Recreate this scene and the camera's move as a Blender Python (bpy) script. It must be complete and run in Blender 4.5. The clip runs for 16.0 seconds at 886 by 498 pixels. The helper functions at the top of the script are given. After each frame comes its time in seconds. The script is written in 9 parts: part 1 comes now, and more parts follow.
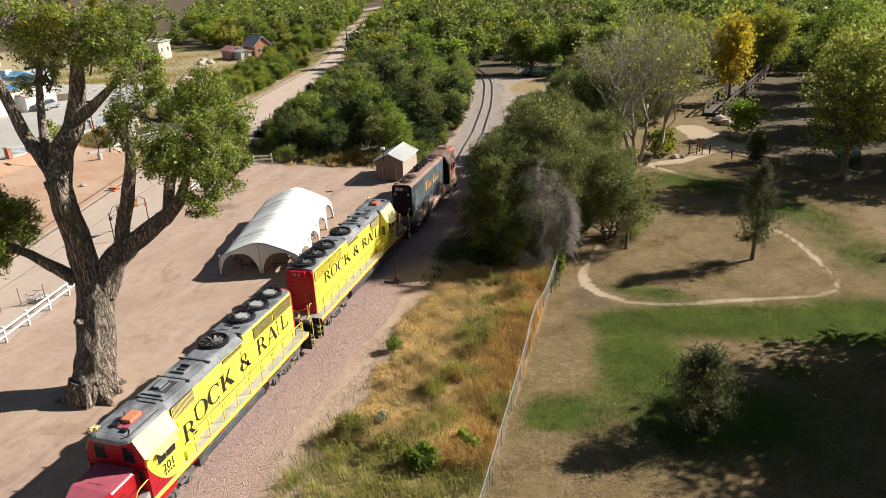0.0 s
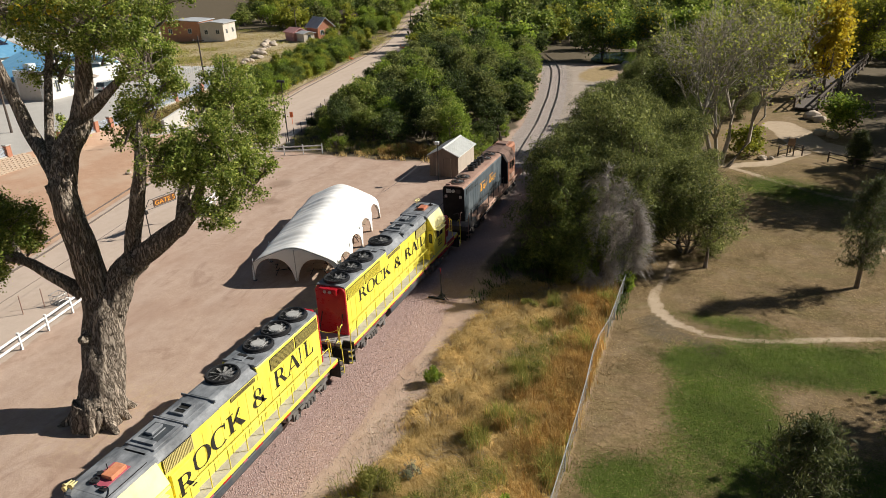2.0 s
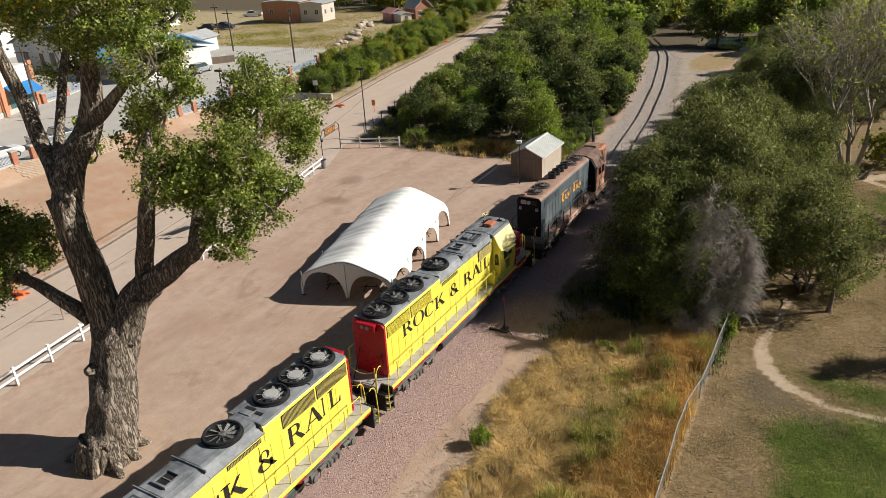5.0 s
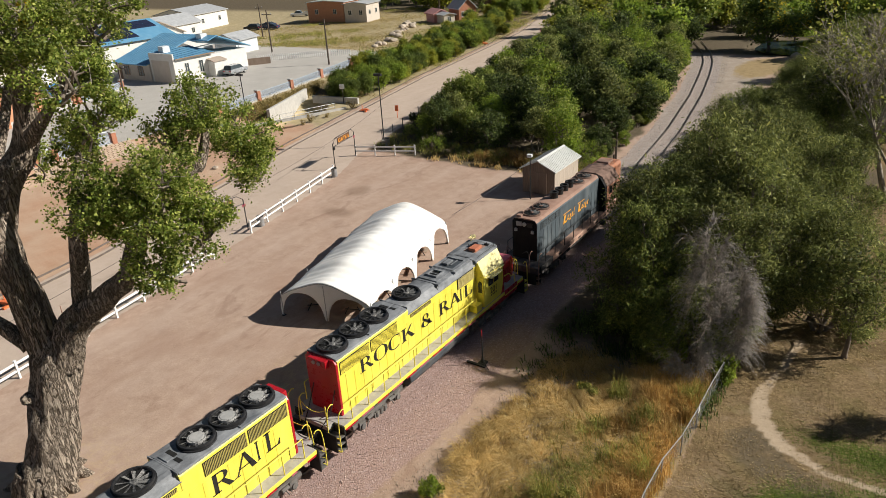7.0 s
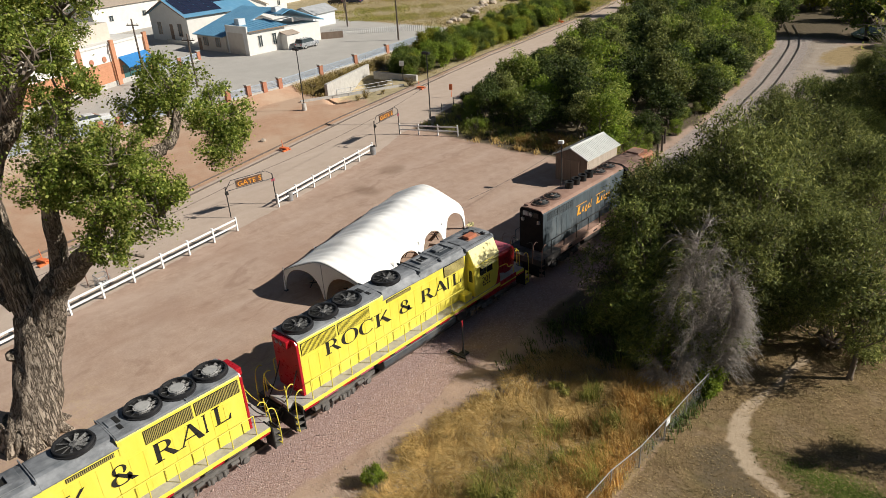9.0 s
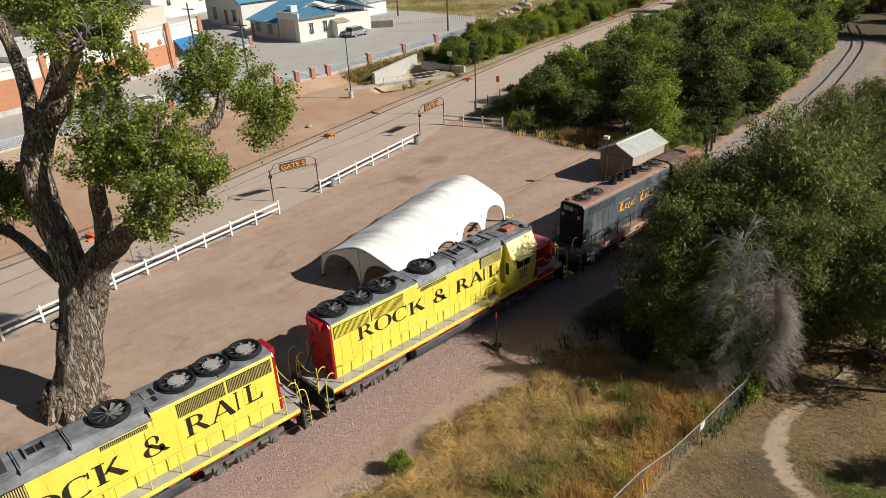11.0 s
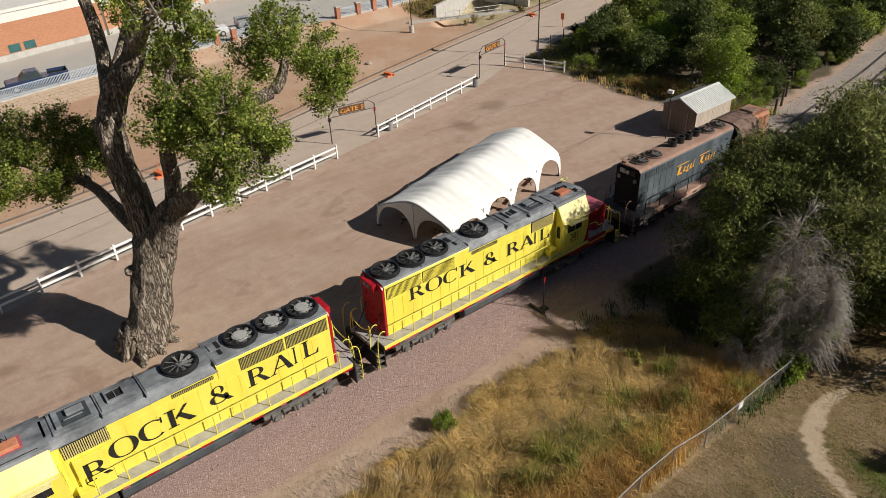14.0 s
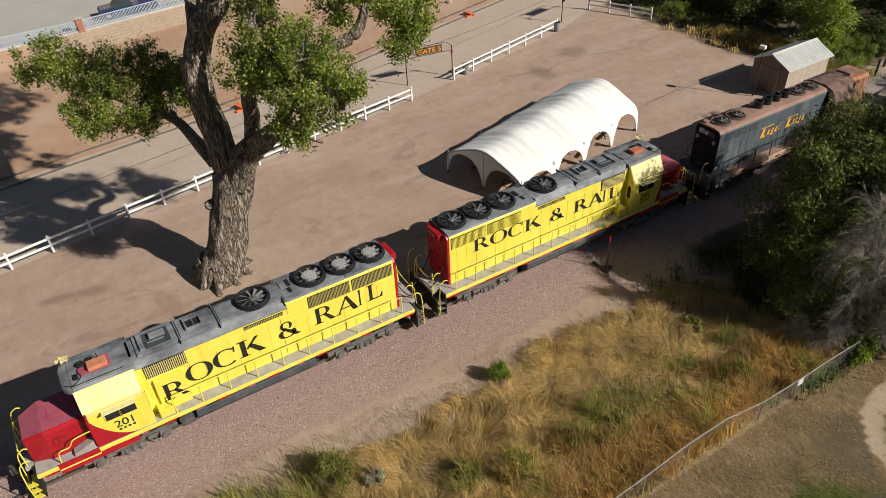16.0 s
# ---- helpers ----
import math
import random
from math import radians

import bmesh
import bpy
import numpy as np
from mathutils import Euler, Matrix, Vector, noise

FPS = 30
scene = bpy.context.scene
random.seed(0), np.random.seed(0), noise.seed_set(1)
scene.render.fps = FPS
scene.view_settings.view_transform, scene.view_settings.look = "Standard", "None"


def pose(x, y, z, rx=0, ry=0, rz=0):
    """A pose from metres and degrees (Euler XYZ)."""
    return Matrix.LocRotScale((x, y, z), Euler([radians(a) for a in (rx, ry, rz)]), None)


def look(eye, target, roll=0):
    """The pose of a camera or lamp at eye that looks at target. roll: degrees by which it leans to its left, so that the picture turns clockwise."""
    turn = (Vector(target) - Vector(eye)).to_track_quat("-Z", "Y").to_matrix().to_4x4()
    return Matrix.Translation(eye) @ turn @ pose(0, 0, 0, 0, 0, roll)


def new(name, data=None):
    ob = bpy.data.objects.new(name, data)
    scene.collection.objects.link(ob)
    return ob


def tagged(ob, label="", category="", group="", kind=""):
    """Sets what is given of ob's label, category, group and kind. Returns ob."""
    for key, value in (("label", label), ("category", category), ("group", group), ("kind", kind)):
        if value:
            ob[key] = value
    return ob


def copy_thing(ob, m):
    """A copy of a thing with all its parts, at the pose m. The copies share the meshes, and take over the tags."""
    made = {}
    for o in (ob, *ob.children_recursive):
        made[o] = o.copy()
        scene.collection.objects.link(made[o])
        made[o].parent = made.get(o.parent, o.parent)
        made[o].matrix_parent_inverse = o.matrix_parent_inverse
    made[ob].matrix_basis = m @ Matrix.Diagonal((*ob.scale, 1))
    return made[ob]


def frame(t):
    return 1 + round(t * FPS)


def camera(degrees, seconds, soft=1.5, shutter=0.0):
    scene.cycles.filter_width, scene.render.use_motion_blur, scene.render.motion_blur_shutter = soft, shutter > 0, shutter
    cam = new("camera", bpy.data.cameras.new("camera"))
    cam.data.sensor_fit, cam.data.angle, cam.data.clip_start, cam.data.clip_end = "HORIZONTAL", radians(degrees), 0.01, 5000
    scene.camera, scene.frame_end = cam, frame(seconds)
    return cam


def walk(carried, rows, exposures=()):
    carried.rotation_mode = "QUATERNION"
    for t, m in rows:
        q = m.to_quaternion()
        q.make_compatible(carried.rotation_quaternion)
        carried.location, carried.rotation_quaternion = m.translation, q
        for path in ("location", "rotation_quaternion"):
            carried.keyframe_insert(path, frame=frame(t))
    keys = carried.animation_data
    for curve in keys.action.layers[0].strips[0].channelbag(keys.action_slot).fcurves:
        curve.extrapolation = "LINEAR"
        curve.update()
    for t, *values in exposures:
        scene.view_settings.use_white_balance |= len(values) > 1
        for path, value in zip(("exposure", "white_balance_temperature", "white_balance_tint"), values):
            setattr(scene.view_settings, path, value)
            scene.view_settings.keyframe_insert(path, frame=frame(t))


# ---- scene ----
cam = camera(64.5, 16.0, 0.5)
PATH = [
    (0, (20.528, -36.88, 22.234), (20.002, -35.102, 21.487), -2.2),
    (0.5, (20.191, -35.181, 22.187), (19.626, -33.415, 21.437), -2.2),
    (1, (19.912, -33.647, 22.107), (19.27, -31.908, 21.357), -2.3),
    (1.5, (19.773, -32.217, 22.043), (19.108, -30.493, 21.277), -2.3),
    (2, (19.451, -30.899, 21.954), (18.763, -29.193, 21.169), -2.3),
    (2.5, (19.168, -29.65, 21.902), (18.456, -27.963, 21.097), -2.4),
    (3, (19.122, -28.411, 21.848), (18.37, -26.749, 21.026), -2.7),
    (3.5, (18.92, -27.189, 21.836), (18.144, -25.545, 21.001), -2.9),
    (4, (18.542, -26.104, 21.774), (17.704, -24.489, 20.943), -2.9),
    (6.5, (19.910, -20.307, 22.034), (18.893, -18.794, 21.210), -3.51),
    (7, (20.830, -19.089, 22.055), (19.773, -17.604, 21.234), -3.46),
    (7.5, (21.969, -17.852, 22.028), (20.868, -16.404, 21.198), -3.54),
    (8, (23.363, -16.386, 22.010), (22.182, -15.013, 21.160), -3.79),
    (8.5, (24.390, -15.589, 22.126), (23.154, -14.275, 21.261), -3.32),
    (8.7, (24.766, -15.192, 22.097), (23.528, -13.882, 21.231), -3.44),
    (11, (24.911, -14.817, 21.782), (23.59, -13.598, 20.903), -2.7),
    (11.5, (24.87, -14.769, 21.821), (23.503, -13.619, 20.92), -2.7),
    (12, (24.8, -14.648, 21.942), (23.438, -13.519, 21.009), -2.8),
    (12.5, (24.779, -14.567, 22.382), (23.422, -13.443, 21.436), -2.7),
    (13, (24.783, -14.508, 22.989), (23.441, -13.399, 22.003), -2.7),
    (13.5, (24.815, -14.483, 23.525), (23.49, -13.39, 22.5), -2.8),
    (14, (24.786, -14.492, 24.002), (23.439, -13.463, 22.939), -2.7),
    (14.5, (24.814, -14.414, 24.335), (23.404, -13.514, 23.238), -2.8),
    (15, (24.83, -14.399, 24.563), (23.417, -13.55, 23.431), -2.8),
    (15.5, (24.86, -14.382, 24.76), (23.458, -13.558, 23.595), -2.8),
    (16, (24.852, -14.381, 24.815), (23.472, -13.571, 23.615), -2.9),
]
walk(cam, [(t, look(eye, target, roll)) for t, eye, target, roll in PATH], [(0, 0.63), (1.5, 0.43), (4, 0.29), (8, 0.2), (11, 0.07), (16, -0.05)])

# ---- light ----
SUN_AZ, SUN_EL = radians(56), radians(33)   # from +y towards +x; height above the horizon
world = bpy.data.worlds.new("sky")
scene.world = world
world.use_nodes = True
_n, _l = world.node_tree.nodes, world.node_tree.links
_sky = _n.new("ShaderNodeTexSky")
_sky.sky_type, _sky.sun_disc, _sky.sun_elevation, _sky.sun_rotation = "NISHITA", False, SUN_EL, SUN_AZ
_sky.air_density, _sky.dust_density = 1.0, 0.6
_l.new(_sky.outputs[0], _n["Background"].inputs[0])
_n["Background"].inputs[1].default_value = 0.034
sun = new("sun", bpy.data.lights.new("sun", "SUN"))
sun.data.energy, sun.data.angle, sun.data.color = 5.3, radians(0.55), (1.0, 0.95, 0.86)
_d = Vector((math.sin(SUN_AZ) * math.cos(SUN_EL), math.cos(SUN_AZ) * math.cos(SUN_EL), math.sin(SUN_EL)))
sun.matrix_world = look(_d * 300, (0, 0, 0))

# ---- materials ----
def mat(name):
    m = bpy.data.materials.new(name)
    m.use_nodes = True
    nt = m.node_tree
    return m, nt, nt.nodes["Principled BSDF"]


def nd(nt, kind, **props):
    n = nt.nodes.new(kind)
    for k, v in props.items():
        if k == "inp":
            for i, x in v.items():
                n.inputs[i].default_value = x
        elif k == "operation":
            n.operation = v
        elif k == "data_type":
            n.data_type = v
        elif k == "blend_type":
            n.blend_type = v
        elif k == "feature":
            n.feature = v
        elif k == "attribute_name":
            n.attribute_name = v
        elif k == "noise_dimensions":
            n.noise_dimensions = v
        elif k == "wave_type":
            n.wave_type = v
        elif k == "bands_direction":
            n.bands_direction = v
    return n


def rgba(c):
    return (c[0], c[1], c[2], 1.0)


def noise_of(nt, scale, detail=4.0, rough=0.55, stretch=None, dist=0.0):
    g = nd(nt, "ShaderNodeNewGeometry")
    src = g.outputs["Position"]
    if stretch:
        mp = nd(nt, "ShaderNodeMapping")
        mp.inputs["Scale"].default_value = stretch
        nt.links.new(src, mp.inputs[0])
        src = mp.outputs[0]
    n = nd(nt, "ShaderNodeTexNoise")
    nt.links.new(src, n.inputs["Vector"])
    n.inputs["Scale"].default_value, n.inputs["Detail"].default_value = scale, detail
    n.inputs["Roughness"].default_value, n.inputs["Distortion"].default_value = rough, dist
    return n.outputs[0]


def ramp(nt, fac, stops):
    r = nd(nt, "ShaderNodeValToRGB")
    el = r.color_ramp.elements
    while len(el) < len(stops):
        el.new(0.5)
    for e, (p, c) in zip(el, stops):
        e.position, e.color = p, (rgba(c) if hasattr(c, "__len__") else (c, c, c, 1))
    nt.links.new(fac, r.inputs[0])
    return r.outputs[0]


def mixc(nt, fac, a, b, kind="MIX"):
    m = nd(nt, "ShaderNodeMix", data_type="RGBA", blend_type=kind)
    for sock, v in ((m.inputs[0], fac), (m.inputs[6], a), (m.inputs[7], b)):
        if hasattr(v, "is_linked"):
            nt.links.new(v, sock)
        elif hasattr(v, "__len__"):
            sock.default_value = rgba(v)
        else:
            sock.default_value = v
    return m.outputs[2]


def calc(nt, op, a, b=0.0, clamp=False):
    m = nd(nt, "ShaderNodeMath", operation=op)
    m.use_clamp = clamp
    for i, v in enumerate((a, b)):
        if hasattr(v, "is_linked"):
            nt.links.new(v, m.inputs[i])
        else:
            m.inputs[i].default_value = v
    return m.outputs[0]


def bump(nt, b, height, strength=0.3, dist=0.02):
    n = nd(nt, "ShaderNodeBump")
    n.inputs["Strength"].default_value, n.inputs["Distance"].default_value = strength, dist
    nt.links.new(height, n.inputs["Height"])
    nt.links.new(n.outputs[0], b.inputs["Normal"])


def surf(name, c1, c2, scale=2.0, rough=0.7, bumps=0.2, bscale=30.0, dirt=None, dirt_amt=0.5, dirt_scale=0.6,
         metal=0.0, stretch=None, island=0.0, obj=0.0, bdist=0.01, spec=0.4):
    """A surface of two tones of grain, with patches of dirt, fine relief and a random tone for each piece."""
    m, nt, b = mat(name)
    col = ramp(nt, noise_of(nt, scale, 6, 0.6, stretch), ((0.32, c1), (0.68, c2)))
    if dirt:
        f = ramp(nt, noise_of(nt, dirt_scale, 8, 0.7, stretch), ((0.5, 0.0), (0.72, 1.0)))
        col = mixc(nt, calc(nt, "MULTIPLY", f, dirt_amt), col, dirt)
    if island or obj:
        if island:
            r = nd(nt, "ShaderNodeNewGeometry").outputs["Random Per Island"]
            amt = island
        else:
            r = nd(nt, "ShaderNodeObjectInfo").outputs["Random"]
            amt = obj
        v = calc(nt, "ADD", calc(nt, "MULTIPLY", r, 2 * amt), 1 - amt)
        h = nd(nt, "ShaderNodeHueSaturation")
        nt.links.new(v, h.inputs["Value"])
        nt.links.new(col, h.inputs["Color"])
        col = h.outputs[0]
    nt.links.new(col, b.inputs["Base Color"])
    b.inputs["Metallic"].default_value = metal
    b.inputs["Specular IOR Level"].default_value = spec
    rn = noise_of(nt, scale * 3, 4)
    nt.links.new(calc(nt, "ADD", calc(nt, "MULTIPLY", rn, 0.3), rough - 0.15, True), b.inputs["Roughness"])
    if bumps:
        bump(nt, b, noise_of(nt, bscale, 5), bumps, bdist)
    return m


def leaf_mat(name, c1, c2, c3, through_amt=0.5, gloss=0.35):
    """Leaves: each its own tone, some light passing through."""
    m, nt, b = mat(name)
    r = nd(nt, "ShaderNodeNewGeometry").outputs["Random Per Island"]
    col = ramp(nt, r, ((0.0, c1), (0.55, c2), (1.0, c3)))
    big = ramp(nt, noise_of(nt, 0.45, 3), ((0.3, 0.62), (0.7, 1.3)))
    col = mixc(nt, 1.0, col, big, "MULTIPLY")
    orr = calc(nt, "ADD", calc(nt, "MULTIPLY", nd(nt, "ShaderNodeObjectInfo").outputs["Random"], 0.3), 0.85)
    h = nd(nt, "ShaderNodeHueSaturation")
    nt.links.new(orr, h.inputs["Value"])
    nt.links.new(col, h.inputs["Color"])
    col = h.outputs[0]
    nt.links.new(col, b.inputs["Base Color"])
    b.inputs["Roughness"].default_value = 1 - gloss
    b.inputs["Specular IOR Level"].default_value = 0.3
    tr = nd(nt, "ShaderNodeBsdfTranslucent")
    nt.links.new(col, tr.inputs[0])
    mx = nd(nt, "ShaderNodeMixShader")
    mx.inputs[0].default_value = through_amt
    nt.links.new(b.outputs[0], mx.inputs[1])
    nt.links.new(tr.outputs[0], mx.inputs[2])
    nt.links.new(mx.outputs[0], nt.nodes["Material Output"].inputs[0])
    return m


M_YEL = surf("yellow_paint", (0.80, 0.68, 0.075), (0.86, 0.75, 0.12), 1.5, 0.45, 0.06, 8, (0.55, 0.44, 0.06), 0.35, 0.9, stretch=(1, 1, 0.35))
# paler yellow for the cab's roof slopes, drip rails and window shades
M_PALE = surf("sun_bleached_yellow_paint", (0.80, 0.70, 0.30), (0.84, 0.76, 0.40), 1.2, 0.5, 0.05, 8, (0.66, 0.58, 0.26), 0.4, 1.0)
M_RED = surf("red_paint", (0.36, 0.009, 0.016), (0.45, 0.014, 0.024), 1.5, 0.3, 0.06, 8, (0.28, 0.022, 0.026), 0.4, 0.8)
M_REDDK = surf("dark_red_emblem_paint", (0.20, 0.012, 0.015), (0.26, 0.02, 0.022), 2, 0.5, 0.03, 20)
M_REDPINK = surf("faded_red_paint", (0.37, 0.075, 0.11), (0.47, 0.13, 0.165), 1.2, 0.6, 0.08, 10, (0.34, 0.04, 0.055), 0.6, 1.2)
M_ROOF = surf("weathered_grey_roof_paint", (0.10, 0.11, 0.122), (0.30, 0.31, 0.325), 1.5, 0.6, 0.12, 12, (0.055, 0.058, 0.065), 0.85, 0.9, stretch=(1, 0.6, 1))
M_DECK = surf("grey_walkway_paint", (0.34, 0.32, 0.30), (0.45, 0.43, 0.40), 2, 0.75, 0.15, 40, (0.2, 0.18, 0.16), 0.6, 1.2)
M_UNDER = surf("dark_grimy_running_gear", (0.045, 0.043, 0.042), (0.11, 0.10, 0.095), 3, 0.75, 0.3, 25, (0.17, 0.13, 0.10), 0.5, 1.5)
M_TRUCK = surf("grimy_grey_trucks", (0.10, 0.095, 0.09), (0.20, 0.185, 0.17), 3, 0.8, 0.3, 25, (0.05, 0.045, 0.04), 0.6, 2.5)
M_TANK = surf("dark_tank_paint", (0.04, 0.047, 0.055), (0.075, 0.085, 0.095), 1.5, 0.5, 0.08, 15, (0.13, 0.11, 0.09), 0.5, 1.2)
M_BLACK = surf("black_paint", (0.012, 0.012, 0.012), (0.025, 0.024, 0.022), 3, 0.55, 0.05, 20)
M_FAN = surf("black_fan_metal", (0.018, 0.018, 0.02), (0.04, 0.04, 0.042), 3, 0.5, 0.05, 20, metal=0.2)
M_HUB = surf("light_grey_fan_hub", (0.34, 0.34, 0.33), (0.45, 0.44, 0.42), 4, 0.6, 0.05, 20, (0.2, 0.19, 0.18), 0.5, 3)
M_SCREEN = surf("sun_faded_yellow_screen", (0.50, 0.42, 0.16), (0.62, 0.53, 0.22), 5, 0.7, 0.1, 20)
M_GRILLE = surf("dirty_yellow_grille", (0.30, 0.25, 0.08), (0.42, 0.35, 0.10), 5, 0.7, 0.1, 20)
M_GLASS = surf("dark_cab_glass", (0.012, 0.014, 0.016), (0.02, 0.022, 0.024), 2, 0.1, 0.0, 5, spec=0.6)
M_STEEL = surf("worn_rail_steel", (0.16, 0.13, 0.11), (0.26, 0.23, 0.21), 2, 0.5, 0.1, 20, metal=0.6)
M_ORANGE = surf("orange_plastic", (0.72, 0.16, 0.05), (0.80, 0.22, 0.08), 3, 0.5, 0.03, 20)
M_ACBOX = surf("faded_orange_brown_metal", (0.42, 0.13, 0.07), (0.52, 0.2, 0.11), 4, 0.6, 0.06, 20)
M_BRASS = surf("brass_yellow_horn", (0.6, 0.5, 0.2), (0.75, 0.66, 0.35), 4, 0.4, 0.03, 20, metal=0.3)
# near-black that puts shade into the old hood end and cab rear
M_HOODEND = surf("sooty_black_paint", (0.007, 0.007, 0.008), (0.014, 0.013, 0.013), 2, 0.7, 0.05, 15, spec=0.15)
M_SLATE = surf("faded_slate_blue_paint", (0.045, 0.058, 0.068), (0.10, 0.125, 0.14), 1.2, 0.65, 0.1, 15, (0.21, 0.22, 0.22), 0.55, 0.9, stretch=(1, 1, 0.3))
M_RUST = surf("rusted_roof_steel", (0.26, 0.15, 0.108), (0.37, 0.24, 0.185), 1.6, 0.85, 0.15, 20, (0.13, 0.085, 0.07), 0.7, 0.8)
M_RUSTD = surf("dark_rusted_roof", (0.12, 0.075, 0.058), (0.24, 0.15, 0.115), 1.8, 0.85, 0.15, 20, (0.32, 0.20, 0.15), 0.5, 1.2)
M_PEACH = surf("faded_peach_paint", (0.50, 0.30, 0.22), (0.62, 0.42, 0.32), 1.6, 0.75, 0.1, 20, (0.28, 0.15, 0.11), 0.6, 1.0)
M_RUSTOR = surf("peeling_orange_paint", (0.45, 0.17, 0.08), (0.40, 0.22, 0.15), 2.0, 0.75, 0.15, 20, (0.18, 0.09, 0.07), 0.7, 1.2)
M_LOGO = surf("orange_yellow_sign_paint", (0.85, 0.36, 0.03), (0.9, 0.45, 0.06), 3, 0.5, 0.03, 20)
M_WHITE = surf("white_vinyl", (0.78, 0.78, 0.77), (0.83, 0.83, 0.82), 2, 0.5, 0.04, 20, (0.6, 0.57, 0.52), 0.4, 1.4)
M_TENT = surf("white_tent_fabric", (0.80, 0.79, 0.76), (0.84, 0.83, 0.80), 0.8, 0.75, 0.3, 1.6, (0.70, 0.66, 0.60), 0.5, 0.7, stretch=(1.4, 0.45, 1), bdist=0.04)
M_SHEDROOF = surf("pale_grey_metal_roof", (0.56, 0.57, 0.54), (0.64, 0.65, 0.62), 1.5, 0.55, 0.06, 12, (0.46, 0.46, 0.42), 0.5, 0.9)
# brown gable planks, darkened in colour for the shade on the shed front
M_SHEDWALL = surf("brown_plank_siding", (0.20, 0.145, 0.108), (0.27, 0.205, 0.158), 2, 0.85, 0.15, 25, (0.18, 0.13, 0.1), 0.5, 1.0, stretch=(1, 1, 0.2), obj=0.1)
M_SHEDSIDE = surf("tan_plank_siding", (0.42, 0.35, 0.28), (0.50, 0.43, 0.36), 2, 0.85, 0.15, 25, (0.3, 0.24, 0.19), 0.4, 1.0, stretch=(1, 1, 0.2), obj=0.08)
def bark_mat(name, crack, dark, light, scale):
    """Old bark: long plates parted by deep dark cracks."""
    m, nt, b = mat(name)
    mp = nd(nt, "ShaderNodeMapping")
    mp.inputs["Scale"].default_value = (scale, scale, scale * 0.14)
    nt.links.new(nd(nt, "ShaderNodeNewGeometry").outputs["Position"], mp.inputs[0])
    veins = nd(nt, "ShaderNodeTexNoise")
    veins.inputs["Scale"].default_value, veins.inputs["Detail"].default_value = 1.0, 3.0
    veins.inputs["Roughness"].default_value, veins.inputs["Distortion"].default_value = 0.6, 0.5
    nt.links.new(mp.outputs[0], veins.inputs["Vector"])
    fold = calc(nt, "ABSOLUTE", calc(nt, "SUBTRACT", veins.outputs[0], 0.5))
    gap = ramp(nt, fold, ((0.0, 0.0), (0.085, 1.0)))
    tone = ramp(nt, noise_of(nt, 7, 6, 0.65, (1, 1, 0.3)), ((0.3, dark), (0.7, light)))
    nt.links.new(mixc(nt, gap, crack, tone), b.inputs["Base Color"])
    b.inputs["Roughness"].default_value = 0.95
    b.inputs["Specular IOR Level"].default_value = 0.2
    h = calc(nt, "ADD", gap, calc(nt, "MULTIPLY", noise_of(nt, 14, 5), 0.4))
    bump(nt, b, h, 1.0, 0.14)
    return m


M_BARK = bark_mat("furrowed_grey_bark", (0.13, 0.098, 0.073), (0.28, 0.222, 0.168), (0.52, 0.435, 0.35), 7.0)
M_BARK2 = surf("grey_brown_bark", (0.12, 0.095, 0.075), (0.27, 0.22, 0.18), 4, 0.95, 0.6, 12, stretch=(1, 1, 0.25), bdist=0.04)
M_TWIG = surf("dead_grey_twigs", (0.29, 0.255, 0.225), (0.48, 0.43, 0.38), 3, 0.9, 0.1, 30)
M_BRUSH = surf("weathered_grey_brush_twigs", (0.22, 0.19, 0.165), (0.47, 0.42, 0.375), 3, 0.9, 0.1, 30)
M_TWIGD = surf("pale_bare_branches", (0.25, 0.215, 0.17), (0.40, 0.35, 0.285), 3, 0.9, 0.1, 30)
M_LEAF_A = leaf_mat("cottonwood_leaves", (0.088, 0.135, 0.022), (0.225, 0.288, 0.047), (0.53, 0.54, 0.15), 0.48, 0.55)
M_LEAF_B = leaf_mat("dark_green_thicket_leaves", (0.075, 0.11, 0.025), (0.14, 0.19, 0.04), (0.26, 0.31, 0.06), 0.5)
M_LEAF_C = leaf_mat("bright_green_leaves", (0.13, 0.195, 0.026), (0.24, 0.33, 0.045), (0.42, 0.48, 0.07), 0.52)
M_LEAF_D = leaf_mat("greyish_willow_leaves", (0.080, 0.097, 0.033), (0.19, 0.220, 0.058), (0.41, 0.415, 0.125), 0.36)
M_LEAF_G = leaf_mat("fresh_green_willow_leaves", (0.075, 0.105, 0.026), (0.195, 0.24, 0.058), (0.40, 0.43, 0.11), 0.38)
M_LEAF_Y = leaf_mat("yellow_autumn_leaves", (0.462, 0.330, 0.022), (0.616, 0.473, 0.033), (0.715, 0.572, 0.066))
M_LEAF_YG = leaf_mat("yellow_green_leaves", (0.17, 0.205, 0.028), (0.31, 0.33, 0.045), (0.50, 0.47, 0.06))
M_NEEDLE = leaf_mat("dark_pine_needles", (0.06, 0.08, 0.026), (0.10, 0.115, 0.036), (0.17, 0.17, 0.06), 0.3)
M_DRY = leaf_mat("golden_dry_grass", (0.47, 0.305, 0.10), (0.66, 0.455, 0.17), (0.82, 0.63, 0.30), 0.35, 0.3)
M_ORG = leaf_mat("rust_orange_weeds", (0.32, 0.175, 0.048), (0.47, 0.285, 0.085), (0.62, 0.44, 0.165), 0.3, 0.25)
# darker copy of the thicket leaves, with shade put into the colour
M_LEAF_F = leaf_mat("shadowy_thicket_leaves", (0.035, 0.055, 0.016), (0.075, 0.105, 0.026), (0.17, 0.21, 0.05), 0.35)
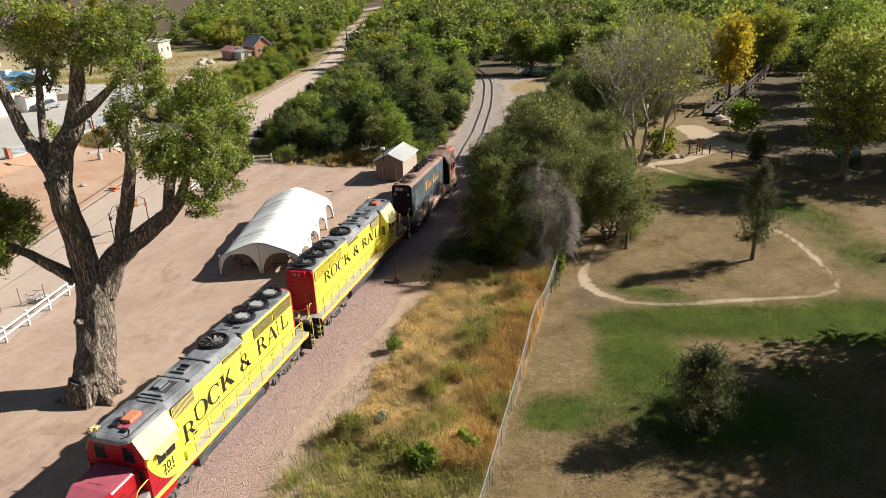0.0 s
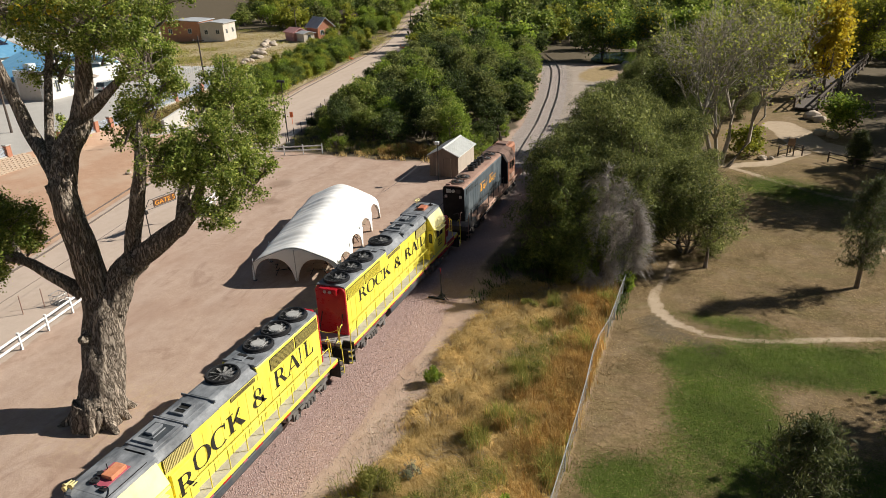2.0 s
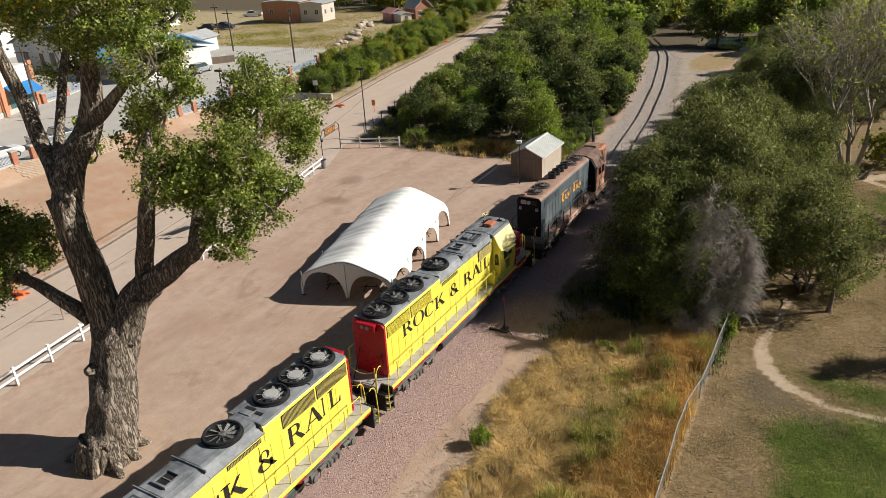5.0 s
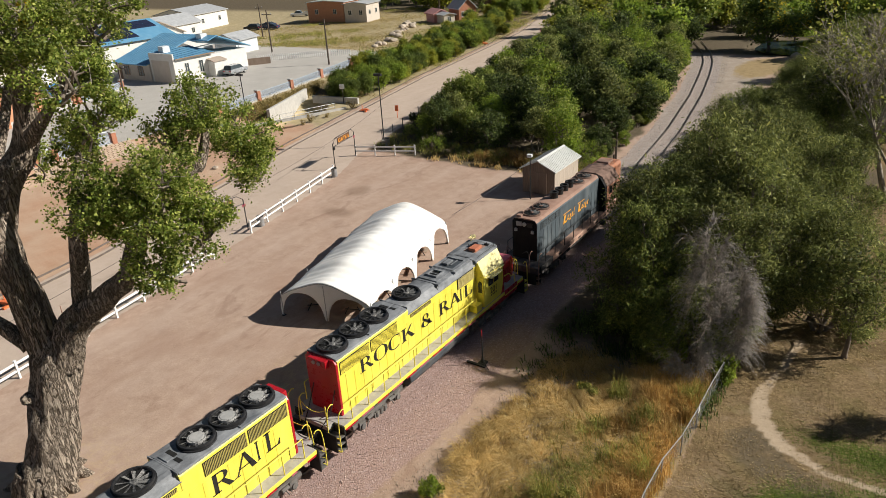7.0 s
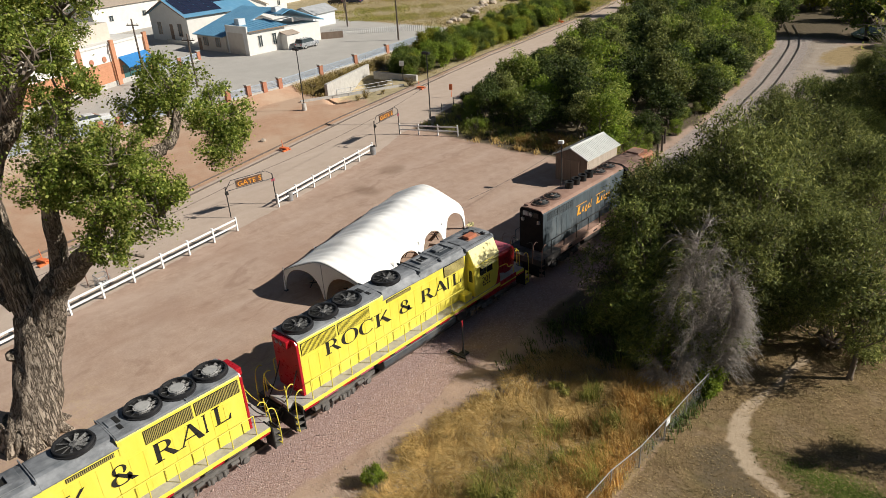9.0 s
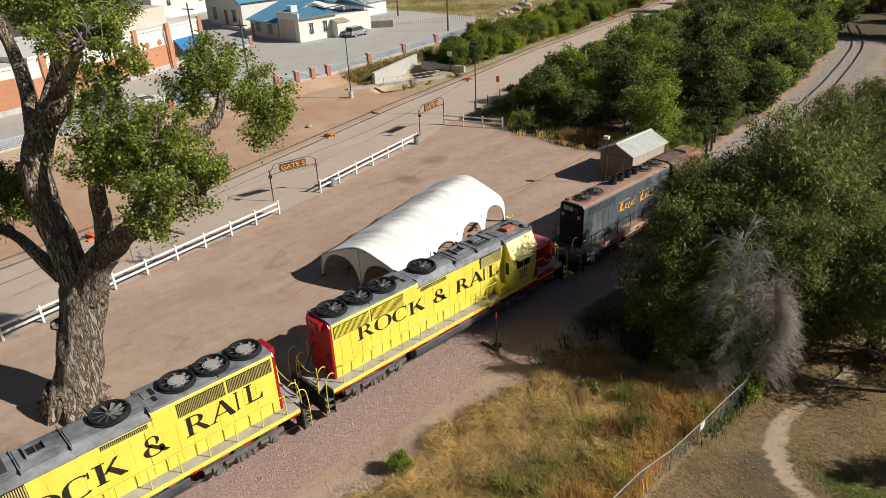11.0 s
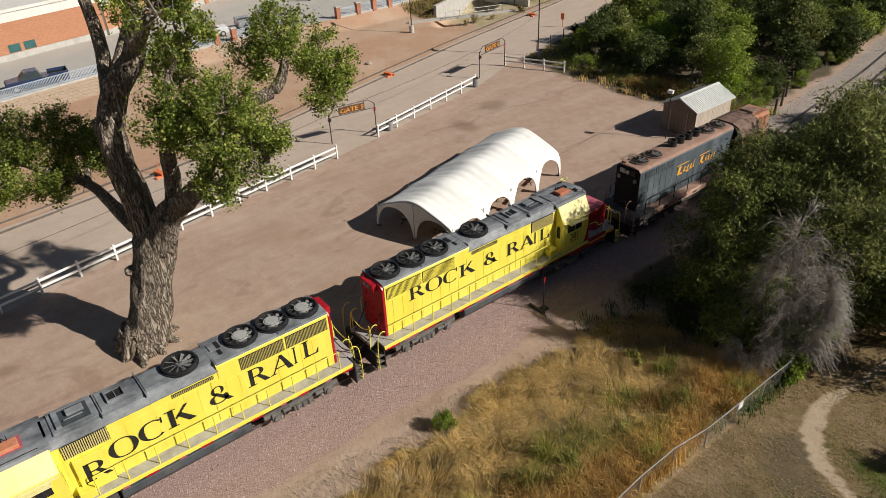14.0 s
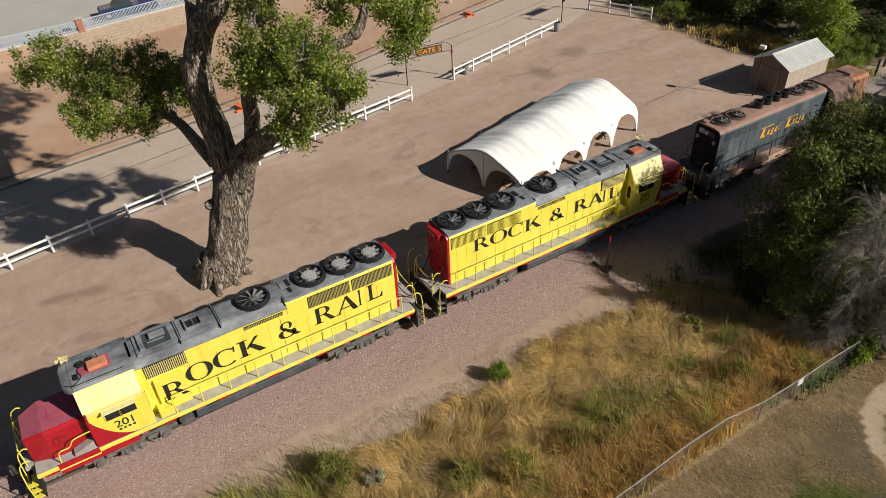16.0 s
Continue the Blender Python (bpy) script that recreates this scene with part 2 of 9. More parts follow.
M_WEED = leaf_mat("green_yellow_weeds", (0.17, 0.19, 0.04), (0.30, 0.30, 0.07), (0.50, 0.43, 0.12), 0.4, 0.25)
M_GREYW = leaf_mat("grey_dead_weeds", (0.24, 0.19, 0.15), (0.35, 0.285, 0.22), (0.47, 0.40, 0.31), 0.15, 0.2)
M_LEAF_E = leaf_mat("olive_tree_leaves", (0.19, 0.225, 0.042), (0.33, 0.36, 0.068), (0.53, 0.51, 0.125), 0.55)
M_LAWN = leaf_mat("lawn_grass_blades", (0.06, 0.108, 0.012), (0.12, 0.185, 0.024), (0.22, 0.245, 0.05), 0.35, 0.2)
M_DRYLAWN = leaf_mat("dry_lawn_blades", (0.165, 0.12, 0.055), (0.30, 0.222, 0.108), (0.47, 0.365, 0.195), 0.3, 0.2)
M_TANW = leaf_mat("tan_and_olive_weeds", (0.18, 0.14, 0.045), (0.30, 0.23, 0.08), (0.44, 0.33, 0.13), 0.3, 0.2)
M_SAGE = leaf_mat("sage_green_shrub", (0.24, 0.26, 0.15), (0.38, 0.39, 0.25), (0.55, 0.54, 0.40), 0.3, 0.2)

# ---- mesh tools ----
class MB:
    """A mesh in the making: lists of corners and faces."""

    def __init__(self):
        self.v, self.f = [], []

    def add(self, vs, fs):
        o = len(self.v)
        self.v += [tuple(p) for p in vs]
        self.f += [tuple(i + o for i in q) for q in fs]
        return self

    def box(self, x0, x1, y0, y1, z0, z1):
        return self.add([(x, y, z) for z in (z0, z1) for y in (y0, y1) for x in (x0, x1)],
                        [(0, 2, 3, 1), (4, 5, 7, 6), (0, 1, 5, 4), (2, 6, 7, 3), (0, 4, 6, 2), (1, 3, 7, 5)])

    def obox(self, c, half, m=None, rz=0.0):
        """A box at c, turned by rz radians round the upright."""
        ca, sa = math.cos(rz), math.sin(rz)
        vs = []
        for z in (-1, 1):
            for y in (-1, 1):
                for x in (-1, 1):
                    a, b = x * half[0], y * half[1]
                    vs.append((c[0] + a * ca - b * sa, c[1] + a * sa + b * ca, c[2] + z * half[2]))
        return self.add(vs, [(0, 2, 3, 1), (4, 5, 7, 6), (0, 1, 5, 4), (2, 6, 7, 3), (0, 4, 6, 2), (1, 3, 7, 5)])

    def prism(self, poly, a, b, axis="y"):
        """A polygon of (across, up) drawn out along y, or of (along, up) along x, or of (x, y) along z."""
        n = len(poly)
        put = {"y": lambda p, t: (p[0], t, p[1]), "x": lambda p, t: (t, p[0], p[1]), "z": lambda p, t: (p[0], p[1], t)}[axis]
        vs = [put(p, a) for p in poly] + [put(p, b) for p in poly]
        fs = [tuple(range(n)), tuple(range(2 * n - 1, n - 1, -1))]
        fs += [(i, (i + 1) % n, n + (i + 1) % n, n + i) for i in range(n)]
        return self.add(vs, fs)

    def tube(self, pts, r, n=6, caps=True):
        """A round bar along points; r is one radius or one for each point."""
        pts = [Vector(p) for p in pts]
        rs = r if hasattr(r, "__len__") else [r] * len(pts)
        vs, fs = [], []
        for i, p in enumerate(pts):
            d = (pts[min(i + 1, len(pts) - 1)] - pts[max(i - 1, 0)]).normalized()
            a = d.cross(Vector((0, 0, 1)) if abs(d.z) < 0.95 else Vector((1, 0, 0))).normalized()
            b = d.cross(a)
            vs += [p + rs[i] * (math.cos(t) * a + math.sin(t) * b) for t in (2 * math.pi * k / n for k in range(n))]
        for i in range(len(pts) - 1):
            fs += [(i * n + k, i * n + (k + 1) % n, (i + 1) * n + (k + 1) % n, (i + 1) * n + k) for k in range(n)]
        if caps:
            fs += [tuple(range(n - 1, -1, -1)), tuple(range(len(vs) - n, len(vs)))]
        return self.add(vs, fs)

    def ring(self, c, r0, r1, z0, z1, n=28):
        """An upright pipe wall round c."""
        vs, fs = [], []
        for k in range(n):
            t = 2 * math.pi * k / n
            for r, z in ((r0, z0), (r1, z0), (r1, z1), (r0, z1)):
                vs.append((c[0] + r * math.cos(t), c[1] + r * math.sin(t), z))
        for k in range(n):
            a, b = 4 * k, 4 * ((k + 1) % n)
            fs += [(a + j, a + (j + 1) % 4, b + (j + 1) % 4, b + j) for j in range(4)]
        return self.add(vs, fs)

    def disc(self, c, r, z0, z1, n=24):
        return self.tube([(c[0], c[1], z0), (c[0], c[1], z1)], r, n)

    def quad(self, a, b, c, d):
        return self.add([a, b, c, d], [(0, 1, 2, 3)])

    def mesh(self, name, smooth=False, bevel=0.0, fix=True):
        me = bpy.data.meshes.new(name)
        me.from_pydata(self.v, [], self.f)
        if fix or bevel:
            bm = bmesh.new()
            bm.from_mesh(me)
            if fix:
                bmesh.ops.recalc_face_normals(bm, faces=bm.faces)
            if bevel:
                es = [e for e in bm.edges if len(e.link_faces) == 2 and e.calc_face_angle() > 0.5]
                bmesh.ops.bevel(bm, geom=es, offset=bevel, segments=2, affect="EDGES", profile=0.5, clamp_overlap=True)
            bm.to_mesh(me)
            bm.free()
        if smooth:
            me.polygons.foreach_set("use_smooth", [True] * len(me.polygons))
        return me


def part(name, mb, material, parent=None, label="", smooth=False, bevel=0.0, fix=True):
    """Links one mesh under a thing or a part."""
    me = mb if isinstance(mb, bpy.types.Mesh) else mb.mesh(name, smooth, bevel, fix)
    if not me.materials:
        me.materials.append(material)
    ob = new(name, me)
    if parent is not None:
        ob.parent = parent
        base = parent
        while base.parent is not None:
            base = base.parent
        ob.matrix_parent_inverse = base.matrix_basis.inverted() if parent is base else Matrix.Identity(4)
        if parent is not base:
            ob.matrix_parent_inverse = Matrix.Identity(4)
    if label:
        ob["label"] = label
    return ob


def thing(name, at, label, category, group="", kind=""):
    """An empty at a thing's base, to hold its parts."""
    ob = new(name)
    ob.empty_display_size = 0.2
    ob.matrix_basis = Matrix.Translation(at)
    return tagged(ob, label, category, group, kind)


def solo(name, mb, material, label, category, group="", kind="", **kw):
    return tagged(part(name, mb, material, None, **kw), label, category, group, kind)


def letters(text, size):
    """The built-in font's letters as a flat mesh, its left foot at the origin, in the plane of x and y."""
    cu = bpy.data.curves.new("text", "FONT")
    cu.body, cu.size, cu.extrude = text, size, 0.004
    ob = bpy.data.objects.new("text", cu)
    scene.collection.objects.link(ob)
    me = bpy.data.meshes.new_from_object(ob.evaluated_get(bpy.context.evaluated_depsgraph_get()))
    bpy.data.objects.remove(ob)
    return me


def lerp(a, b, t):
    return a + (b - a) * t

# ---- ground ----
def line_x(y, pts):
    """x of a line that runs along the place, at y; pts are (y, x)."""
    return np.interp(y, [p[0] for p in pts], [p[1] for p in pts])


FENCE = ((-60, -9.0), (-18.5, -17.0), (9, -22.3), (16, -23.7), (31, -27.6), (37, -30.2), (50, -33.5), (64, -38.2), (100, -46.5), (139, -53.5), (200, -73), (269, -99), (408, -141), (900, -300))
RAIL = ((-60, -21.5), (-15, -28.6), (6.2, -31.8), (38.3, -41.0), (77.6, -50.4), (128.5, -60.0), (180, -76), (228, -92), (320, -121), (408, -147), (900, -310))
TRACK = ((-60, 0.0), (16, 0.0), (22, 0.25), (34, 0.35), (45, -0.6), (61, -2.3), (78, -4.9), (92, -7.6), (103, -10.0), (112, -12.8), (126, -18.5), (145, -28), (200, -58), (400, -170))
WALL = ((-60, -52.5), (-14, -54.5), (-8, -55.0), (1.5, -57.1), (16, -58.6), (24, -59.2), (34, -58.5), (42, -58.6), (50.5, -60.2), (58.8, -61.7), (67.7, -63.7), (80, -66.5), (110, -75), (400, -172))
LOOP = [(17.6, 19.5), (17.2, 16.0), (16.7, 13.4), (17.2, 11.4), (18.4, 9.9), (20.2, 9.0), (22.2, 8.8), (24.6, 9.5), (27.0, 10.4), (29.3, 11.2), (31.2, 11.8), (33.0, 12.5),
        (34.4, 13.7), (34.9, 15.6), (34.3, 18.8), (33.6, 22.0), (32.9, 24.4), (31.8, 26.2)]
TRAIL = [(20.0, 46.5), (23.7, 43.2), (25.6, 41.4), (28.5, 39.0), (31.0, 37.4), (35, 37.0)]
TRAIL_B = [(28.6, 53.0), (24.6, 47.4), (21.0, 46.0)]
PLAZA = [(27.0, 66.0), (29.5, 57.0), (31.8, 54.8)]


def near_line(x, y, pts):
    """The distance of each (x, y) from a bent line."""
    best = np.full(x.shape, 1e9)
    for (ax, ay), (bx, by) in zip(pts, pts[1:]):
        dx, dy = bx - ax, by - ay
        t = np.clip(((x - ax) * dx + (y - ay) * dy) / (dx * dx + dy * dy), 0, 1)
        best = np.minimum(best, np.hypot(x - ax - t * dx, y - ay - t * dy))
    return best


def step(a, b, v):
    t = np.clip((v - a) / (b - a), 0, 1)
    return t * t * (3 - 2 * t)


def waves(x, y, s, seed=0.0):
    """Soft uneven values of about -1 to 1."""
    return (np.sin(x * s + seed) * np.cos(y * s * 0.83 + 1.7 * seed) + 0.6 * np.sin(x * s * 2.3 - y * s * 1.9 + seed * 3.1)
            + 0.35 * np.sin(x * s * 4.7 + y * s * 5.3 + seed * 0.7)) / 1.95


def ground_height(x, y):
    z = 0.04 * waves(x, y, 0.21, 2.0) + 0.02 * waves(x, y, 0.9, 5.0)
    wall = line_x(y, WALL)
    z = z + 1.0 * np.clip((3.0 - (x - wall)) / 3.0, 0, 1) * step(105, 85, y)
    z = z - 1.3 * step(3.0, 2.0, np.hypot((x + 51.6) * 0.85 + (y - 50) * 0.34, (y - 50) * 0.36))       # the culvert
    z = z - 0.5 * step(5, 14, x - 33) * step(40, 48, y) - 0.8 * step(4, 9, y - 108) * step(12, 7, np.abs(x - 3))
    far = step(150, 900, np.hypot(x, y))
    return z + far * 0.5


def zones(x, y):
    """How much of each kind of ground lies at (x, y)."""
    fence, rail, track, wall = (line_x(y, p) for p in (FENCE, RAIL, TRACK, WALL))
    w1 = waves(x, y, 0.35, 1.0)
    w2 = waves(x, y, 0.11, 4.0)
    road = step(-0.4, 0.4, x - rail) * step(0.6, -0.4, x - fence)
    dx = x - track
    ballast = step(-2.4, -1.6, dx) * step(4.9, 3.7, dx + 0.5 * w1) * step(34, 22, y)
    ballast = np.maximum(ballast, step(3.3, 2.2, np.abs(dx + 0.2 * w1)))
    gravel = step(9.0, 6.0, dx + 1.2 * w1) * step(1.5, 2.5, dx) * step(46, 58, y) * step(115, 104, y)
    dry = step(5.9, 7.2, x + 0.7 * w1) * step(15.2, 14.4, x) * step(14.5, 11.5, y + 0.6 * w1)
    dry = np.maximum(dry, step(7, 4, np.hypot(x + 12, (y - 43) * 1.6)) * 0.8)
    dry = np.maximum(dry, np.exp(-((x + 1.6) / 3.4) ** 2 - ((y - 101) / 9.0) ** 2) * step(2.6, 4.0, dx) * 1.3)
    east = step(14.4, 15.2, x)
    patch = w2 * 0.9 + 0.45 * w1
    lush = ((21, 2.2, 4.2, 3.4, 1.0), (24.0, 6.6, 5.0, 1.9, 0.9), (29.5, 8.0, 7.0, 2.3, 1.0), (36, 9.5, 5, 4.0, 1.0), (21.8, 10.9, 3.8, 1.2, 0.75), (16.8, -5.8, 2.1, 3.0, 0.95), (29.1, 1.9, 1.4, 1.1, 0.8), (37.8, 22.5, 4.0, 6.5, 0.9),
            (26.5, 38.8, 6.0, 5.0, 1.05), (34, 31, 5.5, 5.0, 0.7), (24.5, -3.5, 8.0, 5.0, 0.85), (19.0, 5.6, 1.8, 1.5, 0.6))
    dry_patch = sum(np.exp(-((x - cx) / sx) ** 2 - ((y - cy) / sy) ** 2) for cx, cy, sx, sy in ((16.6, 1.2, 1.5, 4.6), (26.8, 2.4, 2.4, 1.9), (17.2, -8.5, 2.0, 1.6)))
    green = east * step(0.25, 1.05, sum(a * np.exp(-((x - cx) / sx) ** 2 - ((y - cy) / sy) ** 2) for cx, cy, sx, sy, a in lush)  + 0.3 * patch - dry_patch) * 0.92
    path = step(0.52, 0.12, near_line(x, y, LOOP) - 0.3 * np.exp(-((x - 17) / 1.5) ** 2 - ((y - 12) / 2.2) ** 2) + 0.18 * w1 + 0.1)
    path = np.maximum(path, step(0.5, 0.25, near_line(x, y, TRAIL)))
    path = np.maximum(path, step(2.6, 1.6, near_line(x, y, PLAZA) + 0.4 * w1))
    path = np.maximum(path, step(1.1, 0.6, near_line(x, y, TRAIL_B)))
    red = step(-0.4, 0.6, rail - x) * step(-0.5, 0.5, x - wall) * step(52, 40, y + 3 * w1)
    street = step(0.3, -0.3, x - wall) * step(100, 92, y)
    field = step(0.4, 1.2, rail - x) * (1 - red) * (1 - street)
    litter = step(38.4, 40.4, y + 0.5 * w1) * step(-0.5, 1.0, x - fence) * step(-2.8, -4.6, dx + 0.9 * w1)
    litter = np.maximum(litter, step(3.5, 5.0, dx) * step(15.4, 14, x - 0.12 * (y - 14)) * step(11, 16, y) * step(60, 48, y))
    litter = np.maximum(litter, step(34, 38, x) * step(38, 44, y))
    litter = np.maximum(litter, step(108, 116, y) * step(1, 3, x - fence))
    litter = np.maximum(litter, step(150, 175, y) * step(4, 8, rail - x))
    litter = np.maximum(litter, step(57, 62, y) * step(2, 4, rail - x) * step(14 + 0.04 * y, 9 + 0.04 * y, rail - x))
    litter = np.maximum(litter, 0.62 * step(1.7, 0.5, near_line(x, y, ((17.0, 9.6), (18.2, 8.1), (20.2, 7.3))) + 0.5 * w1))
    litter = np.maximum(litter, 0.5 * np.exp(-((x - 26.8) / 2.2) ** 2 - ((y - 2.2) / 1.8) ** 2))
    spots = ((-12.3, -17.6, 0.45, 1.0), (-11.8, -15.8, 0.5, 0.9), (-20.4, 23.1, 1.6, 1.0), (-22.4, 28.3, 1.2, 1.6))
    damp = sum(np.exp(-((x - cx + 0.3 * w1) / sx) ** 2 - ((y - cy) / sy) ** 2) for cx, cy, sx, sy in spots)
    straw = step(-7.5, -5.0, x + 0.8 * w1) * step(-1.6, -3.0, x) * step(-14, -9, y) * step(16, 9, y) + np.exp(-((x + 9) / 3.4) ** 2 - ((y + 9) / 3.4) ** 2)
    return np.stack([road, ballast, dry, green, path, red, street, np.maximum(litter, 0), field, gravel, east, np.clip(damp, 0, 1), np.clip(straw, 0, 1)], -1)


def spaced(lo, hi, stepsize, far, grow=1.22):
    mid = list(np.arange(lo, hi + 1e-6, stepsize))
    out, d = [], stepsize
    while (mid[-1] if not out else out[-1]) < far:
        d *= grow
        out.append((out[-1] if out else mid[-1]) + d)
    low, d = [], stepsize
    while (mid[0] if not low else low[-1]) > -far:
        d *= grow
        low.append((low[-1] if low else mid[0]) - d)
    return np.array(low[::-1] + mid + out)


def ground_mat():
    m, nt, b = mat("earth_gravel_and_grass")
    za, zb, zc = (nd(nt, "ShaderNodeAttribute", attribute_name=n) for n in ("zones_a", "zones_b", "zones_c"))
    sa, sb, sc = (nd(nt, "ShaderNodeSeparateColor") for _ in range(3))
    for z, s in ((za, sa), (zb, sb), (zc, sc)):
        nt.links.new(z.outputs["Color"], s.inputs[0])
    fine, mid, big = noise_of(nt, 9.0, 8, 0.7), noise_of(nt, 1.3, 8, 0.65), noise_of(nt, 0.16, 6, 0.6)
    grit = noise_of(nt, 45.0, 3, 0.6)

    def edge(attr, soft=0.35, amp=0.9):
        v = calc(nt, "ADD", attr, calc(nt, "MULTIPLY", calc(nt, "SUBTRACT", mid, 0.5), amp))
        r = nd(nt, "ShaderNodeMapRange")
        r.interpolation_type = "SMOOTHSTEP"
        r.inputs[1].default_value, r.inputs[2].default_value = 0.5 - soft / 2, 0.5 + soft / 2
        nt.links.new(v, r.inputs[0])
        return r.outputs[0]

    def tones(c1, c2, c3, n1=mid, n2=fine, amt=0.55):
        a = ramp(nt, n1, ((0.3, c1), (0.7, c2)))
        return mixc(nt, calc(nt, "MULTIPLY", ramp(nt, n2, ((0.42, 0.0), (0.7, 1.0))), amt), a, c3)

    # the packed dirt of the yard, with wheel-worn and damp patches
    tracks = ramp(nt, noise_of(nt, 0.5, 7, 0.62, (1.0, 0.22, 1.0), 0.6), ((0.42, 0.0), (0.68, 1.0)))
    col = tones((0.38, 0.262, 0.20), (0.50, 0.37, 0.285), (0.34, 0.232, 0.175), amt=0.7)
    col = mixc(nt, calc(nt, "MULTIPLY", tracks, 0.5), col, (0.53, 0.405, 0.33))
    col = mixc(nt, calc(nt, "MULTIPLY", ramp(nt, big, ((0.50, 0.0), (0.66, 1.0))), 0.5), col, (0.34, 0.215, 0.155))
    scuff = ramp(nt, noise_of(nt, 0.42, 8, 0.7, (1.0, 0.45, 1.0), 1.2), ((0.56, 0.0), (0.64, 1.0)))
    col = mixc(nt, calc(nt, "MULTIPLY", scuff, 0.45), col, (0.27, 0.17, 0.125))
    strewn = calc(nt, "MULTIPLY", zc.outputs["Alpha"], ramp(nt, noise_of(nt, 2.4, 9, 0.8, None, 0.6), ((0.47, 0.0), (0.62, 1.0))))
    col = mixc(nt, calc(nt, "MULTIPLY", strewn, 0.75), col, tones((0.50, 0.375, 0.215), (0.60, 0.47, 0.29), (0.36, 0.25, 0.15), fine, grit))
    gz = nd(nt, "ShaderNodeAttribute", attribute_name="zones_d")
    gs = nd(nt, "ShaderNodeSeparateColor")
    nt.links.new(gz.outputs["Color"], gs.inputs[0])
    col = mixc(nt, calc(nt, "MULTIPLY", edge(gs.outputs[2], 0.6), 0.55), col, (0.22, 0.145, 0.10))
    col = mixc(nt, edge(sa.outputs[0], 0.2), col, mixc(nt, calc(nt, "MULTIPLY", tracks, 0.4), tones((0.47, 0.37, 0.295), (0.54, 0.435, 0.355), (0.41, 0.315, 0.25)), (0.59, 0.485, 0.405)))
    red = mixc(nt, calc(nt, "MULTIPLY", ramp(nt, big, ((0.45, 0.0), (0.62, 1.0))), 0.6), tones((0.45, 0.275, 0.18), (0.53, 0.345, 0.235), (0.38, 0.225, 0.145)), (0.55, 0.41, 0.30))
    col = mixc(nt, edge(sb.outputs[1]), col, red)
    col = mixc(nt, edge(sc.outputs[0]), col, tones((0.36, 0.29, 0.17), (0.50, 0.405, 0.26), (0.22, 0.20, 0.09), mid, noise_of(nt, 0.5, 8, 0.7), 0.65))
    col = mixc(nt, edge(sb.outputs[2], 0.1), col, tones((0.43, 0.405, 0.37), (0.50, 0.475, 0.435), (0.38, 0.35, 0.315), noise_of(nt, 0.35, 8, 0.7)))
    east = tones((0.145, 0.096, 0.05), (0.365, 0.262, 0.142), (0.11, 0.074, 0.038), noise_of(nt, 1.5, 10, 0.78, (1.0, 1.6, 1.0), 0.6), fine, 0.85)
    bare = ramp(nt, noise_of(nt, 0.42, 9, 0.72, None, 0.8), ((0.52, 0.0), (0.62, 1.0)))
    east = mixc(nt, calc(nt, "MULTIPLY", bare, 0.6), east, tones((0.24, 0.175, 0.105), (0.33, 0.25, 0.165), (0.17, 0.12, 0.07)))
    east = mixc(nt, calc(nt, "MULTIPLY", ramp(nt, noise_of(nt, 0.27, 8, 0.7, (1.0, 1.8, 1.0), 0.4), ((0.49, 0.0), (0.62, 1.0))), 0.42), east, tones((0.075, 0.078, 0.02), (0.15, 0.138, 0.04), (0.22, 0.17, 0.065), noise_of(nt, 2.2, 8, 0.75)))
    col = mixc(nt, edge(sc.outputs[2], 0.3), col, east)
    vor = nd(nt, "ShaderNodeTexVoronoi")
    vor.inputs["Scale"].default_value = 14.0
    nt.links.new(nd(nt, "ShaderNodeNewGeometry").outputs["Position"], vor.inputs["Vector"])
    stones = ramp(nt, vor.outputs["Color"], ((0.0, (0.30, 0.19, 0.165)), (0.45, (0.405, 0.275, 0.24)), (0.8, (0.475, 0.34, 0.305)), (1.0, (0.60, 0.50, 0.455))))
    sep = nd(nt, "ShaderNodeSeparateXYZ")
    nt.links.new(nd(nt, "ShaderNodeNewGeometry").outputs["Position"], sep.inputs[0])
    older = nd(nt, "ShaderNodeMapRange")
    older.inputs[1].default_value, older.inputs[2].default_value = 24.0, 46.0
    nt.links.new(sep.outputs[1], older.inputs[0])
    stones = mixc(nt, calc(nt, "MULTIPLY", older.outputs[0], 0.85), stones, tones((0.34, 0.30, 0.265), (0.49, 0.445, 0.405), (0.26, 0.225, 0.195)))
    col = mixc(nt, edge(sa.outputs[1]), col, mixc(nt, calc(nt, "MULTIPLY", fine, 0.4), stones, (0.30, 0.22, 0.19)))
    col = mixc(nt, edge(sc.outputs[1]), col, tones((0.32, 0.26, 0.21), (0.47, 0.40, 0.33), (0.24, 0.19, 0.15), noise_of(nt, 0.6, 8, 0.7), fine, 0.7))
    col = mixc(nt, edge(sa.outputs[2]), col, tones((0.27, 0.195, 0.10), (0.43, 0.32, 0.165), (0.17, 0.125, 0.075), noise_of(nt, 1.1, 8, 0.7)))
    green = tones((0.048, 0.090, 0.011), (0.108, 0.160, 0.022), (0.19, 0.185, 0.05), noise_of(nt, 0.5, 8, 0.72), fine, 0.6)
    worn = calc(nt, "ADD", gs.outputs[0], calc(nt, "MULTIPLY", calc(nt, "SUBTRACT", noise_of(nt, 2.6, 9, 0.78, (1.0, 1.5, 1.0), 0.5), 0.5), 2.6))
    col = mixc(nt, calc(nt, "MULTIPLY", calc(nt, "MULTIPLY", edge(worn, 0.7, 0.9), calc(nt, "MULTIPLY", gs.outputs[0], 2.6, True)), 0.9), col, green)
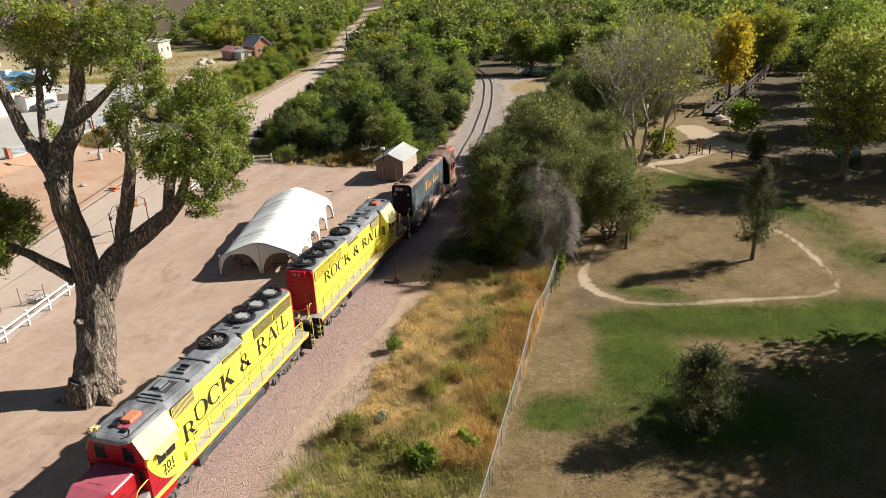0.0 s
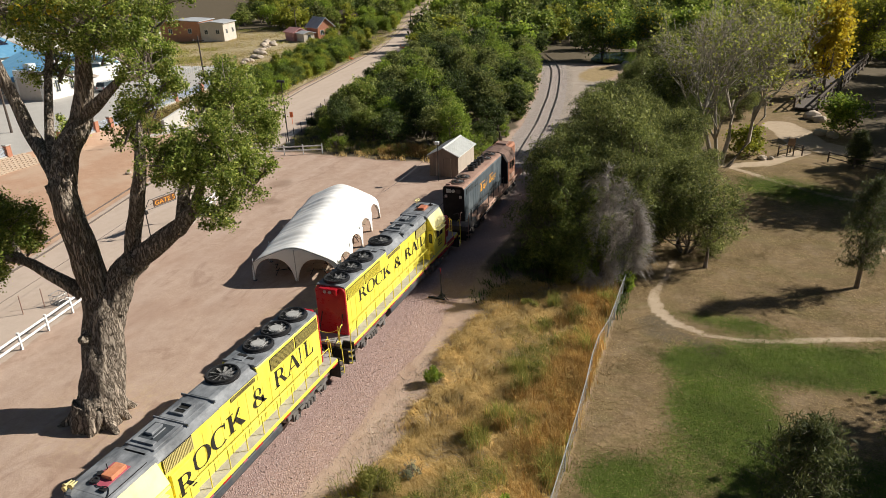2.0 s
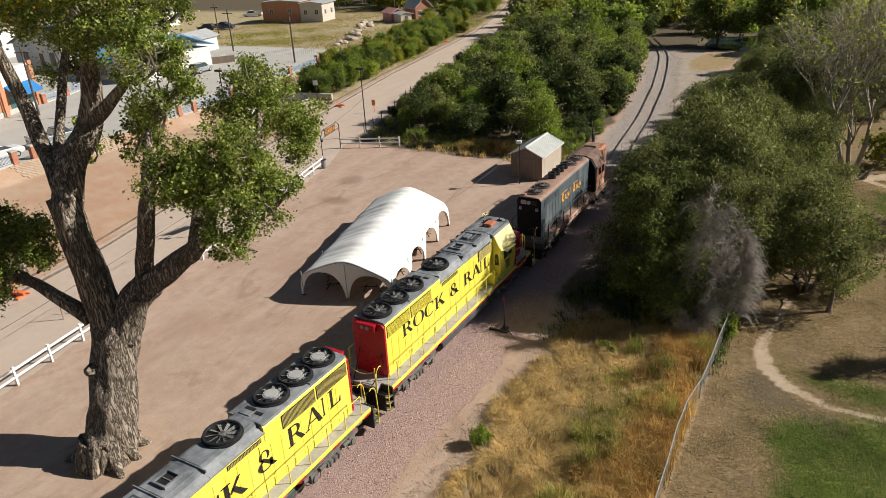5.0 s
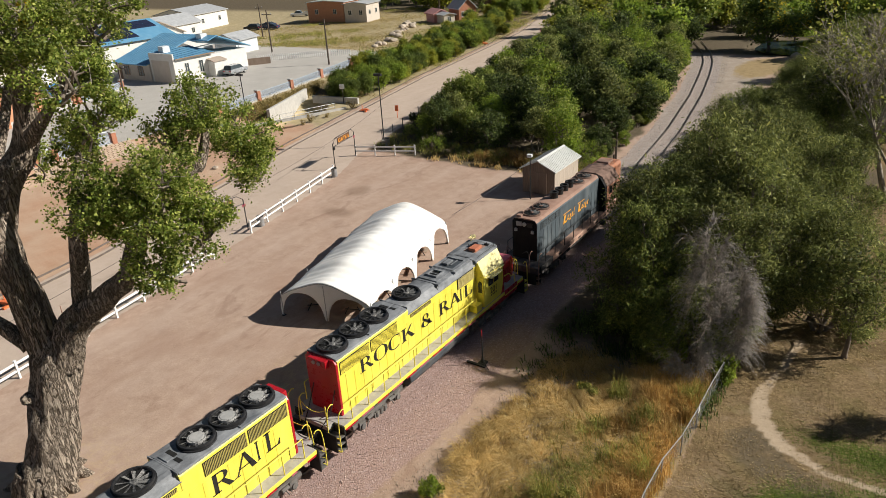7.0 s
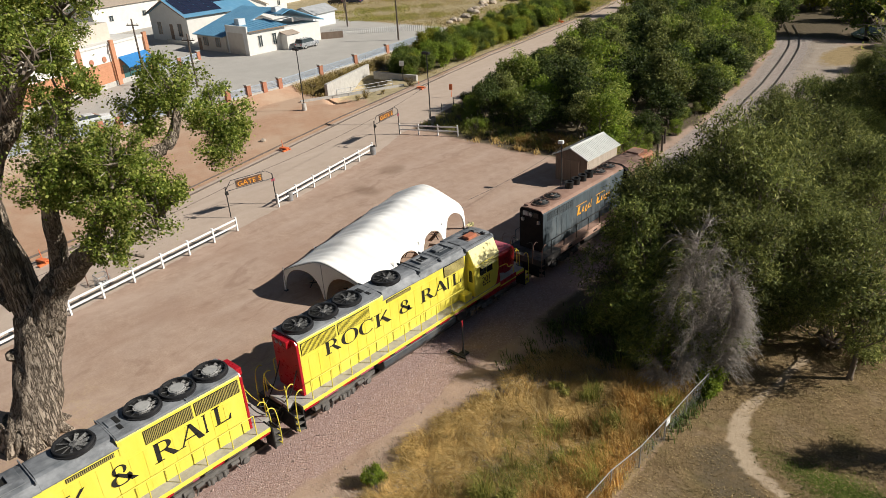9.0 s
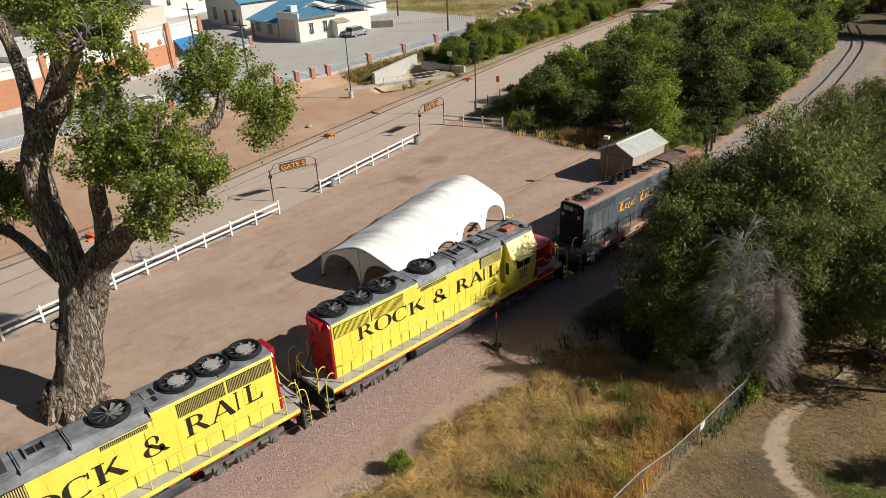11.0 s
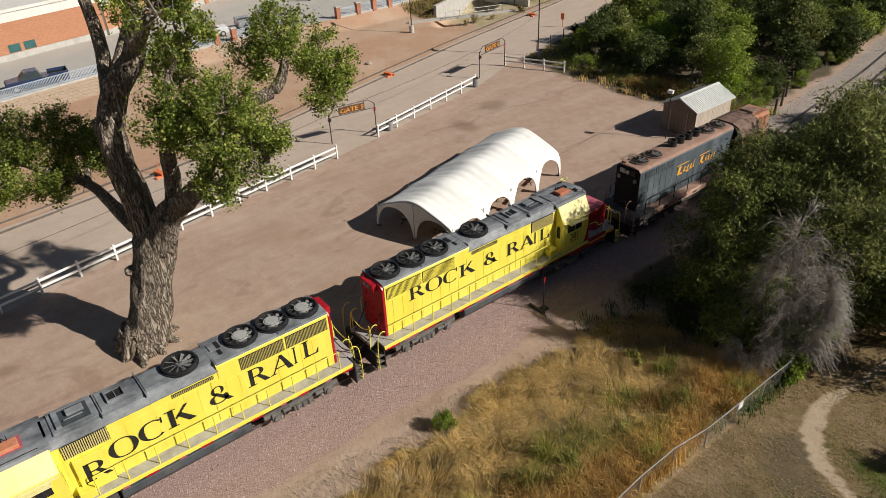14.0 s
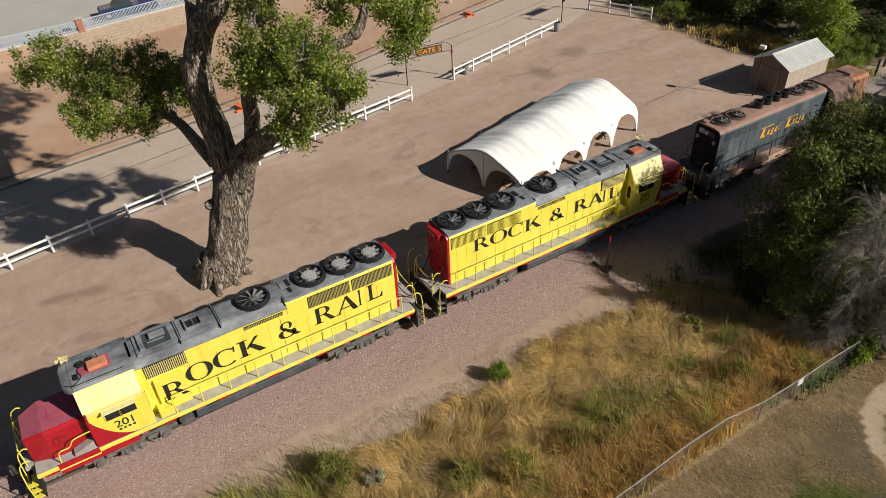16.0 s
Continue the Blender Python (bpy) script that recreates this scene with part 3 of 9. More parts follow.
    col = mixc(nt, edge(gs.outputs[1], 0.6), col, tones((0.10, 0.075, 0.05), (0.16, 0.125, 0.085), (0.07, 0.07, 0.03)))
    col = mixc(nt, edge(sb.outputs[0], 0.5, 0.45), col, tones((0.42, 0.325, 0.225), (0.52, 0.41, 0.295), (0.35, 0.26, 0.175)))
    nt.links.new(col, b.inputs["Base Color"])
    b.inputs["Roughness"].default_value = 0.95
    b.inputs["Specular IOR Level"].default_value = 0.15
    h = calc(nt, "ADD", calc(nt, "MULTIPLY", fine, 0.6), calc(nt, "MULTIPLY", grit, 0.3))
    h = calc(nt, "ADD", h, calc(nt, "MULTIPLY", calc(nt, "MULTIPLY", vor.outputs["Distance"], edge(sa.outputs[1])), -0.8))
    bump(nt, b, h, 0.55, 0.06)
    return m


def build_ground():
    xs, ys = spaced(-82, 46, 0.36, 3500), spaced(-30, 100, 0.36, 3500)
    gx, gy = np.meshgrid(xs, ys)
    gz = ground_height(gx, gy)
    w, h = len(xs), len(ys)
    me = bpy.data.meshes.new("ground")
    idx = np.arange(w * h).reshape(h, w)
    quads = np.stack([idx[:-1, :-1], idx[:-1, 1:], idx[1:, 1:], idx[1:, :-1]], -1).reshape(-1, 4)
    me.vertices.add(w * h)
    me.vertices.foreach_set("co", np.stack([gx, gy, gz], -1).ravel())
    me.loops.add(quads.size)
    me.loops.foreach_set("vertex_index", quads.ravel())
    me.polygons.add(len(quads))
    me.polygons.foreach_set("loop_start", np.arange(0, quads.size, 4))
    me.polygons.foreach_set("use_smooth", np.ones(len(quads), bool))
    me.update()
    z = zones(gx.ravel(), gy.ravel())
    road, ballast, dry, green, path, red, street, litter, field, gravel, east, damp, straw = z.T
    one = np.ones_like(road)
    for name, cols in (("zones_a", (road, ballast, dry, one)), ("zones_b", (path, red, street, litter)), ("zones_c", (field, gravel, east, straw)), ("zones_d", (green, litter, damp, one))):
        at = me.attributes.new(name, "FLOAT_COLOR", "POINT")
        at.data.foreach_set("color", np.stack(cols, -1).astype(np.float32).ravel())
    me.materials.append(ground_mat())
    return tagged(new("ground", me), "packed tan dirt yard, gravel, dry grass and patchy lawn", "ground", kind="structure")


build_ground()


# ---- railway tracks ----
def along(pts, y0, y1, stepsize):
    return [(float(line_x(y, pts)), float(y)) for y in np.arange(y0, y1 + 1e-6, stepsize)]


def build_track(name, pts, y0, y1, label, z, tie_step, tie_mat, tie_z):
    base = thing(name, (float(line_x(y0, pts)), y0, 0), label, "railway track", kind="structure")
    mid = along(pts, y0, y1, 1.5)
    for side in (-0.755, 0.755):
        mb = MB()
        n = len(mid)
        prof = ((-0.036, 0), (0.036, 0), (0.036, 0.14), (-0.036, 0.14))
        vs, fs = [], []
        for x, y in mid:
            vs += [(x + side + a, y, z + b) for a, b in prof]
        for i in range(n - 1):
            fs += [(4 * i + k, 4 * i + (k + 1) % 4, 4 * i + 4 + (k + 1) % 4, 4 * i + 4 + k) for k in range(4)]
        mb.add(vs, fs + [(0, 1, 2, 3), (4 * n - 1, 4 * n - 2, 4 * n - 3, 4 * n - 4)])
        part("rail", mb, M_STEEL, base)
    rnd = random.Random(3)
    tie = MB().box(-1.28, 1.28, -0.11, 0.11, -0.1, 0.07).mesh("tie")
    tie.materials.append(tie_mat)
    ys = np.arange(y0, y1, tie_step)
    for y in ys:
        ob = part("tie", tie, tie_mat, base)
        x = float(line_x(y, pts))
        ob.matrix_basis = pose(x + rnd.uniform(-0.05, 0.05), float(y), tie_z, 0, 0, rnd.uniform(-1.5, 1.5))
    return base


M_TIE = surf("weathered_wood_ties", (0.10, 0.08, 0.065), (0.20, 0.165, 0.14), 4, 0.95, 0.3, 20, obj=0.25)
build_track("railway_track", TRACK, -30, 125, "steel rails on weathered ties in pinkish gravel ballast", 0.05, 0.62, M_TIE, -0.125)
build_track("railway_track", RAIL, -35, 240, "steel rails sunk into the roadside gravel", 0.0, 0.95, M_TIE, -0.125)

# ---- locomotives ----
M_ACBOX2 = surf("faded_orange_metal", (0.55, 0.19, 0.09), (0.66, 0.29, 0.16), 5, 0.6, 0.06, 20, (0.34, 0.15, 0.10), 0.6, 3)


def smooth_pts(pts, n=6):
    """A rounded line through points."""
    pts = [Vector(p) for p in pts]
    out = []
    for i in range(len(pts) - 1):
        p0, p1, p2, p3 = pts[max(i - 1, 0)], pts[i], pts[i + 1], pts[min(i + 2, len(pts) - 1)]
        for k in range(n):
            t = k / n
            out.append(0.5 * ((2 * p1) + (p2 - p0) * t + (2 * p0 - 5 * p1 + 4 * p2 - p3) * t * t + (3 * p1 - p0 - 3 * p2 + p3) * t ** 3))
    return out + [pts[-1]]


def stroke_ring(cx, cz, rx, rz, thick, thin, a0, a1, n=20):
    """A bent band round (cx, cz), thick at its sides and thin at top and foot."""
    out, inn = [], []
    for k in range(n + 1):
        t = radians(lerp(a0, a1, k / n))
        w = lerp(thin, thick, abs(math.cos(t)) ** 1.5)
        out.append((cx + rx * math.cos(t), cz + rz * math.sin(t)))
        inn.append((cx + (rx - w) * math.cos(t), cz + (rz - thin) * math.sin(t)))
    return out + inn[::-1]


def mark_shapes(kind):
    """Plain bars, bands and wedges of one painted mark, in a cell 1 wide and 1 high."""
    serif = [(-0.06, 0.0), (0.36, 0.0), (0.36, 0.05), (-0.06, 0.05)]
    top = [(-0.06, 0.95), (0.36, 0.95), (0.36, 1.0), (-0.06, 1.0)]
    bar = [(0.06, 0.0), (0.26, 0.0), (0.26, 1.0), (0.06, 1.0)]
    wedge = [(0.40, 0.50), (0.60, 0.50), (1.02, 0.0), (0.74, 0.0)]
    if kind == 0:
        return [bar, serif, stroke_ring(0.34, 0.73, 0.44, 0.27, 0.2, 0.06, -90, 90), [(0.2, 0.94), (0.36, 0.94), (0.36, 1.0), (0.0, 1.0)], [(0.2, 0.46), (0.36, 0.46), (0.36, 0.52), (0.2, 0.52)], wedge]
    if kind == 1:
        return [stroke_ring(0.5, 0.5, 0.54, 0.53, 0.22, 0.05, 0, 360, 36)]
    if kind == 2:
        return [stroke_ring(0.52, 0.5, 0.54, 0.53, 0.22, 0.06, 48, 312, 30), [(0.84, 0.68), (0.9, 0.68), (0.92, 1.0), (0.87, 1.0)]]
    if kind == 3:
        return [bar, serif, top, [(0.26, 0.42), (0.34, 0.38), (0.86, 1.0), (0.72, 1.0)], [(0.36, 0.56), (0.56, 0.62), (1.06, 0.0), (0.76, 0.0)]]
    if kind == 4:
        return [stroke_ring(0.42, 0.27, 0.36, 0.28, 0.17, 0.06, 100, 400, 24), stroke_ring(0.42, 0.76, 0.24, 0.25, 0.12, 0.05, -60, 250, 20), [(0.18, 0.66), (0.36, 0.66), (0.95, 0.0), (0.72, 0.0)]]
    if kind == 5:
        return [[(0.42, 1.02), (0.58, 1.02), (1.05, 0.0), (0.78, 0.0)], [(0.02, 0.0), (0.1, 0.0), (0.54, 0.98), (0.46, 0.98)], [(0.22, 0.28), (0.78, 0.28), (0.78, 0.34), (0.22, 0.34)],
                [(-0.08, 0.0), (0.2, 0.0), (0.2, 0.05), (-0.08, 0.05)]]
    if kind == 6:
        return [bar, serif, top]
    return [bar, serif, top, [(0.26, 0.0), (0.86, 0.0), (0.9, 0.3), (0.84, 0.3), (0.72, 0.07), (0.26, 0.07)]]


def plate(mb, poly, x, t=0.006):
    """Lays a flat shape of (y, z) on a side at x."""
    mb.prism(poly, x, x + t, "x")


def truck(base, y, cx, mat_, s):
    """A two-axle truck with its wheels, springs and boxes."""
    tr = MB()
    for sx in (-1, 1):
        x = cx + sx * 1.20
        tr.box(x - 0.07, x + 0.07, y - 1.95, y + 1.95, 0.68, 0.90)
        for e in (-1.37, 1.37):
            tr.box(x - 0.12, x + 0.16, y + e - 0.22, y + e + 0.22, 0.42, 0.88)
            tr.tube([(x + sx * 0.05, y + e, 0.60), (x + sx * 0.24, y + e, 0.60)], 0.16, 10)
        tr.box(x - 0.10, x + 0.18, y - 0.5, y + 0.5, 0.46, 0.72)
        for k in (-0.3, 0.0, 0.3):
            tr.tube([(x + sx * 0.16, y + k, 0.45), (x + sx * 0.16, y + k, 0.75)], 0.09, 8)
        for k in (-0.85, 0.85):
            tr.tube([(x + sx * 0.18, y + k - 0.2, 0.82), (x + sx * 0.18, y + k + 0.2, 0.82)], 0.10, 8)
            tr.tube([(x + sx * 0.12, y + k, 0.80), (x + sx * 0.15, y + k * 1.25, 0.35)], 0.035, 6)
    tr.box(cx - 1.0, cx + 1.0, y - 0.4, y + 0.4, 0.6, 1.1)
    t = part("truck", tr, mat_, base, bevel=0.015)
    for e in (-1.37, 1.37):
        mb = MB()
        for sx in (-1, 1):
            x = cx + sx * 0.755
            mb.tube([(x - 0.07, y + e, 0.72), (x + 0.07, y + e, 0.72)], 0.51, 24)
            mb.tube([(x - sx * 0.07, y + e, 0.72), (x - sx * 0.10, y + e, 0.72)], 0.54, 24)
        mb.tube([(cx - 0.8, y + e, 0.72), (cx + 0.8, y + e, 0.72)], 0.09, 10)
        part("wheelset", mb, M_STEEL, t)
    return t


def fan(base, c, r, z, hub_mat, blades=9):
    top = 0.08 if hub_mat is M_RUST else 0.17
    f = part("roof_fan", MB().ring(c, r * 0.91, r, z - 0.02, z + top, 32).ring(c, r * 0.98, r * 1.07, z - 0.02, z + top * 0.35, 32), M_RUSTD if hub_mat is M_RUST else M_FAN, base, smooth=False)
    part("fan_shroud", MB().disc(c, r * 0.91, z - 0.03, z + 0.012, 28), M_BLACK, f)
    wide = hub_mat is M_HUB and blades == 9
    for k in range(blades):
        a = 2 * math.pi * k / blades
        p = [Vector((math.cos(a + o) * q, math.sin(a + o) * q, 0)) for q, o in ((r * 0.22, -0.2), (r * 0.88, -0.05), (r * 0.88, 0.17), (r * 0.22, 0.2))]
        vs = [(c[0] + q.x, c[1] + q.y, z + h) for q, h in zip(p, (0.05, 0.03, 0.09, 0.09))]
        part("fan_blade", MB().add(vs + [(x, y, h - 0.015) for x, y, h in vs], [(0, 1, 2, 3), (7, 6, 5, 4), (0, 4, 5, 1), (1, 5, 6, 2), (2, 6, 7, 3), (3, 7, 4, 0)]), M_HUB2 if hub_mat is M_HUB else M_BLADE, f)
    for q in (0.55, 0.75, 0.95):
        n = 24
        part("guard_ring", MB().tube([(c[0] + r * 0.92 * q * math.cos(t), c[1] + r * 0.92 * q * math.sin(t), z + 0.15) for t in (2 * math.pi * k / n for k in range(n + 1))], 0.006, 4, False), M_FAN, f)
    for k in range(6):
        a = math.pi * k / 6
        part("guard_bar", MB().tube([(c[0] - r * 0.9 * math.cos(a), c[1] - r * 0.9 * math.sin(a), z + 0.15), (c[0] + r * 0.9 * math.cos(a), c[1] + r * 0.9 * math.sin(a), z + 0.15)], 0.005, 4), M_FAN, f)
    if wide:
        part("fan_hub", MB().disc(c, r * 0.50, z + 0.0, z + 0.135, 24).disc(c, r * 0.40, z + 0.13, z + 0.155, 20), hub_mat, f, bevel=0.012)
    else:
        part("fan_hub", MB().disc(c, r * 0.2, z + 0.0, z + 0.12, 16), M_RUST if hub_mat is M_RUST else M_HUB2, f, bevel=0.02)
    return f


M_HUB2 = surf("grey_fan_blades", (0.16, 0.16, 0.155), (0.30, 0.29, 0.275), 4, 0.6, 0.05, 20)
M_BLADE = surf("dark_grey_fan_blades", (0.07, 0.07, 0.07), (0.15, 0.15, 0.145), 4, 0.6, 0.05, 20)


def slats(mb, x, y0, y1, z0, z1, n, depth=0.03, w=0.5):
    """Upright slats on a side at x."""
    p = (y1 - y0) / n
    for k in range(n):
        a = y0 + p * (k + (1 - w) / 2)
        mb.box(x, x + depth, a, a + p * w, z0, z1)


def handrail(base, x, y0, y1, z, posts, mat_, lift=1.02):
    for y in posts:
        part("rail_post", MB().tube([(x, y, z), (x, y, z + lift)], 0.028, 6), mat_, base)
    part("handrail", MB().tube([(x, y0, z + lift), (x, y1, z + lift)], 0.022, 6), mat_, base)


def steps(base, cx, y, side, mat_tread, mat_side, d):
    """Corner steps under an end platform; d is the way out along the loco."""
    x = cx + side * 1.25
    st = part("corner_steps", MB().box(x - 0.34, x + 0.34, y - 0.03, y + 0.03, 0.35, 1.6), mat_side, base)
    for z in (0.42, 0.78, 1.14):
        part("step_tread", MB().box(x - 0.34, x + 0.34, min(y, y + d * 0.34), max(y, y + d * 0.34), z, z + 0.045), mat_tread, st)
        if mat_tread is not M_RUST:
            part("step_nosing", MB().box(x - 0.34, x + 0.34, min(y + d * 0.345, y + d * 0.385), max(y + d * 0.345, y + d * 0.385), z - 0.01, z + 0.05), M_YEL, st)
    for k in (-0.35, 0.35):
        xx = x + k
        part("grab_rail", MB().tube(smooth_pts([(xx, y + d * 0.36, 0.45), (xx, y + d * 0.38, 1.3), (xx, y + d * 0.30, 2.35), (xx, y + d * 0.05, 2.62), (xx, y - d * 0.12, 2.55)], 4), 0.026, 6), M_RUST if mat_tread is M_RUST else M_YEL, st)


def yellow_loco(y0, s, label, hub_mat, cab_hatch, ac, red_front_top, text_from, text_to, text_high, text_z, tilt):
    """A road-switcher: s is the way from the long hood's end to the cab (-1 or 1) along y."""
    Y = lambda u: y0 + s * u
    base = thing("locomotive", (0, Y(8), 0), label, "locomotive", "diesel locomotives coupled on the track")

    def ubox(mb, x0, x1, u0, u1, z0, z1):
        return mb.box(x0, x1, min(Y(u0), Y(u1)), max(Y(u0), Y(u1)), z0, z1)

    def uprism(mb, poly, u0, u1):
        return mb.prism(poly, Y(u0), Y(u1))

    # frame
    fr = part("frame", ubox(MB(), -1.53, 1.53, -0.58, 16.81, 1.37, 1.58), M_YEL, base, bevel=0.02)
    part("walkway", ubox(MB(), -1.5, 1.5, -0.56, 16.79, 1.584, 1.61), M_DECK, fr)
    for a, b in ((-1.0, -0.582), (16.812, 17.15)):      # the end platforms between the stairwells
        part("end_platform", ubox(MB(), -0.88, 0.88, a, b, 1.40, 1.606), M_DECK, fr)
    part("underframe", ubox(MB(), -0.9, 0.9, -0.9, 17.0, 0.95, 1.366), M_UNDER, fr)
    for sx in (-1, 1):
        part("sill_plate", ubox(MB(), min(sx * 1.38, sx * 1.50), max(sx * 1.38, sx * 1.50), 12.9, 16.0, 1.05, 1.366), M_RED, fr)
    u = -0.5
    k = 0
    while u < 16.1:
        for sx in (-1, 1):
            x = 1.531 if sx > 0 else -1.539
            part("stripe", ubox(MB(), x, x + 0.008, u, u + ((0.55 if k % 2 == 0 else 0.3) if s < 0 else 0.86), 1.30, 1.40), M_RED if k % 2 == 0 else M_REDPINK, fr)
        u += 1.18
        k += 1
    # long hood, in three stretches
    hood = part("long_hood", uprism(MB(), [(-0.95, 1.6), (0.95, 1.6), (0.95, 4.52), (0.88, 4.6), (-0.88, 4.6), (-0.95, 4.52)], 0.1, 5.5), M_YEL, base)
    part("engine_hood", uprism(MB(), [(-0.93, 1.6), (0.93, 1.6), (0.93, 4.28), (0.62, 4.56), (-0.62, 4.56), (-0.93, 4.28)], 5.5, 12.1), M_YEL, base)
    part("hood_roof", uprism(MB(), [(-0.92, 4.56), (0.92, 4.56), (0.90, 4.66), (0.55, 4.72), (-0.55, 4.72), (-0.90, 4.66)], 0.06, 5.45), M_ROOF, hood, bevel=0.015)
    part("hood_roof", uprism(MB(), [(-0.955, 4.26), (0.955, 4.26), (0.955, 4.32), (0.66, 4.66), (0.5, 4.72), (-0.5, 4.72), (-0.66, 4.66), (-0.955, 4.32)], 5.45, 8.3), M_ROOF, hood, bevel=0.012)
    part("hood_roof", uprism(MB(), [(-0.955, 4.24), (0.955, 4.24), (0.955, 4.29), (0.80, 4.60), (0.5, 4.67), (-0.5, 4.67), (-0.80, 4.60), (-0.955, 4.29)], 8.3, 12.12), M_ROOF, hood, bevel=0.012)
    part("hood_end", uprism(MB(), [(-0.96, 1.6), (0.96, 1.6), (0.96, 4.40), (0.80, 4.62), (-0.80, 4.62), (-0.96, 4.40)], -0.05, 0.1), M_RED, base, "glossy red end panel", bevel=0.04)
    nb = part("number_box", ubox(MB(), -0.55, 0.55, -0.30, -0.04, 4.22, 4.60), M_RED, base, bevel=0.03)
    for sx in (-0.16, 0.16):
        part("headlight", MB().tube([(sx, Y(-0.30), 4.42), (sx, Y(-0.34), 4.42)], 0.10, 12), M_HUB, nb)
    # panel doors along the hood
    for sx in (-1, 1):
        u = 0.5
        while u < 11.6:
            x = sx * (0.951 if u < 5.4 else 0.931)
            part("hood_door", ubox(MB(), min(x, x + sx * 0.012), max(x, x + sx * 0.012), u + 0.015, u + 0.585, 1.72, 3.62 if u < 5 else 3.9), M_YEL, hood)
            u += 0.6
        # radiator grilles
        x0 = 0.952 if sx > 0 else -0.982
        for a, b in ((0.2, 2.3), (2.42, 4.5)):
            g = part("radiator_grille", ubox(MB(), x0, x0 + 0.03, a, b, 3.78, 4.42), M_BLACK, hood)
            sl = MB()
            slats(sl, x0 + (0.012 if sx > 0 else -0.012), min(Y(a), Y(b)), max(Y(a), Y(b)), 3.80, 4.40, 30, 0.03, 0.5)
            part("louvre_screen", sl, M_GRILLE if hub_mat is M_HUB else M_YEL, g)
        g = part("side_grille", ubox(MB(), x0 - sx * 0.02, x0 - sx * 0.02 + 0.03, 5.7, 7.5, 4.02, 4.20), M_BLACK, hood)
        sl = MB()
        slats(sl, x0 - sx * 0.008, min(Y(5.7), Y(7.5)), max(Y(5.7), Y(7.5)), 4.03, 4.19, 24, 0.03, 0.55)
        part("louvre_screen", sl, M_GRILLE, g)
        g = part("intake_grille", ubox(MB(), x0 - sx * 0.02, x0 - sx * 0.02 + 0.05, 10.1, 11.8, 3.58, 4.235), M_BLACK, hood)
        sl = MB()
        slats(sl, x0 + sx * 0.01, min(Y(10.1), Y(11.8)), max(Y(10.1), Y(11.8)), 3.60, 4.225, 21, 0.05, 0.55)
        part("louvre_screen", sl, M_SCREEN, g)
    # roof fans and hatches
    for fu in (0.85, 2.40, 3.92):
        fan(base, (0, Y(fu)), 0.72, 4.72, hub_mat)
    fan(base, (0, Y(6.65)), 0.74, 4.72, hub_mat, 10)
    h = part("roof_hatch", ubox(MB(), -0.45, 0.1, 5.05, 5.35, 4.70, 4.76), M_ROOF, base, bevel=0.01)
    part("hatch_opening", ubox(MB(), -0.42, 0.06, 4.86, 5.04, 4.722, 4.768), M_BLACK, h)
    part("hatch_opening", ubox(MB(), 0.16, 0.52, 4.95, 5.12, 4.70, 4.735), M_BLACK, h)
    for a, b, x0, x1, zz in ((8.6, 10.0, -0.62, 0.62, 4.66), (10.15, 11.8, -0.72, 0.72, 4.66)):
        h = part("roof_hatch", ubox(MB(), x0, x1, a, b, zz, zz + 0.06), M_ROOF, base, bevel=0.015)
        if a < 9:
            part("hatch_frame", ubox(ubox(ubox(ubox(MB(), -0.36, 0.36, 8.95, 9.03, 4.72, 4.82), -0.36, 0.36, 9.62, 9.70, 4.72, 4.82), -0.36, -0.28, 9.03, 9.62, 4.72, 4.82), 0.28, 0.36, 9.03, 9.62, 4.72, 4.82), M_ROOF, h)
            ho = part("hatch_opening", ubox(MB(), -0.28, 0.28, 9.03, 9.62, 4.721, 4.735), M_BLACK, h)
            part("hatch_bar", ubox(MB(), -0.28, 0.28, 9.3, 9.34, 4.74, 4.765), M_ROOF, ho)
        else:
            part("hatch_recess", ubox(MB(), -0.5, 0.5, 10.35, 11.6, 4.721, 4.732), M_TANK, h)
            part("silencer", ubox(MB(), -0.30, 0.05, 10.5, 11.15, 4.735, 4.86), M_ROOF, h, bevel=0.03)
            part("lifting_bar", MB().tube([(0.22, Y(10.6), 4.78), (0.22, Y(11.3), 4.78)], 0.03, 6), M_ROOF, h)
            part("step_panel", ubox(MB(), -0.52, 0.52, 11.42, 11.62, 4.735, 4.80), M_ROOF, h)
    for q in (2.5, 5.5, 8.35, 10.05):
        part("roof_seam", ubox(MB(), -0.9, 0.9, q - 0.02, q + 0.02, 4.60, 4.727), M_ROOF, base)
    # cab
    cabp = [(-1.48, 1.6), (1.48, 1.6), (1.48, 3.62), (1.02, 4.50), (-1.02, 4.50), (-1.48, 3.62)]
    cab = part("cab", uprism(MB(), cabp, 12.1, 14.35), M_YEL, base, bevel=0.02)
    part("cab_roof", uprism(MB(), [(-1.06, 4.44), (1.06, 4.44), (1.0, 4.60), (0.6, 4.67), (-0.6, 4.67), (-1.0, 4.60)], 12.0, 14.38), M_ROOF, cab, bevel=0.02)
    brow = MB()
    rim = [(-1.06, 4.44), (1.06, 4.44), (1.0, 4.60), (0.6, 4.67), (-0.6, 4.67), (-1.0, 4.60)]
    rows_ = [[(x * k, Y(q), z - d_) for x, z in rim] for q, k, d_ in ((14.385, 0.995, 0.0), (14.55, 0.93, 0.01), (14.66, 0.80, 0.03), (14.72, 0.62, 0.05))]
    brow.add(sum(rows_, []), [tuple(range(6)), tuple(range(23, 17, -1))] + [(6 * r_ + i, 6 * r_ + (i + 1) % 6, 6 * r_ + 6 + (i + 1) % 6, 6 * r_ + 6 + i) for r_ in range(3) for i in range(6)])
    part("cab_brow", brow, M_ROOF, cab, smooth=False)
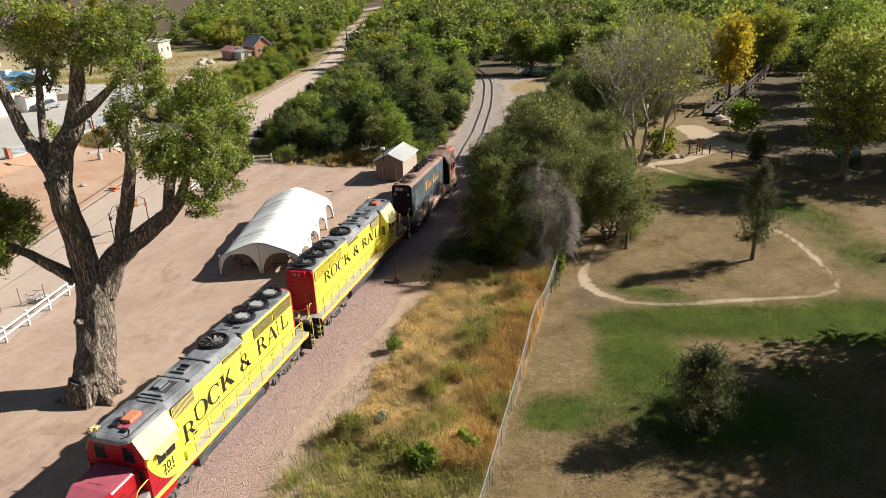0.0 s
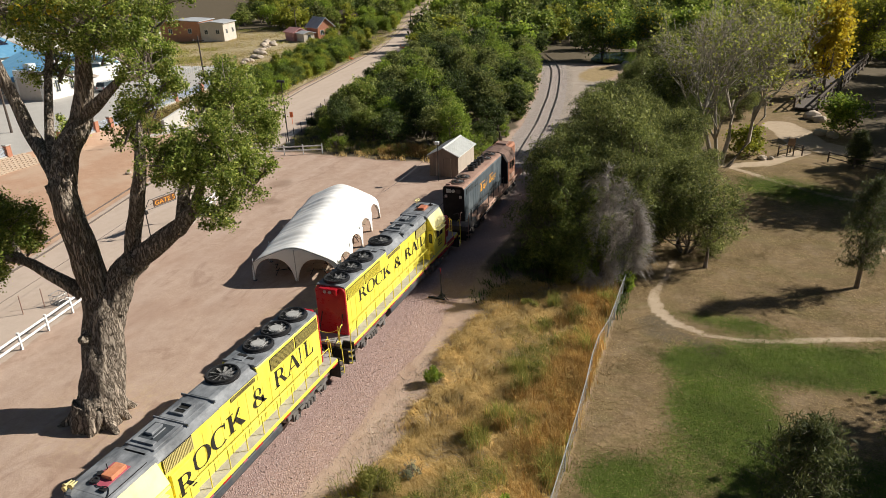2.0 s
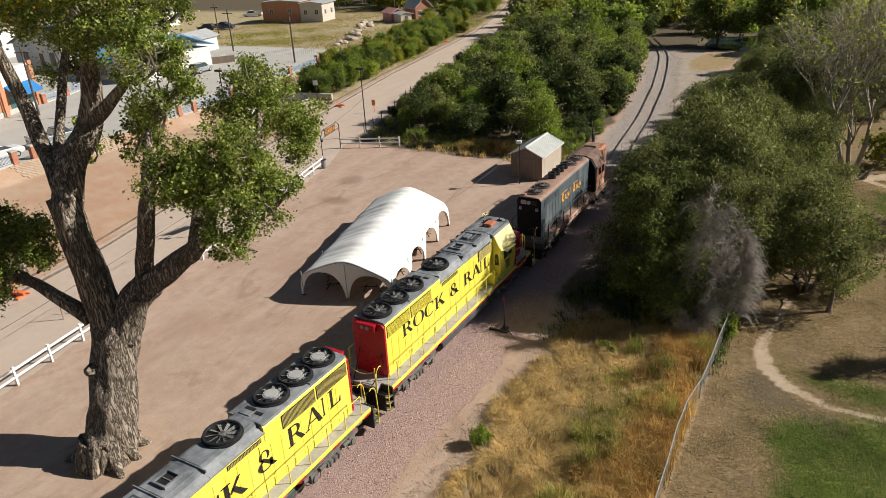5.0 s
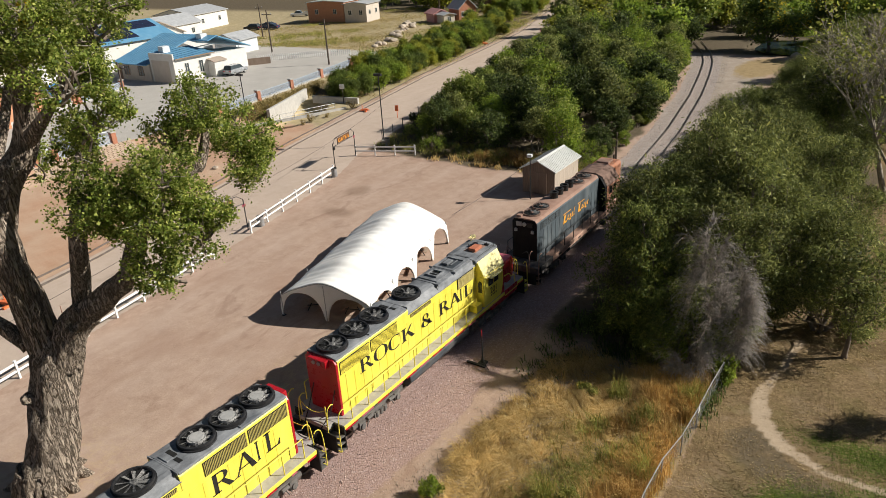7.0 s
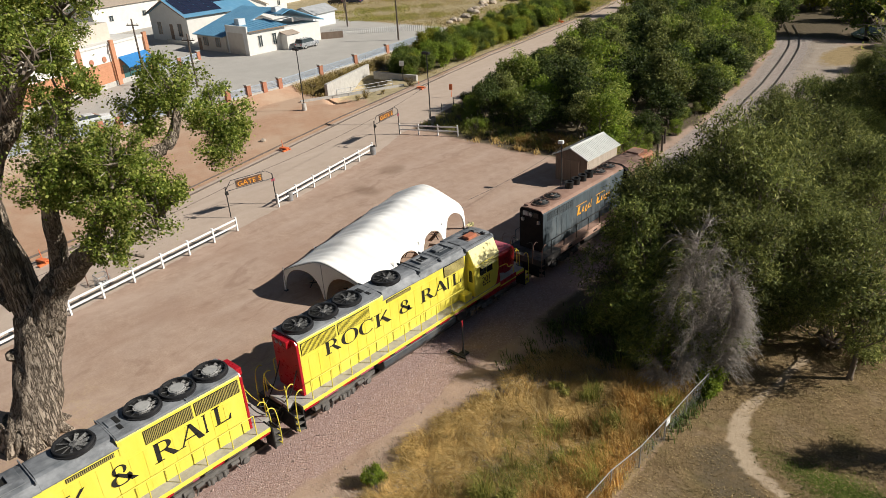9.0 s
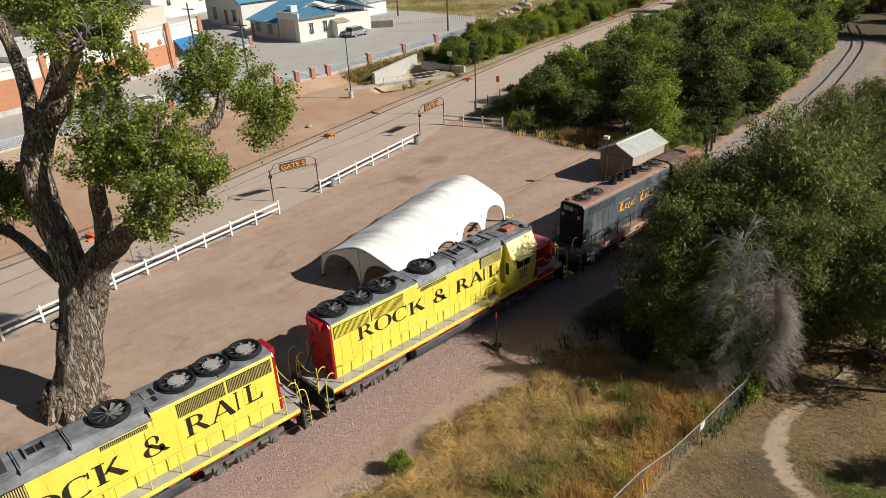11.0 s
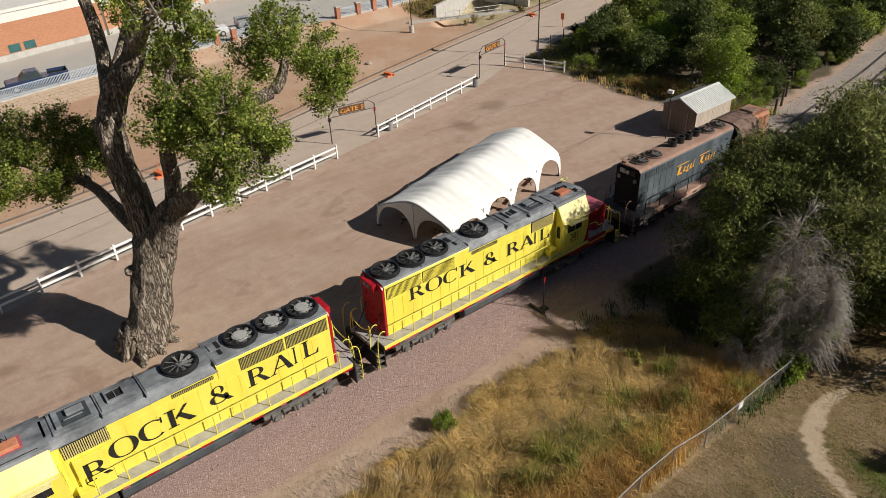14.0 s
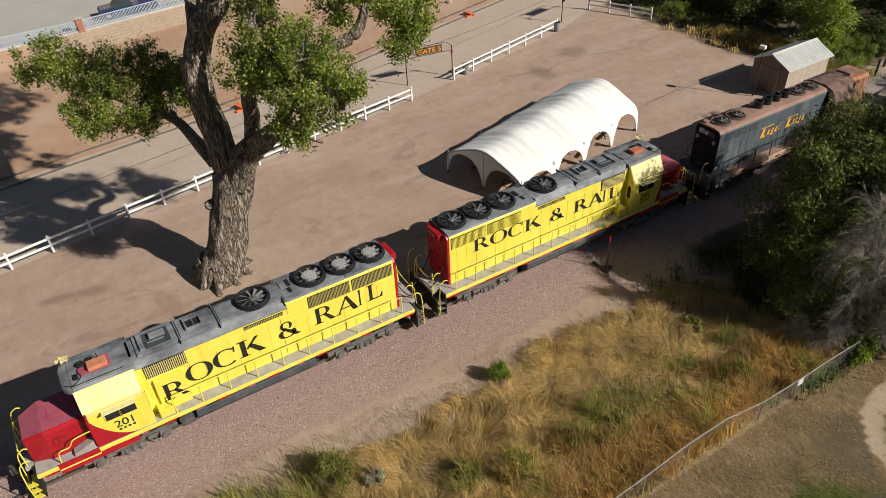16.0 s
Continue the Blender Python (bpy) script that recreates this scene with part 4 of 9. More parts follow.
    part("cab_front", uprism(MB(), [(-1.44, 1.62), (1.44, 1.62), (1.44, 3.60), (1.0, 4.44), (-1.0, 4.44), (-1.44, 3.60)], 14.36, 14.42), M_RED, cab, "red painted cab front")
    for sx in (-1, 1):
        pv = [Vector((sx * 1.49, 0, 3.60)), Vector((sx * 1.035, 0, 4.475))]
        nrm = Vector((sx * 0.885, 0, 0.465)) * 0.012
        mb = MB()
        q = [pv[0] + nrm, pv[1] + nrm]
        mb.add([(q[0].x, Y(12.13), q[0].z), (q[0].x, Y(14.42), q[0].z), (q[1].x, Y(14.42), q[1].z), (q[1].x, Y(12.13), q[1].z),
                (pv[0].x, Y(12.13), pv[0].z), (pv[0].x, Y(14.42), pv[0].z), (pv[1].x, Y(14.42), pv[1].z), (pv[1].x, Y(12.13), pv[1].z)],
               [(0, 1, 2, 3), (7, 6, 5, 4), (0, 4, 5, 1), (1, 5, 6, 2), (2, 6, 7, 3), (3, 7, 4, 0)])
        part("roof_slope", mb, M_PALE, cab, "pale yellow slope")
        x = 1.482 if sx > 0 else -1.492
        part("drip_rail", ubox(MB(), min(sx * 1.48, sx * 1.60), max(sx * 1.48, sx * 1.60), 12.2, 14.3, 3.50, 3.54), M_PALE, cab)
        for a, b in ((12.55, 13.15), (13.2, 13.75)):
            w = part("side_window", ubox(MB(), x, x + 0.01, a, b, 2.78, 3.38), M_GLASS, cab)
            wf = MB()
            for c0, c1, e0, e1 in ((a - 0.04, b + 0.04, 2.73, 2.78), (a - 0.04, b + 0.04, 3.38, 3.43), (a - 0.04, a, 2.78, 3.38), (b, b + 0.04, 2.78, 3.38)):
                ubox(wf, x - 0.004, x + 0.022, c0, c1, e0, e1)
            part("window_frame", wf, M_YEL, w)
        # the red sweep across the cab's lower front
        poly = [(14.42, 1.615)] + [(14.42, 3.30)] + [(lerp(14.42, 12.75 if s < 0 else 13.95, t), 3.30 - 1.68 * math.sin(t * math.pi / 2) ** 0.75) for t in (0.12, 0.25, 0.4, 0.55, 0.7, 0.85, 1.0)]
        mb = MB()
        plate(mb, [(Y(a), b) for a, b in poly], 1.486 if sx > 0 else -1.492)
        part("red_sweep", mb, M_RED, cab, "red painted sweep")
    for sx in (-1, 1):
        dr = part("rear_door", ubox(MB(), min(sx * 0.99, sx * 1.45), max(sx * 0.99, sx * 1.45), 12.06, 12.096, 1.64, 3.55), M_YEL, cab, "yellow cab door beside the hood", bevel=0.01)
        part("door_window", MB().prism([(sx * 1.10, 2.55), (sx * 1.36, 2.55), (sx * 1.36, 3.15), (sx * 1.30, 3.30), (sx * 1.16, 3.30), (sx * 1.10, 3.15)], Y(12.05), Y(12.058)), M_GLASS, dr)
    for sx in (-0.72, 0.72):
        part("front_window", ubox(MB(), sx - 0.26, sx + 0.26, 14.425, 14.44, 3.35, 4.05), M_GLASS, cab)
    part("number_board", ubox(MB(), -0.6, 0.6, 14.425, 14.48, 4.16, 4.38), M_BLACK if red_front_top else M_RED, cab)
    # nose
    nose = MB()
    prof = [(-1.05, 1.6), (1.05, 1.6), (1.05, 2.98), (0.94, 3.12), (-0.94, 3.12), (-1.05, 2.98)]
    n0 = [(x, Y(14.4), z) for x, z in prof]
    n1 = [(x, Y(16.0), z) for x, z in prof]
    n2 = [(x * 0.74, Y(16.8), z if z < 2 else z - 0.20) for x, z in prof]
    vs = n0 + n1 + n2
    fs = [tuple(range(6)), tuple(range(17, 11, -1))]
    for r_ in (0, 6):
        fs += [(r_ + i, r_ + (i + 1) % 6, r_ + 6 + (i + 1) % 6, r_ + 6 + i) for i in range(6)]
    ns = part("nose", nose.add(vs, fs), M_RED, base, "red low nose", bevel=0.05)
    for q in (((-0.93, 14.5, 3.124), (0.93, 14.5, 3.124), (0.93, 16.0, 3.124), (-0.93, 16.0, 3.124)), ((-0.93, 16.0, 3.124), (0.93, 16.0, 3.124), (0.69, 16.76, 2.935), (-0.69, 16.76, 2.935))):
        vs = [(x, Y(v), z) for x, v, z in q] + [(x, Y(v), z + 0.008) for x, v, z in q]
        part("nose_top", MB().add(vs, [(3, 2, 1, 0), (4, 5, 6, 7), (0, 1, 5, 4), (1, 2, 6, 5), (2, 3, 7, 6), (3, 0, 4, 7)]), M_REDPINK, ns, "faded pinkish red top")
    me = letters("201", 0.24)
    me.materials.append(M_HUB)
    ob = new("front_number", me)
    ob.parent, ob.matrix_parent_inverse = cab, Matrix.Identity(4)
    ob.matrix_basis = pose(-0.22 if s < 0 else 0.22, Y(14.485), 4.18, 90, 0, 0 if s < 0 else 180)
    part("nose_hatch", ubox(MB(), -0.36, 0.36, 14.9, 15.7, 3.133, 3.150), M_REDPINK, ns)
    for sx in (-1, 1):
        part("nose_panel", ubox(MB(), min(sx * 1.052, sx * 1.065), max(sx * 1.052, sx * 1.065), 15.0, 15.45, 1.75, 2.55), M_RED, ns)
        part("cab_door", ubox(MB(), sx * 1.2 - 0.25, sx * 1.2 + 0.25, 14.422, 14.46, 1.7, 3.1), M_RED, cab)
        part("door_window", ubox(MB(), sx * 1.2 - 0.16, sx * 1.2 + 0.16, 14.465, 14.475, 2.45, 3.0), M_GLASS, cab)
    for sx in (-1, 1):
        part("deck_step", MB().prism([(Y(14.5), 1.615), (Y(15.3), 1.615), (Y(15.3), 1.75), (Y(14.5), 2.02)], min(sx * 1.08, sx * 1.44), max(sx * 1.08, sx * 1.44), "x"), M_DECK, base)
        part("side_skirt", ubox(MB(), min(sx * 1.5, sx * 1.536), max(sx * 1.5, sx * 1.536), 14.42, 16.0, 1.37, 1.64), M_RED, base, "red painted side skirt")
        part("skirt_edge", ubox(MB(), min(sx * 1.5, sx * 1.54), max(sx * 1.5, sx * 1.54), 14.42, 16.0, 1.29, 1.368), M_YEL, base)
        part("emblem", MB().ring((0, 0), 0.20, 0.27, 0.0, 0.012, 20).box(-0.19, 0.19, -0.03, 0.03, 0.0, 0.012), M_REDDK, ns).matrix_basis = pose(sx * 1.055, Y(15.6), 2.42, 0, 90 * sx, 0)
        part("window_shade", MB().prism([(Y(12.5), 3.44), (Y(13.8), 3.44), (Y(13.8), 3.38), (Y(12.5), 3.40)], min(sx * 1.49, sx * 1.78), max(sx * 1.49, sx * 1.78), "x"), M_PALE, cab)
    part("chain", MB().tube(smooth_pts([(-0.8, Y(-0.9), 2.45), (-0.3, Y(-0.95), 2.2), (0.3, Y(-0.95), 2.2), (0.8, Y(-0.9), 2.45)], 4), 0.02, 5), M_YEL, base)
    for hx in (-0.62, 0.7):
        part("cable", MB().tube(smooth_pts([(hx, Y(-0.05), 3.0), (hx, Y(-0.5), 2.1), (hx * 0.8, Y(-1.05), 1.5), (hx * 0.6, Y(-1.5), 1.25)], 5), 0.03, 6), M_BLACK, base)
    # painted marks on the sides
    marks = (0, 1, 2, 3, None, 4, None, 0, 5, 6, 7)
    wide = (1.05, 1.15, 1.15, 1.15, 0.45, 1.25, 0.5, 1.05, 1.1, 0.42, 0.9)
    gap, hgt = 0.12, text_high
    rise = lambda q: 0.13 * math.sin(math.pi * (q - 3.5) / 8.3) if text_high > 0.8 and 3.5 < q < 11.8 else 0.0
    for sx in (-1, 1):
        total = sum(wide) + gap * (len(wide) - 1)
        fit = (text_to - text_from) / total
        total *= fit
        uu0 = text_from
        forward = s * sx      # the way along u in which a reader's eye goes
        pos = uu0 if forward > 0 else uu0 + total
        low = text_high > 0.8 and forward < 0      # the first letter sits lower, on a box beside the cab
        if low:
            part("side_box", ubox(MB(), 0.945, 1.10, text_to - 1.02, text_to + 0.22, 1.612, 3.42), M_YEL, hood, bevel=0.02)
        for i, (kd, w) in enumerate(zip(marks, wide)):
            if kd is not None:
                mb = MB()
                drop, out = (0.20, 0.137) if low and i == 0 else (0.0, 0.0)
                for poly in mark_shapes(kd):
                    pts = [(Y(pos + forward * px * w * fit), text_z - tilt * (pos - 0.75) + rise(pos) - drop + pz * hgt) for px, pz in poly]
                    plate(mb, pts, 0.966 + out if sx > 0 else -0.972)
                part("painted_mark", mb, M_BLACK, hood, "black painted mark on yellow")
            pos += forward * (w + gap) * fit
        me = letters("201", 0.56)
        me.materials.append(M_BLACK)
        ob = new("unit_number", me)
        ob.parent, ob.matrix_parent_inverse = cab, Matrix.Identity(4)
        yy = Y(13.55) if forward < 0 else Y(12.75)
        ob.matrix_basis = pose(1.495 if sx > 0 else -1.495, yy, 2.22, 90, 0, 90 if sx > 0 else -90)
        for q in range(4):
            uu = 13.35 + forward * q * 0.18 if forward < 0 else 12.85 + q * 0.18
            part("small_bar", ubox(MB(), 1.484 if sx > 0 else -1.49, 1.49 if sx > 0 else -1.484, uu, uu + 0.11, 2.03, 2.13), M_BLACK, cab)
    # handrails, steps, couplers
    for sx in (-1, 1):
        posts = [Y(q) for q in (0.1, 1.3, 2.55, 3.8, 5.05, 6.3, 7.55, 8.8, 10.05, 11.2)]
        handrail(base, sx * 1.47, Y(0.1), Y(11.2), 1.61, posts, M_YEL)
        part("handrail", MB().tube(smooth_pts([(sx * 1.45, Y(14.45), 2.62), (sx * 1.45, Y(15.1), 2.55), (sx * 1.45, Y(15.35), 2.25), (sx * 1.45, Y(15.75), 2.2), (sx * 1.45, Y(15.85), 1.65)], 4), 0.028, 6), M_YEL, base)
        steps(base, 0, Y(-0.62), sx, M_TRUCK, M_BLACK, -s)
        steps(base, 0, Y(16.85), sx, M_YEL, M_BLACK, s)
        part("rail_post", MB().tube([(sx * 0.8, Y(17.05), 1.6), (sx * 0.8, Y(17.05), 2.65)], 0.03, 6), M_YEL, base)
        part("rail_post", MB().tube([(sx * 0.8, Y(-0.9), 1.6), (sx * 0.8, Y(-0.9), 2.65)], 0.03, 6), M_YEL, base)
        part("step_box", ubox(MB(), min(sx * 0.96, sx * 1.45), max(sx * 0.96, sx * 1.45), 11.25, 11.85, 1.612, 2.05), M_YEL, base, bevel=0.02)
    part("end_rail", MB().tube([(-0.8, Y(17.05), 2.6), (-0.3, Y(17.1), 2.45), (0.3, Y(17.1), 2.45), (0.8, Y(17.05), 2.6)], 0.024, 6), M_YEL, base)
    for e, d in ((-1.0, -1), (17.15, 1)):
        part("pilot", ubox(MB(), -1.4, 1.4, e - 0.06, e + 0.02, 0.35, 1.3), M_BLACK, base, bevel=0.02)
        cp = part("coupler", MB().box(-0.16, 0.16, min(Y(e), Y(e + d * 0.55)), max(Y(e), Y(e + d * 0.55)), 0.78, 1.06).box(-0.22, 0.12, min(Y(e + d * 0.5), Y(e + d * 0.72)), max(Y(e + d * 0.5), Y(e + d * 0.72)), 0.74, 1.1), M_UNDER, base, bevel=0.04)
        for hx in (-0.5, -0.3, 0.35, 0.55):
            part("air_hose", MB().tube(smooth_pts([(hx, Y(e), 1.15), (hx, Y(e + d * 0.22), 0.95), (hx * 0.9, Y(e + d * 0.35), 0.6), (hx * 0.8, Y(e + d * 0.5), 0.55)], 4), 0.03, 6), M_BLACK, cp)
    part("uncoupling_lever", MB().tube([(-1.4, Y(17.35), 1.0), (1.4, Y(17.35), 1.0)], 0.02, 5), M_YEL, base)
    # tank, trucks and clutter under the frame
    part("fuel_tank", uprism(MB(), [(-1.32, 1.05), (-1.38, 0.72), (-1.1, 0.36), (1.1, 0.36), (1.38, 0.72), (1.32, 1.05)], 4.75, 10.5), M_TANK, base, bevel=0.05)
    for sx in (-1, 1):
        part("air_reservoir", MB().tube([(sx * 1.2, Y(5.0), 1.14), (sx * 1.2, Y(10.2), 1.14)], 0.11, 10), M_TANK, base)
        part("battery_box", ubox(MB(), min(sx * 0.95, sx * 1.5), max(sx * 0.95, sx * 1.5), 10.62, 11.2, 0.70, 1.24), M_UNDER, base)
    truck(base, Y(2.2), 0, M_TRUCK, s)
    truck(base, Y(13.3), 0, M_TRUCK, s)
    # cab roof fittings
    hn = part("air_horn", MB().tube([(-0.72, Y(14.3), 4.62), (-0.72, Y(14.3), 4.80)], 0.03, 6), M_BRASS, cab)
    for k_, (dx, ln) in enumerate(((-0.12, 0.34), (0.0, 0.48), (0.13, 0.30))):
        part("horn_bell", MB().tube([(-0.72 + dx, Y(14.2), 4.84), (-0.72 + dx, Y(14.2 + ln * 0.7), 4.84), (-0.72 + dx, Y(14.2 + ln), 4.84)], [0.025, 0.05, 0.11], 10), M_BRASS, hn)
    part("air_conditioner", ubox(MB(), -0.05, 0.45, 12.9, 13.65, 4.66, 4.86), ac, cab, "faded orange roof unit", bevel=0.03)
    part("unit_base", ubox(MB(), -0.28, 0.5, 12.8, 14.0, 4.655, 4.70), M_REDPINK if red_front_top else M_RUST, cab)
    part("unit_fan", MB().ring((-0.14, Y(13.85)), 0.10, 0.17, 4.70, 4.78, 16).disc((-0.14, Y(13.85)), 0.06, 4.70, 4.76, 10), M_FAN, cab)
    part("cable", MB().tube(smooth_pts([(-0.1, Y(13.8), 4.72), (0.15, Y(14.05), 4.70), (0.55, Y(13.95), 4.70), (0.85, Y(14.3), 4.66), (0.7, Y(14.6), 4.67)], 4), 0.016, 5), M_BLACK, cab)
    part("roof_rod", MB().tube([(0.9, Y(12.4), 4.66), (0.9, Y(14.4), 4.66)], 0.016, 5), M_BLACK, cab)
    part("antenna", MB().tube([(-0.2, Y(13.2), 4.66), (-0.2, Y(13.2), 4.95)], 0.02, 5).disc((-0.25, Y(13.5)), 0.13, 4.66, 4.76, 12), M_FAN, cab)
    part("antenna", MB().tube([(0.5, Y(14.1), 4.66), (0.5, Y(14.1), 4.85)], 0.03, 5).box(0.35, 0.65, min(Y(14.05), Y(14.2)), max(Y(14.05), Y(14.2)), 4.7, 4.76), M_FAN, cab)
    return base


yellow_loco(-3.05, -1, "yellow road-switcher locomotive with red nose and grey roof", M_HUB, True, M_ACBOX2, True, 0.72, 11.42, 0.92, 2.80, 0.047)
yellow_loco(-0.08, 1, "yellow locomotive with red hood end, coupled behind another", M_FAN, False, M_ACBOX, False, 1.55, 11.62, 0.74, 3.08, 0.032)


def old_loco(y0, cx, turn):
    """The rusty blue-grey locomotive at the far end, its long hood towards the yellow ones."""
    base = thing("locomotive", (cx, y0 + 7, 0), "faded slate-blue locomotive with a rusted roof and peach sill", "locomotive", "diesel locomotives coupled on the track")
    P = lambda mb: mb
    fr = part("frame", MB().box(cx - 1.5, cx + 1.5, y0 - 1.1, y0 + 15.6, 1.15, 1.56), M_PEACH, base, bevel=0.02)
    part("walkway", MB().box(cx - 1.48, cx + 1.48, y0 + 1.2, y0 + 15.58, 1.564, 1.59), M_RUST, fr)
    part("end_platform", MB().box(cx - 1.52, cx + 1.52, y0 - 1.12, y0 + 1.19, 1.14, 1.594), M_UNDER, fr, "dark grimy end platform", bevel=0.02)
    for sx in (-1, 1):
        part("grab_rail", MB().tube(smooth_pts([(cx + sx * 0.75, y0 - 1.0, 1.6), (cx + sx * 0.75, y0 - 1.0, 2.6), (cx + sx * 0.35, y0 - 1.02, 2.45)], 4), 0.025, 6), M_BLACK, fr)
        part("light_bracket", MB().box(cx + sx * 0.62 - 0.09, cx + sx * 0.62 + 0.09, y0 - 0.16, y0 - 0.03, 3.55, 3.75), M_HUB, fr)
    for k in range(9):
        part("sill_slot", MB().box(cx + 1.501, cx + 1.512, y0 + 0.5 + k * 1.6, y0 + 0.95 + k * 1.6, 1.26, 1.38), M_BLACK, fr)
    prof = [(-0.92, 1.58), (0.92, 1.58), (0.92, 4.22), (0.78, 4.44), (-0.78, 4.44), (-0.92, 4.22)]
    hood = part("long_hood", MB().prism([(cx + a, b) for a, b in prof], y0, y0 + 10.3), M_SLATE, base, bevel=0.03)
    part("hood_roof", MB().prism([(cx - 0.90, 4.30), (cx + 0.90, 4.30), (cx + 0.76, 4.46), (cx + 0.4, 4.52), (cx - 0.4, 4.52), (cx - 0.76, 4.46)], y0 - 0.02, y0 + 10.3), M_RUST, hood, "rusted roof", bevel=0.02)
    # end face away from the sun, its shade deepened by the paint colour
    part("hood_end", MB().prism([(cx + a * 0.99, b) for a, b in prof], y0 - 0.03, y0 - 0.004), M_HOODEND, hood, "black hood end with shade put into its colour")
    part("number_board", MB().box(cx - 0.6, cx - 0.2, y0 - 0.1, y0 - 0.02, 3.95, 4.25), M_HUB, hood)
    part("number_board", MB().box(cx + 0.2, cx + 0.6, y0 - 0.1, y0 - 0.02, 3.95, 4.25), M_BLACK, hood)
    part("headlight", MB().tube([(cx, y0 - 0.02, 4.1), (cx, y0 - 0.12, 4.1)], 0.14, 12), M_HUB, hood)
    for sx in (-1, 1):
        for k in range(16):
            x = cx + sx * 0.921
            part("hood_door", MB().box(min(x, x + sx * 0.012), max(x, x + sx * 0.012), y0 + 0.28 + k * 0.62, y0 + 0.86 + k * 0.62, 1.7, 3.55), M_SLATE, hood)
        for a, b in ((0.5, 1.5), (1.6, 2.6), (2.7, 3.4)):
            g = part("shutter", MB().box(cx + sx * 0.925 - 0.01, cx + sx * 0.925 + 0.01, y0 + a, y0 + b, 3.68, 4.15), M_BLACK, hood)
            sl = MB()
            for q in range(6):
                sl.box(cx + sx * 0.93 - 0.012, cx + sx * 0.93 + 0.012, y0 + a + 0.02, y0 + b - 0.02, 3.70 + q * 0.075, 3.74 + q * 0.075)
            part("louvre_screen", sl, M_SLATE, g)
        # worn orange marks
        for a, w, z, h in ((4.0, 0.55, 2.78, 0.62), (4.6, 0.32, 2.86, 0.36), (4.98, 0.30, 2.74, 0.48), (5.34, 0.30, 2.86, 0.36), (5.70, 0.14, 2.86, 0.60), (6.5, 0.50, 2.80, 0.60), (7.05, 0.30, 2.86, 0.36), (7.40, 0.24, 2.86, 0.36), (7.70, 0.30, 2.72, 0.48), (8.05, 0.30, 2.86, 0.36)):
            mb = MB()
            t = 0.14
            poly = [(y0 + a, z), (y0 + a + w * 0.42, z + 0.02), (y0 + a + w * 0.5 + t, z + h), (y0 + a + t, z + h - 0.03)]
            bar = [(y0 + a + w * 0.5, z), (y0 + a + w * 0.95, z), (y0 + a + w * 0.95, z + h * 0.22), (y0 + a + w * 0.5, z + h * 0.22)]
            plate(mb, bar, cx + 0.936 if sx > 0 else cx - 0.942)
            plate(mb, poly, cx + 0.936 if sx > 0 else cx - 0.942)
            if h > 0.4 and w > 0.4:
                plate(mb, [(y0 + a - 0.1, z + h + 0.06), (y0 + a + w * 2.2, z + h + 0.06), (y0 + a + w * 2.2, z + h + 0.11), (y0 + a - 0.1, z + h + 0.11)], cx + 0.936 if sx > 0 else cx - 0.942)
            part("painted_bar", mb, M_LOGO, hood, "worn orange painted bar")
        posts = [y0 + q for q in (0.2, 1.7, 3.2, 4.7, 6.2, 7.7, 9.2)]
        handrail(base, cx + sx * 1.42, y0 + 0.2, y0 + 9.2, 1.59, posts, M_BLACK, 0.95)
        steps(base, cx, y0 - 0.75, sx, M_RUST, M_BLACK, -1)
    for fu in (1.0, 2.35, 8.15, 9.5):
        fan(base, (cx, y0 + fu), 0.60, 4.52, M_RUST)
    for k in range(4):
        c = (cx + 0.0, y0 + 4.4 + k * 0.85)
        part("exhaust_pipe", MB().ring(c, 0.22, 0.29, 4.48, 4.95, 18).ring(c, 0.20, 0.32, 4.86, 4.96, 18).disc(c, 0.21, 4.5, 4.7, 14), M_BLACK, base)
    part("roof_box", MB().box(cx - 0.7, cx - 0.35, y0 + 0.15, y0 + 0.5, 4.45, 4.6), M_RUST, base)
    # cab and short hood
    cabp = [(-1.45, 1.58), (1.45, 1.58), (1.45, 3.6), (1.05, 4.25), (0.5, 4.46), (-0.5, 4.46), (-1.05, 4.25), (-1.45, 3.6)]
    cab = part("cab", MB().prism([(cx + a, b) for a, b in cabp], y0 + 10.75, y0 + 12.9), M_RUSTOR, base, "peeling orange cab", bevel=0.02)
    part("cab_rear", MB().prism([(cx + a, b) for a, b in cabp], y0 + 10.31, y0 + 10.73), M_HOODEND, cab)
    rf = [(-1.5, 3.55), (-1.08, 4.29), (-0.52, 4.51), (0.52, 4.51), (1.08, 4.29), (1.5, 3.55), (1.46, 3.52), (1.04, 4.24), (0.5, 4.45), (-0.5, 4.45), (-1.04, 4.24), (-1.46, 3.52)]
    part("cab_roof", MB().prism([(cx + a, b) for a, b in rf], y0 + 10.6, y0 + 13.1), M_RUSTD, cab, "rusted curved roof")
    for sx in (-1, 1):
        for a in (11.2, 12.0):
            part("side_window", MB().box(cx + sx * 1.455 - 0.01, cx + sx * 1.455 + 0.01, y0 + a, y0 + a + 0.6, 2.75, 3.35), M_GLASS, cab)
        part("sill_patch", MB().box(cx + sx * 1.46 - 0.006, cx + sx * 1.46 + 0.006, y0 + 11.0, y0 + 12.7, 1.7, 2.2), M_PEACH, cab)
    part("short_hood", MB().prism([(cx + a, b) for a, b in prof], y0 + 12.95, y0 + 14.9), M_RUSTOR, base, bevel=0.04)
    part("roof_vent", MB().box(cx - 0.5, cx + 0.5, y0 + 13.2, y0 + 14.2, 4.44, 4.62), M_RUST, base, bevel=0.03)
